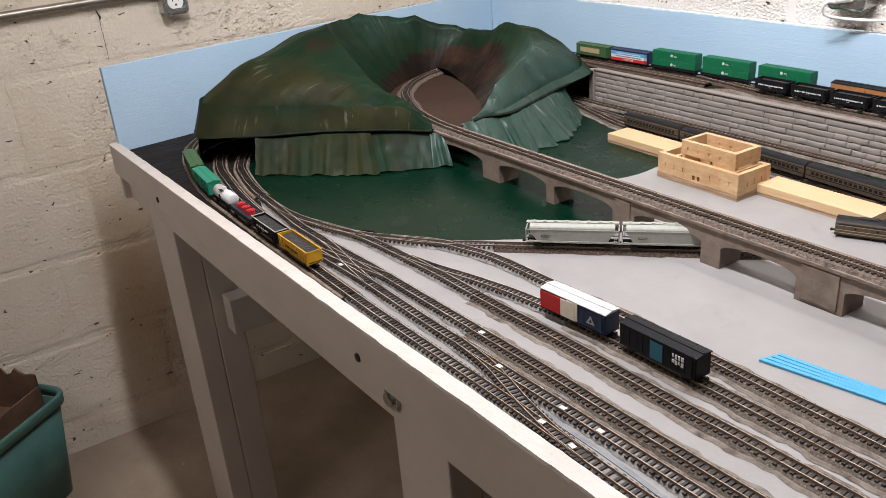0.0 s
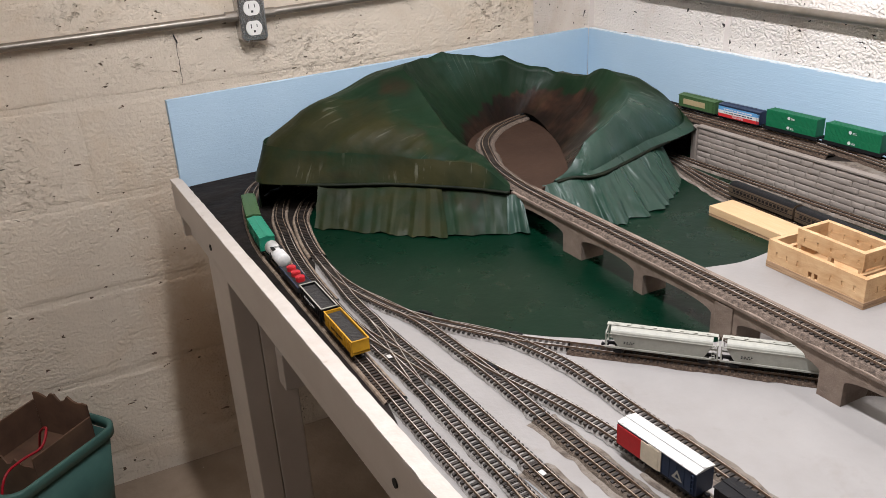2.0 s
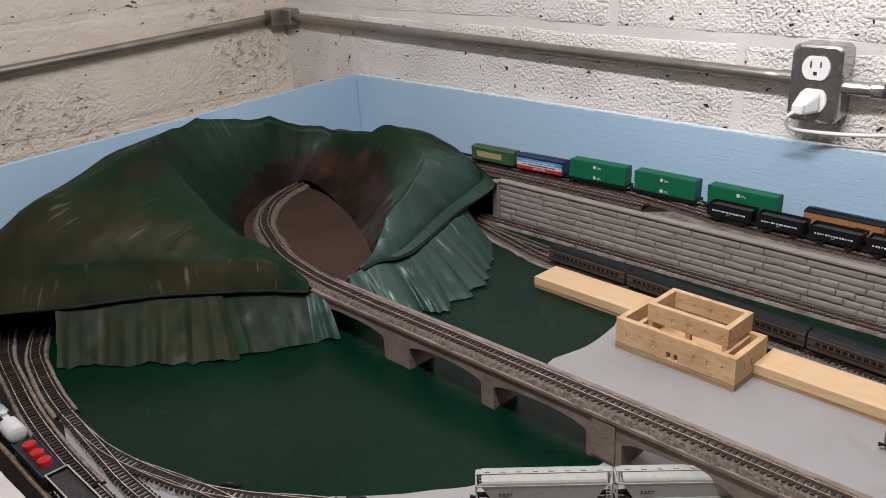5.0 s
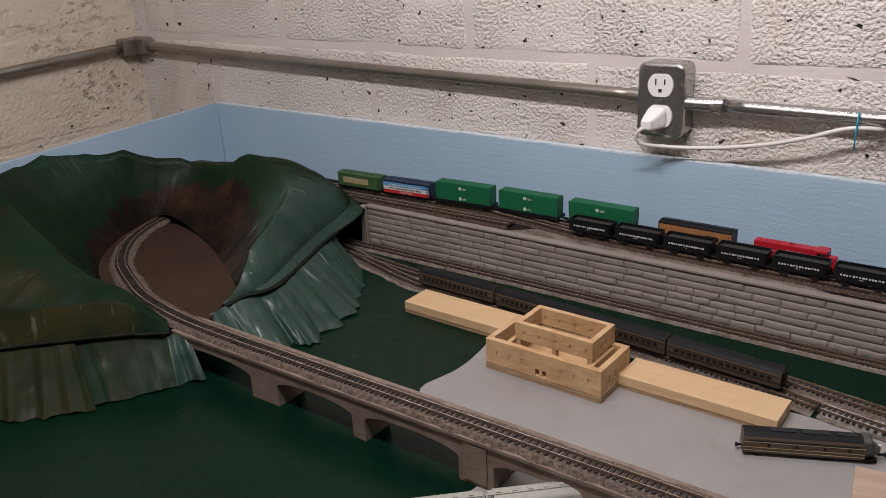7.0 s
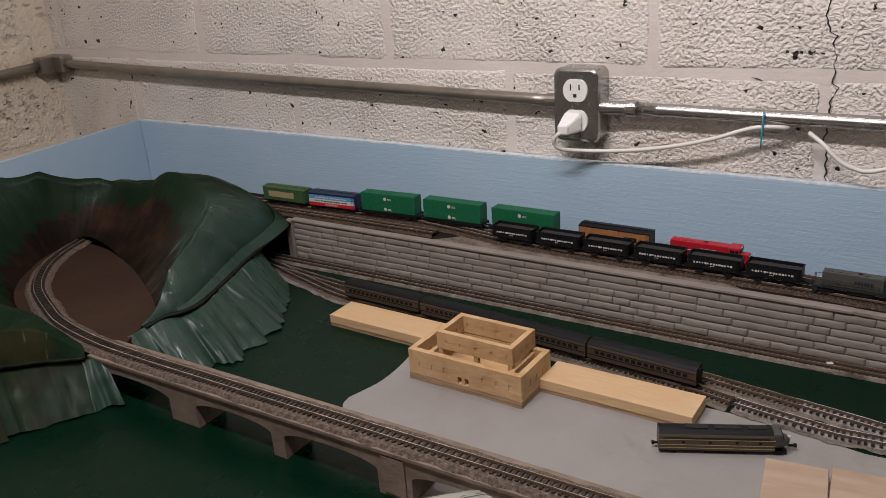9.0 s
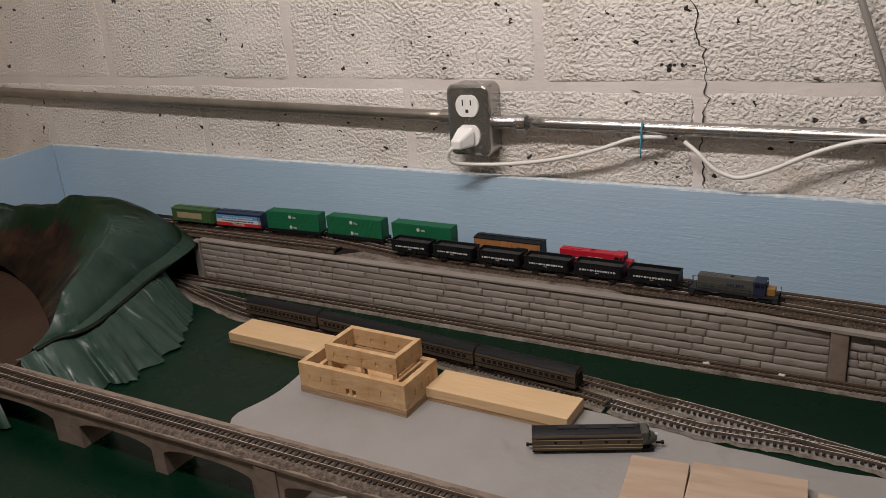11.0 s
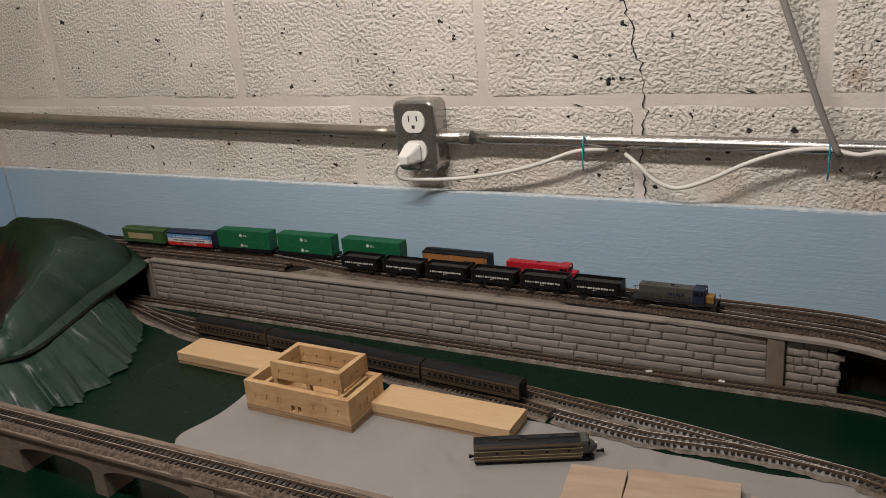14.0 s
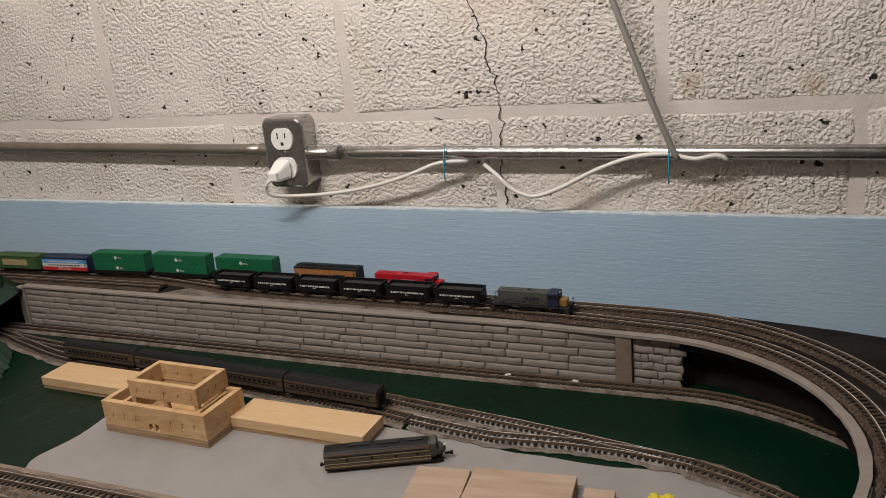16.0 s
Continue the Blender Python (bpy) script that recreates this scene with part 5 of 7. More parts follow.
def open_hopper(label, length, side, load, trim=None, height=0.0200, heap=0.0, letters=None):
    """An open coal hopper with ribbed sides, slope sheets and a load."""
    car = thing("open_hopper_car", Matrix.Identity(4), label, "hopper car")
    h, w, z0, z1 = length / 2, 0.0096, 0.0060, height
    t = 0.0007
    part("body", boxes((-h, h, -w, -w + t, z0, z1), (-h, h, w - t, w, z0, z1), (-h, -h + t, -w + t, w - t, z0 + 0.003, z1), (h - t, h, -w + t, w - t, z0 + 0.003, z1), (-h + t, h - t, -w + t, w - t, z0, z0 + 0.0015)), side, car)
    part("rim", boxes((-h - 0.0004, h + 0.0004, -w - 0.0005, -w + 0.0008, z1, z1 + 0.0008), (-h - 0.0004, h + 0.0004, w - 0.0008, w + 0.0005, z1, z1 + 0.0008), (-h - 0.0004, -h + 0.0009, -w + 0.0008, w - 0.0008, z1, z1 + 0.0008), (h - 0.0009, h + 0.0004, -w + 0.0008, w - 0.0008, z1, z1 + 0.0008)), trim or side, car)
    part("side_ribs", boxes(*[(x - 0.0004, x + 0.0004, sy * w - 0.0007, sy * w + 0.0007, z0 + 0.0005, z1 - 0.0002) for x in [-h + (i + 0.5) * length / 10 for i in range(10)] for sy in (-1, 1)]), side, car)
    bm = bmesh.new()
    nx, ny = 22, 7
    vs = []
    for i in range(nx):
        for j in range(ny):
            x, y = -h + t + (length - 2 * t) * i / (nx - 1), (-w + t) + (2 * w - 2 * t) * j / (ny - 1)
            edge = min(i, nx - 1 - i, 2 * j, 2 * (ny - 1 - j)) / 4
            vs.append(bm.verts.new((x, y, z1 - 0.0030 + heap * min(1, edge) + 0.0010 * noise.noise(Vector((x * 220, y * 220, 2))))))
    for i in range(nx - 1):
        for j in range(ny - 1):
            a = i * ny + j
            bm.faces.new((vs[a], vs[a + ny], vs[a + ny + 1], vs[a + 1]))
    part("load", bm, load, car, "heap of fine coal" if load is COAL else "")
    hop = []
    for x in (-0.014, 0.0, 0.014):
        hop += [(x - 0.005, x + 0.005, -w + 0.002, w - 0.002, z0 - 0.0024, z0)]
    part("hopper_bays", boxes(*hop, (-h, h, -0.0012, 0.0012, z0 - 0.0014, z0)), BLACK, car)
    for s in (-1, 1):
        part("end_ladder", ladder(s * (h - 0.002), -s * (w + 0.0008), z0 - 0.001, z1), side, car)
    if letters:
        x0, x1, mat, n = letters
        for s in (-1, 1):
            part("lettering", bars(x0, x1, s * (w + 0.0009), 0.0125, 0.0019, n, 5 + s), mat, car)
            part("lettering", bars(-0.003, 0.002, s * (w + 0.0009), 0.0102, 0.0008, 3, 9 + s), mat, car)
    running_gear(car, h)
    return car


def tank_car(label, length, shell_mat, radius=0.0088, bands=None):
    car = thing("tank_car", Matrix.Identity(4), label, "tank car")
    h = length / 2
    bm = rod((-h + 0.003, 0, 0.0148), (h - 0.003, 0, 0.0148), radius, 20)
    for s in (-1, 1):
        bmesh.ops.create_uvsphere(bm, u_segments=16, v_segments=8, radius=radius * 0.995, matrix=Matrix.Translation((s * (h - 0.003), 0, 0.0148)) @ Matrix.Diagonal((0.38, 1, 1, 1)))
    part("tank", bm, shell_mat, car, smooth=True)
    part("dome", rod((0, 0, 0.0148 + radius - 0.0010), (0, 0, 0.0148 + radius + 0.0030), 0.0030, 14), shell_mat, car)
    part("walkway", boxes((-0.006, 0.006, -0.0075, 0.0075, 0.0148 + radius - 0.0012, 0.0148 + radius - 0.0006), (-h, h, -0.0089, -0.0078, 0.0068, 0.0074), (-h, h, 0.0078, 0.0089, 0.0068, 0.0074)), BLACK, car)
    part("frame", boxes((-h - 0.001, h + 0.001, -0.0022, 0.0022, 0.0048, 0.0068), (-h - 0.001, -h + 0.004, -0.0085, 0.0085, 0.0050, 0.0066), (h - 0.004, h + 0.001, -0.0085, 0.0085, 0.0050, 0.0066)), BLACK, car)
    for x in (-0.011, 0.011):
        part("band", boxes((x - 0.0005, x + 0.0005, -radius - 0.0003, radius + 0.0003, 0.0146, 0.0150)), BLACK, car)
    if bands:
        for s in (-1, 1):
            part("marking", boxes((-0.004, 0.004, s * radius * 1.005 - 0.0003, s * radius * 1.005 + 0.0003, 0.0135, 0.0162), (-0.001, 0.001, s * radius * 1.005 - 0.0004, s * radius * 1.005 + 0.0004, 0.0115, 0.0182)), bands, car)
    running_gear(car, h + 0.001)
    return car


def covered_hopper(label, length, mat):
    """A long covered hopper with rounded sides, roof hatches and slanted ends."""
    car = thing("covered_hopper_car", Matrix.Identity(4), label, "hopper car", "parked covered hoppers")
    h, w = length / 2, 0.0100
    prof = []
    for i in range(13):
        a = math.pi * i / 12
        prof.append((-w * math.cos(a) * (1.0 if i in (0, 12) else 1.0), 0.0232 + 0.0058 * math.sin(a) ** 0.8))
    prof = [(-w * 0.93, 0.0085)] + prof + [(w * 0.93, 0.0085)]
    bm = bmesh.new()
    rings = []
    for x, low in ((-h + 0.0045, 0.013), (-h + 0.0125, 0.0), (h - 0.0125, 0.0), (h - 0.0045, 0.013)):
        rings.append([bm.verts.new((x, y, max(z, 0.0085 + low))) for y, z in prof])
    for f, g in zip(rings, rings[1:]):
        for i in range(len(prof)):
            bm.faces.new((f[i], f[(i + 1) % len(prof)], g[(i + 1) % len(prof)], g[i]))
    bm.faces.new(rings[0][::-1])
    bm.faces.new(rings[-1])
    part("body", bm, mat, car)
    part("centre_sill", boxes((-h, h, -0.0016, 0.0016, 0.0060, 0.0086)), BLACK, car)
    part("roof_walk", boxes((-h, h, -0.0030, 0.0030, 0.0292, 0.0297), *[(x - 0.002, x + 0.002, -0.0018, 0.0018, 0.0296, 0.0306) for x in [-h + 0.009 + i * (length - 0.018) / 7 for i in range(8)]]), mat, car)
    part("top_rail", boxes((-h, h, -w - 0.0005, -w + 0.0003, 0.0225, 0.0233), (-h, h, w - 0.0003, w + 0.0005, 0.0225, 0.0233), (-h, h, -w - 0.0004, -w + 0.0008, 0.0070, 0.0088), (-h, h, w - 0.0008, w + 0.0004, 0.0070, 0.0088)), mat, car)
    for s in (-1, 1):
        part("end_frame", boxes((s * h - 0.0008, s * h + 0.0008, -0.0092, 0.0092, 0.0065, 0.0082), (s * h - 0.0006, s * h + 0.0006, -0.0092, -0.0084, 0.008, 0.0232), (s * h - 0.0006, s * h + 0.0006, 0.0084, 0.0092, 0.008, 0.0232), (s * h - 0.0006, s * h + 0.0006, -0.0092, 0.0092, 0.0222, 0.0232)), mat, car)
        part("end_ladder", ladder(s * (h - 0.0035), -s * (w + 0.0006), 0.0085, 0.0232), mat, car)
        part("lettering", bars(-h + 0.018, -h + 0.030, s * (w * 0.985 + 0.0006), 0.0150, 0.0008, 4, 3), DARK, car)
        part("lettering", bars(-h + 0.018, -h + 0.028, s * (w * 0.985 + 0.0006), 0.0134, 0.0008, 4, 4), DARK, car)
    for x in (-0.027, 0.0, 0.027):
        bm = bmesh.new()
        bmesh.ops.create_cone(bm, cap_ends=True, segments=4, radius1=0.0045, radius2=0.0118, depth=0.0055, matrix=pose(x, 0, 0.0058, 0, 0, 45))
        part("outlet_bay", bm, mat, car)
    running_gear(car, h)
    return car


def container_car(label):
    """A well car with two stacked green containers."""
    car = thing("container_car", Matrix.Identity(4), label, "container car", "green double-stack cars")
    h = 0.0485
    part("well", boxes((-h, h, -0.0102, -0.0094, 0.0030, 0.0080), (-h, h, 0.0094, 0.0102, 0.0030, 0.0080), (-h, -h + 0.003, -0.0094, 0.0094, 0.0056, 0.0076), (h - 0.003, h, -0.0094, 0.0094, 0.0056, 0.0076), (-0.036, 0.036, -0.0092, 0.0092, 0.0022, 0.0032)), BLACK, car)
    for i, (L, z0, z1) in enumerate(((0.0450, 0.0034, 0.0183), (0.0455, 0.0184, 0.0340))):
        c = part("container", boxes((-L, L, -0.0088, 0.0088, z0, z1), bevel=0.0003), CGREEN, car)
        n = 42
        part("corrugation", boxes(*[(x - 0.0005, x + 0.0005, -0.00915, 0.00915, z0 + 0.0012, z1 - 0.0012) for x in [-L + (k + 0.5) * 2 * L / n for k in range(n)]]), CGREEN, c)
        part("roof_ribs", boxes(*[(x - 0.0005, x + 0.0005, -0.0085, 0.0085, z1, z1 + 0.0003) for x in [-L + (k + 0.5) * 2 * L / 26 for k in range(26)]]), CGREEN, c)
        for sx in (-1, 1):
            for sy in (-1, 1):
                part("corner_post", boxes((sx * L - 0.0006, sx * L + 0.0006, sy * 0.0088 - 0.0006, sy * 0.0088 + 0.0006, z0, z1)), CGREEN, c)
        for s in (-1, 1):
            zc = (z0 + z1) / 2 + 0.001
            bm = bmesh.new()
            bmesh.ops.create_cone(bm, cap_ends=True, segments=16, radius1=0.0025, radius2=0.0025, depth=0.0004, matrix=pose(-0.004, s * 0.0093, zc, 90, 0, 0))
            part("emblem", bm, WHITE, c, "plain white disc emblem")
            part("lettering", bars(0.0005, 0.0062, s * 0.0093, zc - 0.0003, 0.0010, 3, 2), WHITE, c)
            part("lettering", bars(0.0005, 0.0072, s * 0.0093, zc - 0.0020, 0.0010, 4, 3), WHITE, c)
    running_gear(car, h + 0.0015)
    return car


def diesel(label, hood, cab, nose, stripe, fuel, length=0.112, mark=None, name="diesel_locomotive"):
    """A six-axle hood locomotive, nose towards +x."""
    car = thing(name, Matrix.Identity(4), label, "locomotive")
    h, z = length / 2, 0.0078
    part("frame", boxes((-h, h, -0.0094, 0.0094, 0.0060, z), (-h, -h + 0.001, -0.0094, 0.0094, 0.0030, z), (h - 0.001, h, -0.0094, 0.0094, 0.0030, z)), stripe, car)
    part("hood", boxes((-h + 0.009, h - 0.026, -0.0062, 0.0062, z, 0.0232), bevel=0.0007), hood, car)
    panel = None
    for k in range(12):
        ob = part("hood_panel", panel or boxes((-0.0022, 0.0022, -0.0065, 0.0065, z + 0.002, z + 0.0085)), hood, car)
        panel, ob.location.x = ob.data, -h + 0.014 + k * 0.0052
    part("roof_fans", boxes(*[(x - 0.0032, x + 0.0032, -0.0034, 0.0034, 0.0230, 0.0240) for x in (-h + 0.016, -h + 0.025, -h + 0.034, -h + 0.050)], bevel=0.0006), hood, car)
    part("exhaust", boxes((-0.004, 0.000, -0.0012, 0.0012, 0.0230, 0.0246)), DARK, car)
    c = part("cab", boxes((h - 0.0262, h - 0.0132, -0.0090, 0.0090, z, 0.0238), bevel=0.0009), cab, car)
    part("cab_window", boxes((h - 0.0240, h - 0.0188, -0.0093, 0.0093, 0.0172, 0.0212), (h - 0.0178, h - 0.0148, -0.0093, 0.0093, 0.0172, 0.0212), (h - 0.0134, h - 0.0129, -0.0070, 0.0070, 0.0178, 0.0216)), BLACK, c)
    part("nose", boxes((h - 0.0133, h - 0.0040, -0.0052, 0.0052, z, 0.0165), bevel=0.0010), nose, car)
    part("headlight", boxes((h - 0.0134, h - 0.0126, -0.0016, 0.0016, 0.0222, 0.0232), (h - 0.0041, h - 0.0036, -0.0016, 0.0016, 0.0125, 0.0135)), WHITE, car)
    rail = []
    for s in (-1, 1):
        rail.append((-h, h - 0.028, s * 0.0091 - 0.0002, s * 0.0091 + 0.0002, 0.0146, 0.0150))
        rail += [(x - 0.0002, x + 0.0002, s * 0.0091 - 0.0002, s * 0.0091 + 0.0002, z, 0.0150) for x in [-h + 0.001 + k * (length - 0.030) / 8 for k in range(9)]]
    for x in (-h, h - 0.0004):
        rail += [(x, x + 0.0004, -0.0091, -0.0030, 0.0146, 0.0150), (x, x + 0.0004, 0.0030, 0.0091, 0.0146, 0.0150), (x, x + 0.0004, -0.0091, -0.0087, z, 0.015), (x, x + 0.0004, 0.0087, 0.0091, z, 0.015)]
    part("handrail", boxes(*rail), WHITE if hood is RED else stripe, car)
    part("fuel_tank", boxes((-0.013, 0.013, -0.0080, 0.0080, 0.0012, 0.0060), bevel=0.0008), fuel, car)
    for sx in (-1, 1):
        for sy in (-1, 1):
            part("step", boxes((sx * (h - 0.003) - 0.003, sx * (h - 0.003) + 0.003, sy * 0.0088 - 0.0006, sy * 0.0088 + 0.0006, 0.0016, 0.0060)), stripe, car)
    if mark:
        for s in (-1, 1):
            part("lettering", bars(-0.006, 0.012, s * 0.0067, 0.0135, 0.0036, 6, 12), mark, car)
            part("number_plate_bar", bars(h - 0.0225, h - 0.0165, s * 0.0093, 0.0130, 0.0012, 3, 8), mark, car)
    running_gear(car, h, 0.0029, 0.0066, True)
    return car


def coach(label):
    """A streamlined passenger car with a row of windows."""
    car = thing("passenger_car", Matrix.Identity(4), label, "passenger car", "parked passenger cars")
    h, w = 0.0600, 0.0096
    prof = [(-w, 0.0050)] + [(-w * math.cos(math.pi * i / 12) if 0 < i < 12 else (-w if i == 0 else w), 0.0185 + 0.0055 * math.sin(math.pi * i / 12)) for i in range(13)] + [(w, 0.0050)]
    part("body", extrude_profile(prof, -h, h), OLIVE, car)
    part("roof", extrude_profile([(y * 1.015, z + 0.0003) for y, z in prof[2:-2]], -h + 0.0003, h - 0.0003), BLACK, car, "glossy black roof")
    part("stripe", boxes((-h + 0.0005, h - 0.0005, -w - 0.0002, w + 0.0002, 0.0094, 0.0104), (-h + 0.0005, h - 0.0005, -w - 0.0002, w + 0.0002, 0.0166, 0.0174)), BLACK, car, "thin black stripes")
    part("panel_rib", boxes(*[(-h + 0.001, h - 0.001, -w - 0.00015, w + 0.00015, z, z + 0.0005) for z in (0.0058, 0.0068, 0.0078, 0.0086)]), OLIVE, car)
    for k in range(15):
        x = -h + 0.011 + k * 0.0070
        part("window", boxes((x - 0.0023, x + 0.0023, -w - 0.0003, w + 0.0003, 0.0118, 0.0156)), BLACK, car)
    for s in (-1, 1):
        part("diaphragm", boxes((s * (h + 0.0010) - 0.0010, s * (h + 0.0010) + 0.0010, -0.0042, 0.0042, 0.0055, 0.0205), bevel=0.0004), BLACK, car)
    part("underframe", boxes((-0.022, 0.022, -0.0075, 0.0075, 0.0022, 0.0050), (-h, h, -0.0090, 0.0090, 0.0040, 0.0052)), BLACK, car)
    running_gear(car, h, 0.0028, 0.0060, True)
    return car


def cab_unit(label):
    """A streamlined passenger locomotive with a rounded nose towards +x."""
    car = thing("streamlined_locomotive", Matrix.Identity(4), label, "locomotive")
    h, w = 0.0575, 0.0096
    prof = [(-w, 0.0040)] + [(-w * math.cos(math.pi * i / 12) if 0 < i < 12 else (-w if i == 0 else w), 0.0165 + 0.0062 * math.sin(math.pi * i / 12)) for i in range(13)] + [(w, 0.0040)]
    part("body", extrude_profile(prof, -h, h - 0.016), OLIVE, car)
    part("roof", extrude_profile([(y * 1.012, z + 0.0003) for y, z in prof[3:-3]], -h + 0.0003, h - 0.0165), BLACK, car, "glossy black roof")
    part("roof_hatches", boxes((-0.034, -0.014, -0.0032, 0.0032, 0.0226, 0.0236), (-0.008, 0.014, -0.0032, 0.0032, 0.0226, 0.0234), (0.020, 0.036, -0.0028, 0.0028, 0.0226, 0.0235)), DARK, car)
    bm = bmesh.new()
    bmesh.ops.create_uvsphere(bm, u_segments=18, v_segments=12, radius=1, matrix=pose(h - 0.0160, 0, 0.0108) @ Matrix.Diagonal((0.0155, w, 0.0072, 1)))
    part("nose", bm, LOCOGREY, car, "rounded grey nose", True)
    part("cab", boxes((h - 0.0165, h - 0.0085, -0.0088, 0.0088, 0.0120, 0.0215), bevel=0.0020), LOCOGREY, car)
    part("windscreen", boxes((h - 0.0087, h - 0.0079, -0.0062, -0.0006, 0.0162, 0.0196), (h - 0.0087, h - 0.0079, 0.0006, 0.0062, 0.0162, 0.0196)), BLACK, car)
    part("headlight", rod((h - 0.003, 0, 0.0138), (h - 0.0005, 0, 0.0138), 0.0014, 12), WHITE, car)
    part("stripe", boxes(*[(-h + 0.0004, h - 0.0150, -w - 0.0002, w + 0.0002, z, z + 0.0006) for z in (0.0060, 0.0092, 0.0146)]), BUFF, car, "thin buff stripes along the side")
    part("grille", boxes((-h + 0.004, h - 0.020, -w - 0.00025, w + 0.00025, 0.0158, 0.0172)), DARK, car)
    for x in (-0.036, -0.013, 0.010, 0.030):
        part("porthole", boxes((x - 0.0013, x + 0.0013, -w - 0.0004, w + 0.0004, 0.0112, 0.0136), bevel=0.0003), BLACK, car)
    part("skirt", boxes((-h, h - 0.008, -0.0092, 0.0092, 0.0026, 0.0042), (-0.018, 0.018, -0.0085, 0.0085, 0.0010, 0.0030)), BLACK, car)
    running_gear(car, h, 0.0028, 0.0060, True)
    return car


def at_track(x, y, z, heading):
    return pose(x, y, z, 0, 0, heading)


# the tail of the train on the front track
FRONT_LINE = glide([(1.433, -0.879, RT), (1.296, -0.880, RT), (1.10, -0.886, RT), (0.942, -0.888, RT), (0.859, -0.889, RT), (0.709, -0.890, RT), (0.574, -0.888, RT), (0.453, -0.870, RT), (0.36, -0.846, RT), (0.300, -0.812, RT), (0.262, -0.755, RT + 0.004)], 0.002)


def along(line, dist):
    run = 0.0
    for a, b in zip(line, line[1:]):
        step = (b - a).length
        if run + step >= dist:
            d = b - a
            return a.lerp(b, (dist - run) / step), math.degrees(math.atan2(d.y, d.x))
        run += step
    return line[-1], math.degrees(math.atan2(d.y, d.x))


gondola = open_hopper("bright golden yellow coal hopper at the train's end", 0.080, YELLOW, COAL, height=0.0215, heap=0.0012, letters=(-0.018, 0.016, BLACK, 9))
black_hopper = open_hopper("black coal hopper with pale weathered rim", 0.074, BLACK, COAL, trim=PALEGREY, height=0.0205, heap=0.0008, letters=(-0.02, 0.018, WHITE, 6))
drum_car = thing("flat_car", Matrix.Identity(4), "dark flat car carrying three red drums", "flat car")
part("body", boxes((-0.036, 0.036, -0.0094, 0.0094, 0.0052, 0.0135), bevel=0.0010), DARK, drum_car)
part("deck_rim", boxes((-0.037, 0.037, -0.0100, -0.0088, 0.0125, 0.0145), (-0.037, 0.037, 0.0088, 0.0100, 0.0125, 0.0145)), NAVY, drum_car)
for x in (-0.017, 0.001, 0.018):
    d_ = part("drum", rod((x, 0, 0.0132), (x, 0, 0.0190), 0.0058, 16), CARRED, drum_car, "red drum with pale lid")
    part("drum_lid", rod((x, 0, 0.0188), (x, 0, 0.0196), 0.0045, 16), RED, d_)
running_gear(drum_car, 0.036)
white_tank = tank_car("short white tank car with black cross marking", 0.062, WHITE, 0.0090, DARK)
green_gondola = box_car("bright green covered car with dark roof walk", 0.084, BGREEN, BGREEN)
olive_tank = box_car("dark olive green boxcar", 0.096, DGREEN, DGREEN)
x_ = 1.433 - 0.951
for car, half in ((gondola, 0.043), (black_hopper, 0.040), (drum_car, 0.039), (white_tank, 0.034), (green_gondola, 0.045), (olive_tank, 0.051)):
    p_, a_ = along(FRONT_LINE, x_ + half)
    car.matrix_world = at_track(p_.x, p_.y, p_.z, a_ + 180)
    x_ += 2 * half + 0.003

# the head of the train on the upper shelf
BACK_LINE = glide([(x, y, RD) for x, y, z in BACK], 0.002)


def on_back(x):
    """The pose on the back track of the shelf whose place along the wall is x."""
    for p, q in zip(BACK_LINE, BACK_LINE[6:]):
        if p.x >= x:
            return at_track(p.x, p.y, RD, math.degrees(math.atan2(q.y - p.y, q.x - p.x)))


loco = diesel("bright red diesel locomotive with white lettering on the shelf track", RED, RED, RED, RED, BLACK, 0.104, WHITE)
loco.matrix_world = on_back(1.232)
reefer = box_car("orange-brown boxcar with black roof behind the red engine", 0.092, BOXBROWN, BLACK, [("emblem", 0.014, 0.030, 0.014, 0.019, BLACK, "dark emblem panel")], ends=BLACK, height=0.0262)
reefer.matrix_world = on_back(1.118)
c1 = container_car("bright green double-stacked containers with white disc emblems")
c1.matrix_world = on_back(0.99)
copy_thing(c1, on_back(0.882))
copy_thing(c1, on_back(0.774))
striped = box_car("boxcar striped blue, white and red with dark blue roof", 0.084, LOCOBLUE, NAVY, [("red_stripe", -0.0418, 0.0418, 0.0056, 0.0108, CARRED, "red lower stripe"), ("white_stripe", -0.0418, 0.0418, 0.0110, 0.0164, WHITE, "white middle stripe"), ("blue_stripe", -0.0418, 0.0418, 0.0166, 0.0225, SKYBLUE, "blue upper stripe")], ends=LOCOBLUE, height=0.0250)
striped.matrix_world = on_back(0.671)
words = bpy.data.curves.new("lettering", "FONT")
words.body, words.size, words.align_x, words.align_y, words.extrude = "POTATOES", 0.0046, "CENTER", "CENTER", 0.00012
words_ob = bpy.data.objects.new("lettering", words)
flat = bpy.data.meshes.new_from_object(words_ob)
flat.materials.append(WHITE)
bpy.data.objects.remove(words_ob)
lettering = part("lettering", flat, None, striped, "white lettering")
lettering.matrix_local = pose(0, -0.0109, 0.0082, 90, 0, 0)
for k in range(2):
    part("lettering", bars(-0.030, 0.030, -0.0108, 0.0128 + 0.0052 * k, 0.0018, 11, 40 + k), (LOCOBLUE, WHITE)[k], striped)
pea_green = box_car("dark green boxcar with golden side panel", 0.084, DGREEN, DGREEN, [("panel", -0.030, 0.020, 0.011, 0.020, BUFF, "golden side panel")], height=0.0250)
pea_green.matrix_world = on_back(0.582)

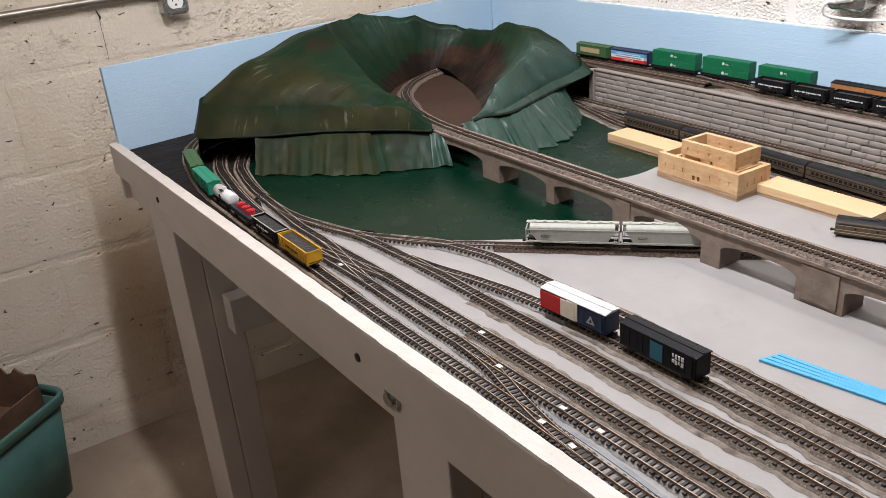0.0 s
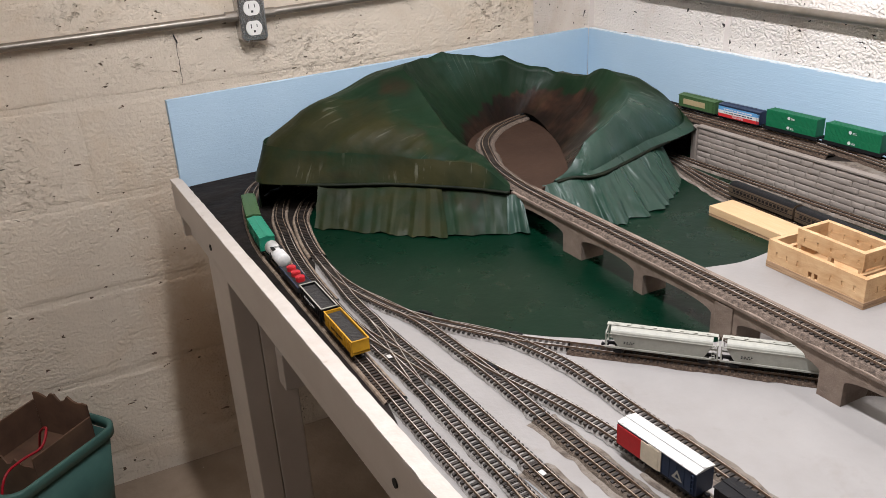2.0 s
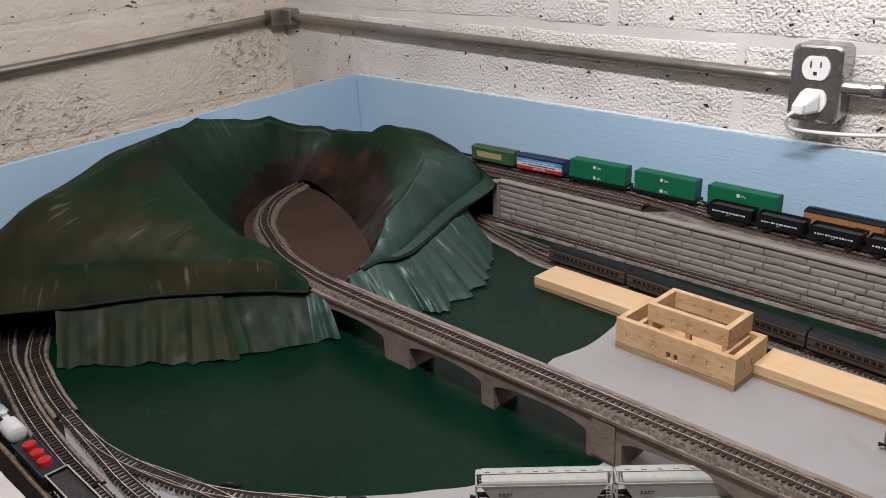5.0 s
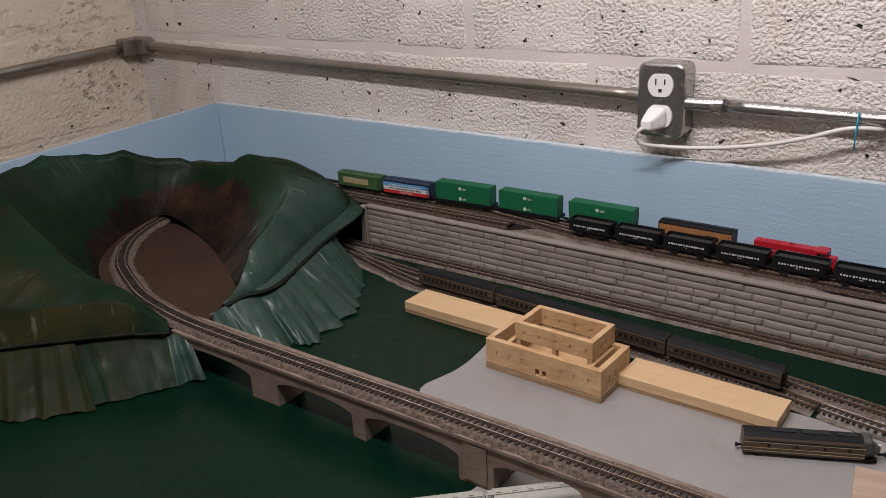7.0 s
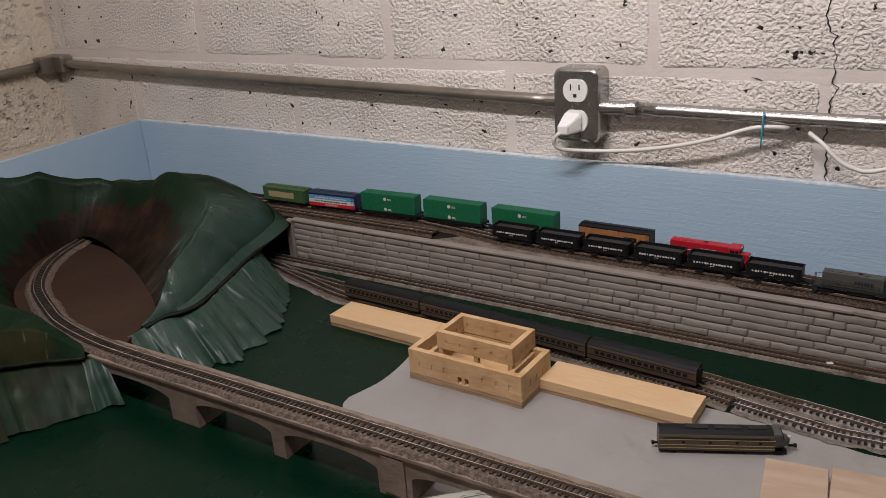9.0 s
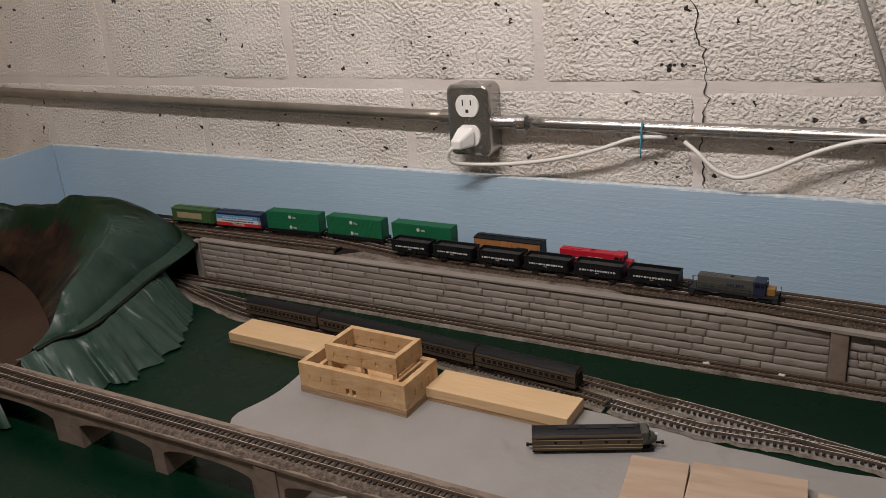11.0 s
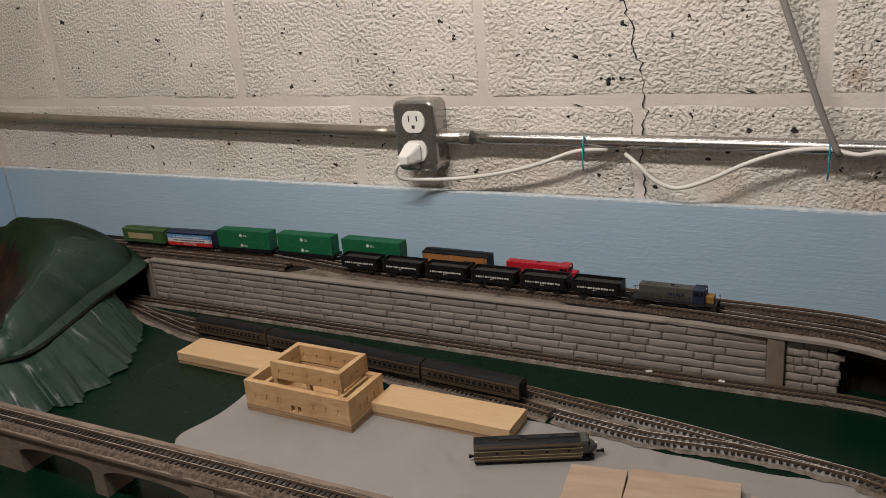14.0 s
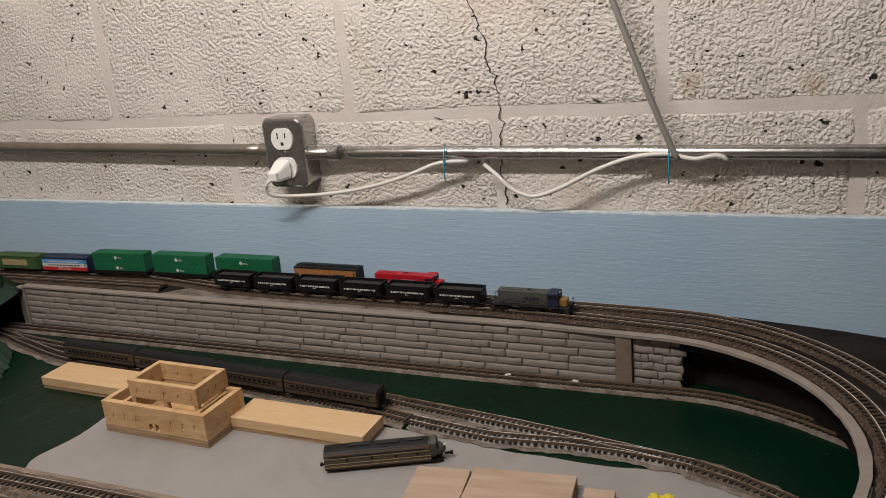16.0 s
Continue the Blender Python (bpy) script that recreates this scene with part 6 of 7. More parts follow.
# black hoppers and the grey engine on the second track
d1 = open_hopper("small black coal hopper with white lettering bars", 0.058, BLACK, COAL, height=0.0208, heap=0.0016, letters=(-0.022, 0.022, WHITE, 14))
tagged(d1, group="row of black hoppers")
hop_xs = [0.9925, 1.0570, 1.1215, 1.1860, 1.2505, 1.3150]
for i, x in enumerate(hop_xs):
    m_ = at_track(x, -0.1115 - 0.0022 * min(1, max(0, (x - 0.95) / 0.25)), RD, -0.3)
    if i:
        copy_thing(d1, m_)
    else:
        d1.matrix_world = m_
grey_engine = diesel("dark grey diesel locomotive with blue cab and ochre nose", LOCOGREY, LOCOBLUE, OCHRE, DARK, BLACK, 0.094, LOCOBLUE, "switcher_locomotive")
grey_engine.matrix_world = at_track(1.402, -0.1155, RD, -0.8)

# passenger cars behind the platform
coach_a = coach("brown-green streamlined passenger car parked at the platform")
coach_a.matrix_world = at_track(0.868, -0.2405, RT, -1.8)
for x, y, a in ((0.993, -0.247, -3.2), (1.098, -0.2545, -3.6), (1.2205, -0.2622, -4.0)):
    copy_thing(coach_a, at_track(x, y, RT, a))

# grey covered hoppers under the viaduct
hop = covered_hopper("pale grey covered hopper car parked under the viaduct", 0.107, PALEGREY)
hop.matrix_world = at_track(1.1025, -0.6280, RT, 43.2)
copy_thing(hop, at_track(1.1835, -0.5525, RT, 43.0))

# parked boxcars in the yard
tri_car = box_car("boxcar in red, cream and navy panels with white roof", 0.084, NAVY, WHITE, [("red_panel", -0.0422, -0.0150, 0.0056, 0.0240, CARRED, "red side panel"), ("cream_panel", -0.0148, 0.0040, 0.0056, 0.0240, CREAM, "cream side panel")], door=CREAM, ends=NAVY, height=0.0262)
bm = bmesh.new()
for s in (-1, 1):
    y = s * 0.0108
    q = [bm.verts.new(p) for p in ((0.019, y, 0.0105), (0.030, y, 0.0105), (0.0245, y, 0.0195), (0.0222, y, 0.0122), (0.0268, y, 0.0122), (0.0245, y, 0.0162))]
    bm.faces.new((q[0], q[1], q[4], q[3]))
    bm.faces.new((q[1], q[2], q[5], q[4]))
    bm.faces.new((q[2], q[0], q[3], q[5]))
part("emblem", bm, PALEGREY, tri_car, "plain pale triangle emblem")
tri_car.matrix_world = at_track(1.2410, -0.7447, RT, 5.0)
dark_car = box_car("black boxcar with teal door and white lettering", 0.086, BLACK, BLACK, [("teal_door", -0.0065, 0.0075, 0.0060, 0.0236, TEALDOOR, "teal blue sliding door")], height=0.0262)
for s in (-1, 1):
    for k in range(2):
        part("lettering", bars(0.018, 0.031, s * 0.0103, 0.0115 + 0.0055 * k, 0.0042, 4, 20 + k), WHITE, dark_car)
dark_car.matrix_world = at_track(1.3435, -0.7381, RT, 2.0)

# engine standing loose on the grey board
stray = cab_unit("dull brown-green streamlined locomotive standing loose on the board")
stray.matrix_world = pose(1.328, -0.3520, T + 0.0004, 0, 0, 24.5)

# ---- wooden station ----
station = thing("wooden_station", pose(0.9975, -0.3715, T, 0, 0, -1.0), "unpainted wooden model station, roofless, two tiers", "model building")


def pierced_wall(name, L, H, t, recesses, parent, m, openings=()):
    """A wall along x with shallow window recesses in its outer face and openings right through, each (x0, x1, z0, z1)."""

    def cells(holes, ya, yb):
        xs = sorted({0.0, L, *[v for o in holes for v in o[:2]]})
        zs = sorted({0.0, H, *[v for o in holes for v in o[2:]]})
        return [(xa, xb, ya, yb, za, zb) for xa, xb in zip(xs, xs[1:]) for za, zb in zip(zs, zs[1:])
                if not any(o[0] <= xa and xb <= o[1] and o[2] <= za and zb <= o[3] for o in holes)]

    bm = boxes(*cells([*recesses, *openings], 0.0, 0.0008), *cells(openings, 0.0008, t))
    bmesh.ops.remove_doubles(bm, verts=bm.verts[:], dist=1e-5)
    ob = part(name, bm, WOOD_STAINED, parent)
    ob.matrix_local = m
    return ob


LW, LD, LH, th = 0.138, 0.064, 0.0275, 0.0065
part("plinth", boxes((-0.0006, LW + 0.0006, -0.0006, LD + 0.0006, 0.0, 0.0085), bevel=0.0004), PLY, station, "darker plywood plinth")
wins = [(0.013 + i * 0.0157, 0.0162 + i * 0.0157, 0.0085, 0.0150) for i in range(8) if i not in (3, 4)]
doors_ = [(0.0620, 0.0668, 0.001, 0.0085), (0.0705, 0.0753, 0.001, 0.0085)]
pierced_wall("front_wall", LW, LH, th, wins, station, pose(0, 0, 0.0085), doors_)
pierced_wall("back_wall", LW, LH, th, wins, station, pose(0, LD - th, 0.0085))
side_w = [(0.010, 0.0136, 0.007, 0.0155), (0.0235, 0.0271, 0.007, 0.0155), (0.037, 0.0406, 0.007, 0.0155)]
pierced_wall("end_wall", LD - 2 * th - 0.0002, LH, th, side_w, station, pose(LW, th + 0.0001, 0.0085, 0, 0, 90))
pierced_wall("end_wall", LD - 2 * th - 0.0002, LH, th, side_w, station, pose(th, th + 0.0001, 0.0085, 0, 0, 90))
part("floor_board", boxes((th, LW - th, th, LD - th, 0.0085, 0.0125)), WOOD_STAINED, station)
part("partition", boxes((0.1185, 0.1235, th, LD - th - 0.0001, 0.0126, 0.0330)), WOOD_STAINED, station)
part("partition", boxes((0.020, 0.025, th, LD - th - 0.0001, 0.0126, 0.0330)), WOOD_STAINED, station)
part("cross_beam", boxes((0.0255, 0.1180, 0.0195, 0.0225, 0.0200, 0.0240)), WOOD_STAINED, station)
UX, UY, UW, UD, UH, u0 = 0.0290, 0.0140, 0.0920, 0.0495, 0.0195, 0.0375
up_w = [(0.010 + i * 0.0185, 0.0130 + i * 0.0185, 0.0055, 0.0105) for i in range(5)]
pierced_wall("tower_front", UW, UH, 0.006, up_w, station, pose(UX, UY, u0))
pierced_wall("tower_back", UW, UH, 0.006, up_w, station, pose(UX, UY + UD - 0.006, u0))
up_s = [(0.010, 0.0130, 0.0055, 0.0105), (0.0215, 0.0245, 0.0055, 0.0105)]
pierced_wall("tower_end", UD - 0.0122, UH, 0.006, up_s, station, pose(UX + UW, UY + 0.0061, u0, 0, 0, 90))
pierced_wall("tower_end", UD - 0.0122, UH, 0.006, up_s, station, pose(UX + 0.006, UY + 0.0061, u0, 0, 0, 90))
for x in (0.001, 0.045, UW - 0.006):
    part("tower_post", boxes((UX + x, UX + x + 0.005, UY + 0.0005, UY + 0.0055, 0.0126, u0)), WOOD_STAINED, station)

for nm, x0, x1, y0, y1 in (("west", 0.832, 0.9970, -0.3085, -0.2650), ("east", 1.1362, 1.2955, -0.3360, -0.2930)):
    pf = thing("wooden_platform", pose(x0, y0, T, 0, 0, -1.2 if nm == "west" else -0.6), "raw pine platform board beside the wooden station", "platform", "station platforms")
    L_, W2 = x1 - x0, y1 - y0
    part("board", boxes((0, L_, 0, W2, 0.0042, 0.0150), bevel=0.0005), WOOD, pf)
    part("plywood_base", boxes((0.0004, L_ - 0.0004, 0.0004, W2 - 0.0004, 0.0, 0.0042)), PLY, pf)

blk = thing("pine_block", pose(1.379, -0.448, T, 0, 0, 8), "pale pinkish wood offcut lying on the grey board", "wood block", "loose pine offcuts")
part("board", boxes((0.0, 0.050, 0.0, 0.084, 0.0, 0.0115), bevel=0.0006), WOOD_PALE, blk)
blk2 = thing("pine_block", pose(1.4292, -0.4522, T, 0, 0, 6), "pale pinkish wood offcut lying on the grey board", "wood block", "loose pine offcuts")
part("board", boxes((0.0, 0.092, 0.0, 0.098, 0.0, 0.0125), bevel=0.0006), WOOD_PALE, blk2)
blk3 = thing("pine_block", pose(1.524, -0.420, T, 0, 0, 4), "small pale pinkish wood offcut lying on the grey board", "wood block", "loose pine offcuts")
part("board", boxes((0.0, 0.026, 0.0, 0.066, 0.0, 0.0085), bevel=0.0006), WOOD_PALE, blk3)
clip = thing("yellow_clip", pose(1.583, -0.352, T, 0, 0, 20), "small lemon yellow plastic clip on the board", "clip")
part("body", boxes((-0.011, 0.011, -0.007, 0.007, 0.0, 0.0065), bevel=0.0016), LEMON, clip)
part("grip", boxes((-0.009, -0.003, -0.005, 0.005, 0.0064, 0.0105), (0.003, 0.008, -0.005, 0.005, 0.0064, 0.0090), bevel=0.0010), LEMON, clip)

for i in range(4):
    strip = thing("blue_strip", pose(1.3905 + 0.002 * i, -0.6665 + 0.0062 * i, T + 0.0002, 0, 0, 11.5 - 0.8 * i), "bright blue flat plastic strip on the grey board", "plastic strip", "bundle of blue strips")
    part("strip", boxes((0.0, 0.21, 0.0, 0.0045, 0.0, 0.0024), bevel=0.0004), BRIGHTBLUE, strip)

# ---- fittings on the walls ----


def tube(points, r, mat, name, parent=None, label="", step=0.006, seg=8):
    line = glide(points, step)
    verts, faces = [], []
    for i, p in enumerate(line):
        d = (line[min(i + 1, len(line) - 1)] - line[max(i - 1, 0)]).normalized()
        a = d.cross(Vector((0.13, 0.2, 0.97))).normalized()
        b = d.cross(a)
        verts += [p + (a * math.cos(2 * math.pi * k / seg) + b * math.sin(2 * math.pi * k / seg)) * r for k in range(seg)]
    for i in range(len(line) - 1):
        for k in range(seg):
            faces.append((i * seg + k, i * seg + (k + 1) % seg, (i + 1) * seg + (k + 1) % seg, (i + 1) * seg + k))
    faces += [tuple(range(seg))[::-1], tuple((len(line) - 1) * seg + k for k in range(seg))]
    return part(name, mesh_from(name, verts, faces, mat, True), None, parent, label)


def rounded_prism(a, b, r, y0, y1, e=0.0016, n=6):
    """A box of half width a and half height b with round corners, its front (at y0) softly edged, facing -y."""
    bm = bmesh.new()
    loops = []
    for y, k in ((y1, 0.0), (y0 + e, 0.0), (y0 + e * 0.3, e * 0.35), (y0, e)):
        ring = []
        for cx, cz, s in ((a - r, b - r, 0), (-a + r, b - r, 90), (-a + r, -b + r, 180), (a - r, -b + r, 270)):
            for i in range(n + 1):
                t = radians(s + 90 * i / n)
                ring.append(bm.verts.new((cx + (r - k) * math.cos(t), y, cz + (r - k) * math.sin(t))))
        loops.append(ring)
    q = len(loops[0])
    for f, g in zip(loops, loops[1:]):
        for i in range(q):
            bm.faces.new((f[i], f[(i + 1) % q], g[(i + 1) % q], g[i]))
    bm.faces.new(loops[0][::-1])
    bm.faces.new(loops[-1])
    return bm


def outlet_box(m, label, depth=0.032, hw=0.0310):
    """A rounded steel box with a duplex receptacle; built facing -y with its back on the wall at y = 0."""
    ob = thing("outlet_box", m, label, "electrical outlet")
    part("box", rounded_prism(hw, 0.0468, 0.0105, -depth + 0.004, 0.0), STEEL, ob)
    part("cover_plate", rounded_prism(hw + 0.0006, 0.0474, 0.0110, -depth - 0.0016, -depth + 0.0045, 0.0042), STEEL, ob)
    for s in (-1, 1):
        bm = bmesh.new()
        bmesh.ops.create_cone(bm, cap_ends=True, segments=26, radius1=0.0170, radius2=0.0165, depth=0.003, matrix=pose(0, -depth - 0.0024, s * 0.0195, 90, 0, 0))
        for v in bm.verts:
            v.co.z = s * 0.0195 + max(-0.0140, min(0.0140, v.co.z - s * 0.0195))
        r_ = part("receptacle", bm, PLASTICW, ob, "white receptacle face")
        part("slot", boxes((-0.0068, -0.0050, -depth - 0.0042, -depth - 0.0030, s * 0.0195 + 0.000, s * 0.0195 + 0.0085), (0.0050, 0.0068, -depth - 0.0042, -depth - 0.0030, s * 0.0195 + 0.001, s * 0.0195 + 0.0080), (-0.0022, 0.0022, -depth - 0.0042, -depth - 0.0030, s * 0.0195 - 0.0085, s * 0.0195 - 0.0042)), PIT, r_)
    part("screw", rod((0, -depth - 0.0030, 0), (0, -depth - 0.0010, 0), 0.0030, 12), STEEL, ob)
    part("knockout", boxes((hw, hw + 0.0010, -depth * 0.75, -depth * 0.35, -0.008, 0.008)), STEEL, ob)
    return ob


cond_n = thing("conduit", Matrix.Identity(4), "galvanised steel conduit along the block wall", "conduit", "wall conduits")
tube([(-0.055, -0.016, 1.0345), (0.3, -0.016, 1.0265), (0.7, -0.016, 1.0185), (1.024, -0.017, 1.0128)], 0.0078, STEEL_DULL, "pipe", cond_n, step=0.03, seg=14)
tube([(1.118, -0.018, 1.0085), (1.5, -0.018, 1.006), (2.4, -0.018, 0.999)], 0.0082, STEEL, "pipe", cond_n, step=0.03, seg=14)
tube([(1.060, -0.024, 1.0095), (1.085, -0.023, 1.0090), (1.102, -0.019, 1.0085), (1.120, -0.018, 1.0085)], 0.0088, STEEL, "offset_connector", cond_n, seg=14)
part("coupling", rod((1.106, -0.0185, 1.0085), (1.120, -0.018, 1.0085), 0.0104, 16), STEEL, cond_n)
part("coupling", rod((0.996, -0.017, 1.0132), (1.022, -0.017, 1.0128), 0.0094, 16), STEEL_DULL, cond_n)
part("elbow", boxes((XL + 0.003, -0.045, -0.028, -0.002, 1.018, 1.050), (XL + 0.003, XL + 0.030, -0.055, -0.026, 1.018, 1.050), bevel=0.003), STEEL_DULL, cond_n, "cast pull elbow in the corner")
cond_w = thing("conduit", Matrix.Identity(4), "galvanised steel conduit along the smooth wall", "conduit", "wall conduits")
tube([(XL + 0.016, -0.050, 1.0345), (XL + 0.016, -0.40, 1.0210), (XL + 0.016, -0.668, 1.0115)], 0.0080, STEEL_DULL, "pipe", cond_w, step=0.03, seg=14)
tube([(XL + 0.016, -0.720, 1.0105), (XL + 0.016, -1.4, 0.998), (XL + 0.016, -3.0, 0.98)], 0.0080, STEEL_DULL, "pipe", cond_w, step=0.03, seg=14)
for y in (-0.655, -0.733):
    part("coupling", rod((XL + 0.016, y - 0.012, 1.0115), (XL + 0.016, y + 0.012, 1.0115), 0.0102, 16), STEEL_DULL, cond_w)

box_n = outlet_box(pose(1.044, 0, 1.0115), "grey steel outlet box with a white plug")
box_w = outlet_box(pose(XL, -0.694, 1.0065, 0, 0, 90), "grey steel outlet box with two free sockets", 0.034, 0.0275)

plug = thing("power_plug", Matrix.Identity(4), "white plug and thin white cord hanging along the conduit", "power cord")
bm = boxes((1.030, 1.054, -0.060, -0.0355, 0.978, 1.004), bevel=0.005)
for v in bm.verts:
    if v.co.y < -0.047:
        v.co.x += (1.038 - v.co.x) * 0.35 - 0.004
        v.co.z += (0.984 - v.co.z) * 0.45 - 0.003
part("plug_body", bm, PLASTICW, plug)
tube([(1.035, -0.057, 0.983), (1.025, -0.060, 0.973), (1.030, -0.056, 0.960), (1.056, -0.034, 0.9535), (1.096, -0.026, 0.9545), (1.138, -0.025, 0.960), (1.18, -0.027, 0.969), (1.22, -0.030, 0.981), (1.255, -0.030, 0.994), (1.274, -0.029, 0.998), (1.30, -0.020, 0.997)], 0.0026, CABLEW, "cord", plug)
tube([(1.322, -0.022, 0.993), (1.340, -0.030, 0.982), (1.356, -0.032, 0.967), (1.372, -0.032, 0.959), (1.389, -0.032, 0.957), (1.42, -0.032, 0.968), (1.462, -0.032, 0.989), (1.503, -0.031, 1.003), (1.54, -0.030, 1.0065), (1.556, -0.030, 1.003), (1.572, -0.032, 1.001), (1.590, -0.030, 1.0045), (1.600, -0.029, 1.002), (1.604, -0.029, 0.998)], 0.0026, CABLEW, "cord", plug)
grey_cable = thing("grey_cable", Matrix.Identity(4), "grey flat cable coming down the block wall to the conduit", "cable")
tube([(1.40, -0.02, 1.42), (1.462, -0.024, 1.235), (1.489, -0.030, 1.163), (1.511, -0.032, 1.103), (1.532, -0.032, 1.047), (1.550, -0.031, 1.004), (1.556, -0.031, 0.999)], 0.0036, CABLEG, "sheath", grey_cable)
for x in (1.2735, 1.5425):
    tie = thing("cable_tie", Matrix.Identity(4), "blue plastic cable tie round the conduit", "cable tie", "blue cable ties")
    tube([(x, -0.0270, 1.0150), (x, -0.0320, 1.0075), (x + 0.0006, -0.0340, 0.9990), (x, -0.0270, 0.9935), (x - 0.0008, -0.0200, 0.9960)], 0.0011, TIEBLUE, "strap", tie)
    tube([(x, -0.033, 1.000), (x + 0.0005, -0.036, 0.985), (x - 0.0002, -0.033, 0.974)], 0.0009, TIEBLUE, "tail", tie)


def crack(points, width, m=Matrix.Identity(4)):
    """A thin dark fissure as a sunk sliver standing just in front of the paint."""
    verts, faces = [], []
    for i, (x, z) in enumerate(points):
        w = width * (0.35 + random.random()) * (0.3 if i in (0, len(points) - 1) else 1)
        verts += [(x - w, -0.0012, z), (x + w, -0.0012, z)]
    for i in range(len(points) - 1):
        faces.append((2 * i, 2 * i + 1, 2 * i + 3, 2 * i + 2))
    return mesh_from("crack", verts, faces, PIT)


r2 = random.Random(11)
pts_, dx = [], 0.0
for i in range(84):
    z = 1.29 - i * 0.0043
    dx = 0.86 * dx + r2.uniform(-0.0026, 0.0026) + (r2.uniform(-0.008, 0.008) if i % 13 == 6 else 0)
    pts_.append((1.300 + 0.040 * min(1, i / 58) + dx, z))
part("crack", crack(pts_, 0.0008), None, wall_north, "dark jagged crack running down the wall")
part("crack", crack([(1.335 + 0.010 * i, 1.052 - 0.0006 * i + r2.uniform(-0.001, 0.001)) for i in range(22)], 0.0005), None, wall_north)
part("crack", crack([(1.250 + 0.006 * i, 1.049 - 0.0016 * i + r2.uniform(-0.0005, 0.0005)) for i in range(4)], 0.0020), None, wall_north)
west_crack = part("crack", crack([(-0.8465 + r2.uniform(-0.0008, 0.0008), 0.978 - 0.008 * i) for i in range(13)], 0.0005), None, wall_west, "fine dark crack down a block joint")
west_crack.matrix_local = pose(XL, 0, 0, 0, 0, 90)
west_hole = part("chipped_hole", crack([(-0.8495, 0.990), (-0.8485, 0.985), (-0.8470, 0.980), (-0.8450, 0.975), (-0.8440, 0.970)], 0.0022), None, wall_west, "small dark chipped hole")
west_hole.matrix_local = pose(XL, 0, 0, 0, 0, 90)

# ---- bin in the corner ----
bin_ = thing("waste_bin", pose(0.035, -1.285, 0, 0, 0, 38), "dull green plastic bin holding torn brown cardboard", "bin")


def rounded_rect(a, b, r, z, n=6):
    out = []
    for cx, cy, s in ((a - r, b - r, 0), (-a + r, b - r, 90), (-a + r, -b + r, 180), (a - r, -b + r, 270)):
        out += [(cx + r * math.cos(radians(s + 90 * i / n)), cy + r * math.sin(radians(s + 90 * i / n)), z) for i in range(n + 1)]
    return out


def lathe_rings(rings, name, caps):
    k = len(rings[0])
    fs = [(i * k + j, i * k + (j + 1) % k, (i + 1) * k + (j + 1) % k, (i + 1) * k + j) for i in range(len(rings) - 1) for j in range(k)]
    if caps:
        fs += [tuple(range(k))[::-1], tuple((len(rings) - 1) * k + j for j in range(k))]
    else:
        fs += [((len(rings) - 1) * k + j, (len(rings) - 1) * k + (j + 1) % k, (j + 1) % k, j) for j in range(k)]
    return mesh_from(name, [p for r in rings for p in r], fs, BINGREEN, True)


part("shell", lathe_rings([rounded_rect(0.080, 0.105, 0.03, 0.0), rounded_rect(0.099, 0.126, 0.032, 0.2225), rounded_rect(0.097, 0.124, 0.032, 0.2225), rounded_rect(0.080, 0.105, 0.03, 0.01)], "shell", True), None, bin_)
part("rim", lathe_rings([rounded_rect(0.100, 0.127, 0.033, 0.2228), rounded_rect(0.1065, 0.1335, 0.036, 0.2240), rounded_rect(0.1075, 0.1345, 0.036, 0.2440), rounded_rect(0.1050, 0.1320, 0.035, 0.2480), rounded_rect(0.1000, 0.1270, 0.034, 0.2470), rounded_rect(0.0970, 0.1240, 0.032, 0.2400)], "rim", False), None, bin_, "rolled green rim")
card = thing("cardboard_box", pose(0.015, -1.285, 0.05, 0, 0, 40), "torn brown cardboard standing in the green bin", "cardboard")
bm = bmesh.new()
top_ = [(-0.075 + 0.0125 * i, 0.243 + 0.016 * noise.noise(Vector((i * 0.55, 2, 5)))) for i in range(13)]
for y, lift in ((0.088, 0.0), (-0.060, -0.05)):
    lo = [bm.verts.new((x, y, 0.0)) for x, z in top_]
    hi = [bm.verts.new((x, y, z + lift)) for x, z in top_]
    lo2 = [bm.verts.new((x, y + 0.004, 0.0)) for x, z in top_]
    hi2 = [bm.verts.new((x, y + 0.004, z + lift)) for x, z in top_]
    for i in range(12):
        bm.faces.new((lo[i], lo[i + 1], hi[i + 1], hi[i]))
        bm.faces.new((lo2[i + 1], lo2[i], hi2[i], hi2[i + 1]))
        bm.faces.new((hi[i], hi[i + 1], hi2[i + 1], hi2[i]))
part("panel", bm, CARDBOARD, card)
part("side", boxes((-0.079, -0.0752, -0.060, 0.088, 0.0, 0.225), (0.0752, 0.079, -0.060, 0.088, 0.0, 0.215)), CARDBOARD, card)
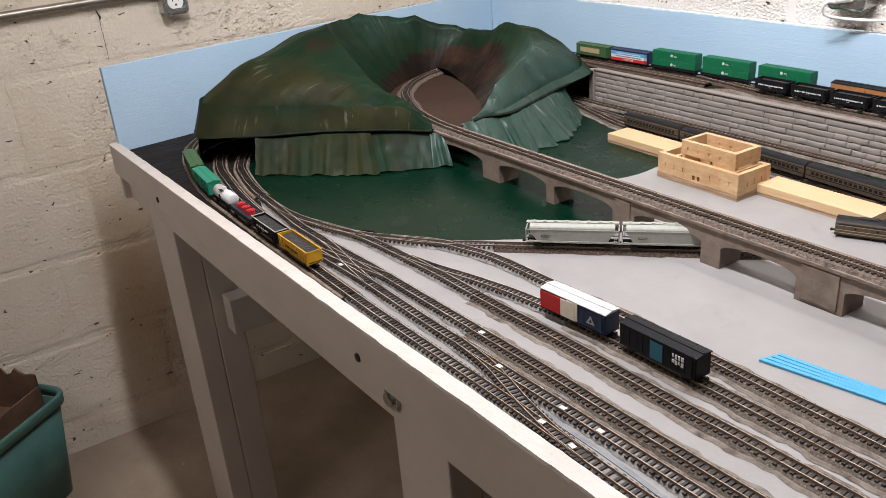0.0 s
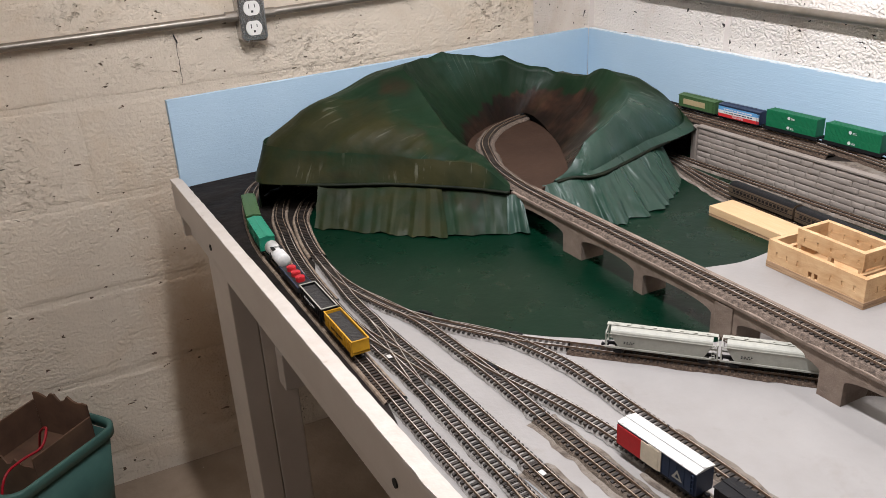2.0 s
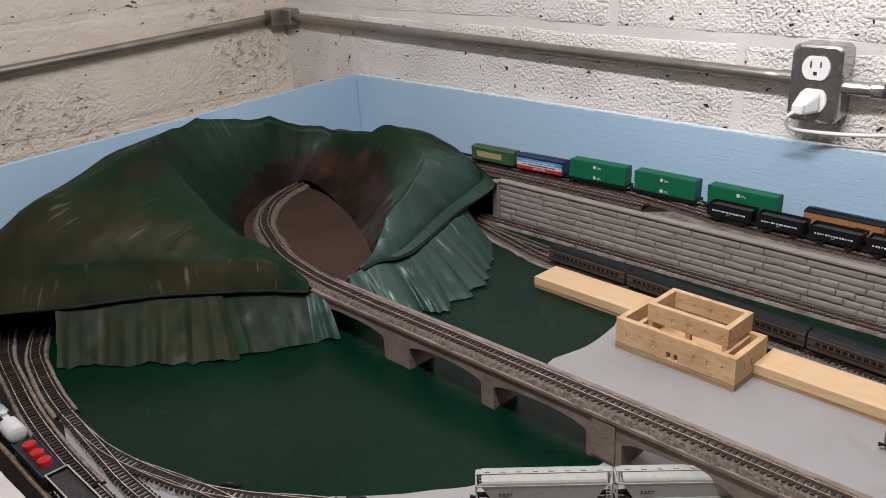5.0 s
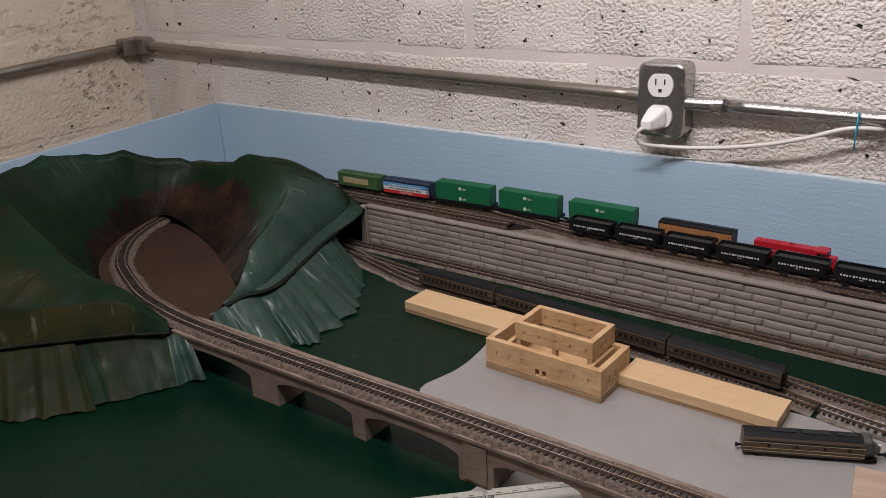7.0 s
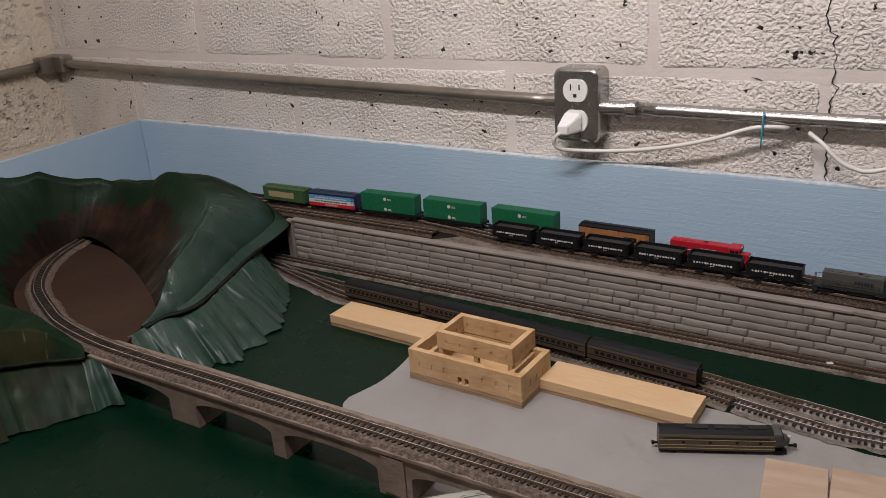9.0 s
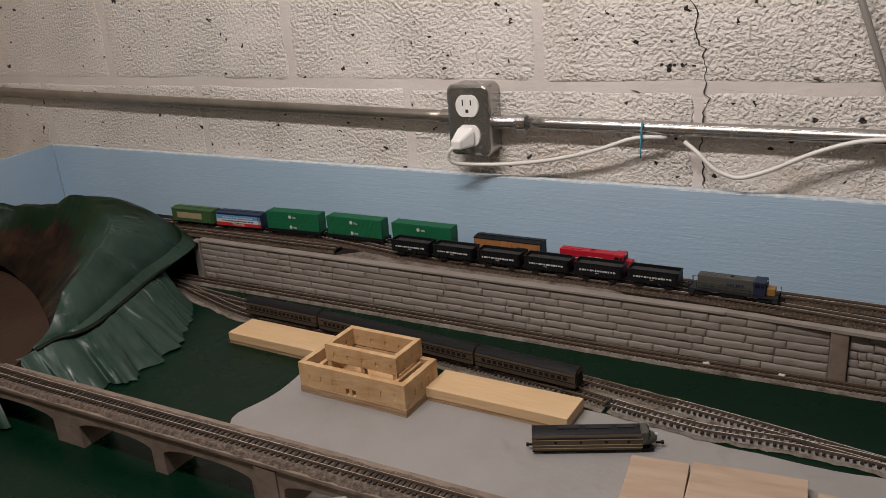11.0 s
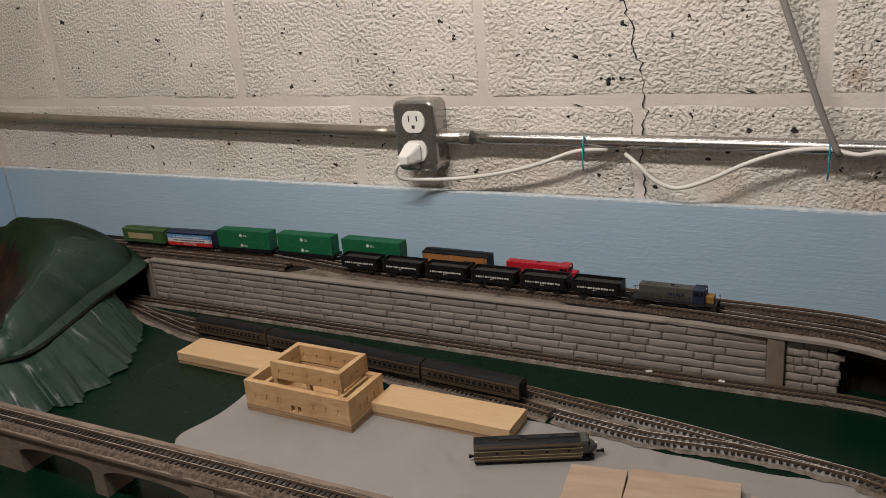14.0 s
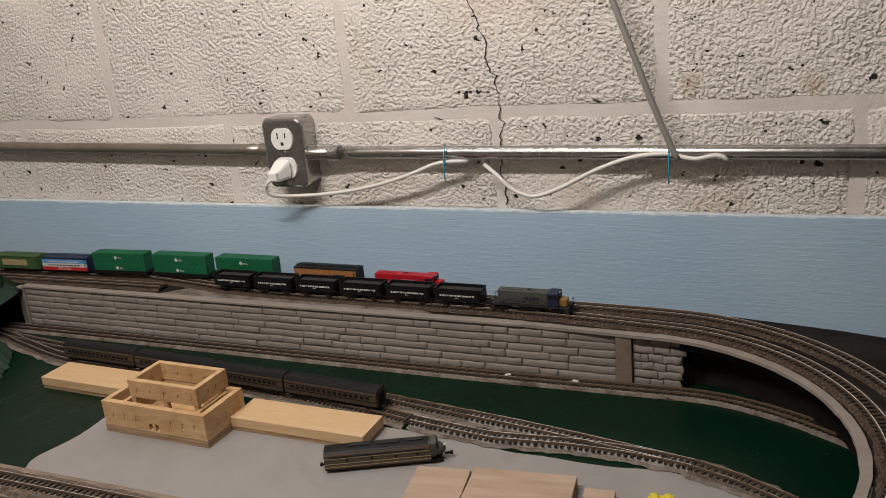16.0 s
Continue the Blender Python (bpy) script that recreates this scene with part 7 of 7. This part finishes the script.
part("inner_fill", boxes((-0.074, 0.074, -0.055, 0.086, 0.03, 0.150)), CARDBOARD, card)

# red cord hanging out of the bin
red_cord = thing("red_cord", Matrix.Identity(4), "thin red cord hanging over the rim of the bin", "cord")
tube([(-0.02, -1.275, 0.200), (0.018, -1.262, 0.262), (0.062, -1.247, 0.292), (0.088, -1.262, 0.270), (0.094, -1.300, 0.258), (0.120, -1.330, 0.252), (0.140, -1.345, 0.215), (0.142, -1.350, 0.140), (0.141, -1.349, 0.060)], 0.0026, RED, "cord", red_cord)

# ---- paper tags and glue marks in the yard ----
for x, y, a in ((1.343, -0.8785, 4), (1.382, -0.8805, -6), (1.382, -0.851, 2), (1.340, -0.853, 8), (1.255, -0.8543, 3), (1.196, -0.8305, 5), (0.960, -0.8625, 3), (1.386, -0.1655, 30), (1.462, -0.1640, -12)):
    tag = thing("paper_tag", pose(x, y, T + 0.0074, 0, 0, a), "tiny white paper tag lying on the track", "tag", "turnout tags")
    part("paper", boxes((-0.0032, 0.0032, -0.0022, 0.0022, 0.0, 0.0006)), WHITE, tag)
GLUE = material("bluish_grey_glue", (0.19, 0.20, 0.205), 0.4)
nn = Nodes(GLUE)
nn.colour(nn.ramp(nn.noise(60.0, 4, 0.6), [(0.35, (0.14, 0.145, 0.15)), (0.65, (0.215, 0.225, 0.23))])).bump(nn.noise(200.0, 3), 0.0006)
for name, pts in (("a", [(1.17, -0.8445), (1.25, -0.8395), (1.30, -0.838), (1.36, -0.834), (1.30, -0.835), (1.24, -0.838), (1.18, -0.842)]), ("b", [(1.27, -0.866), (1.33, -0.8665), (1.40, -0.865), (1.46, -0.866), (1.47, -0.862), (1.40, -0.861), (1.33, -0.862), (1.28, -0.864)]), ("c", [(0.93, -0.857), (0.98, -0.852), (1.03, -0.848), (1.03, -0.846), (0.98, -0.849), (0.93, -0.8545)])):
    tagged(polygon_slab("glue_patch", wavy(pts, 0.001), T + 0.0001, T + 0.0009, GLUE), "bluish grey dried glue between the yard tracks", "glue", kind="structure")

lay_stones()
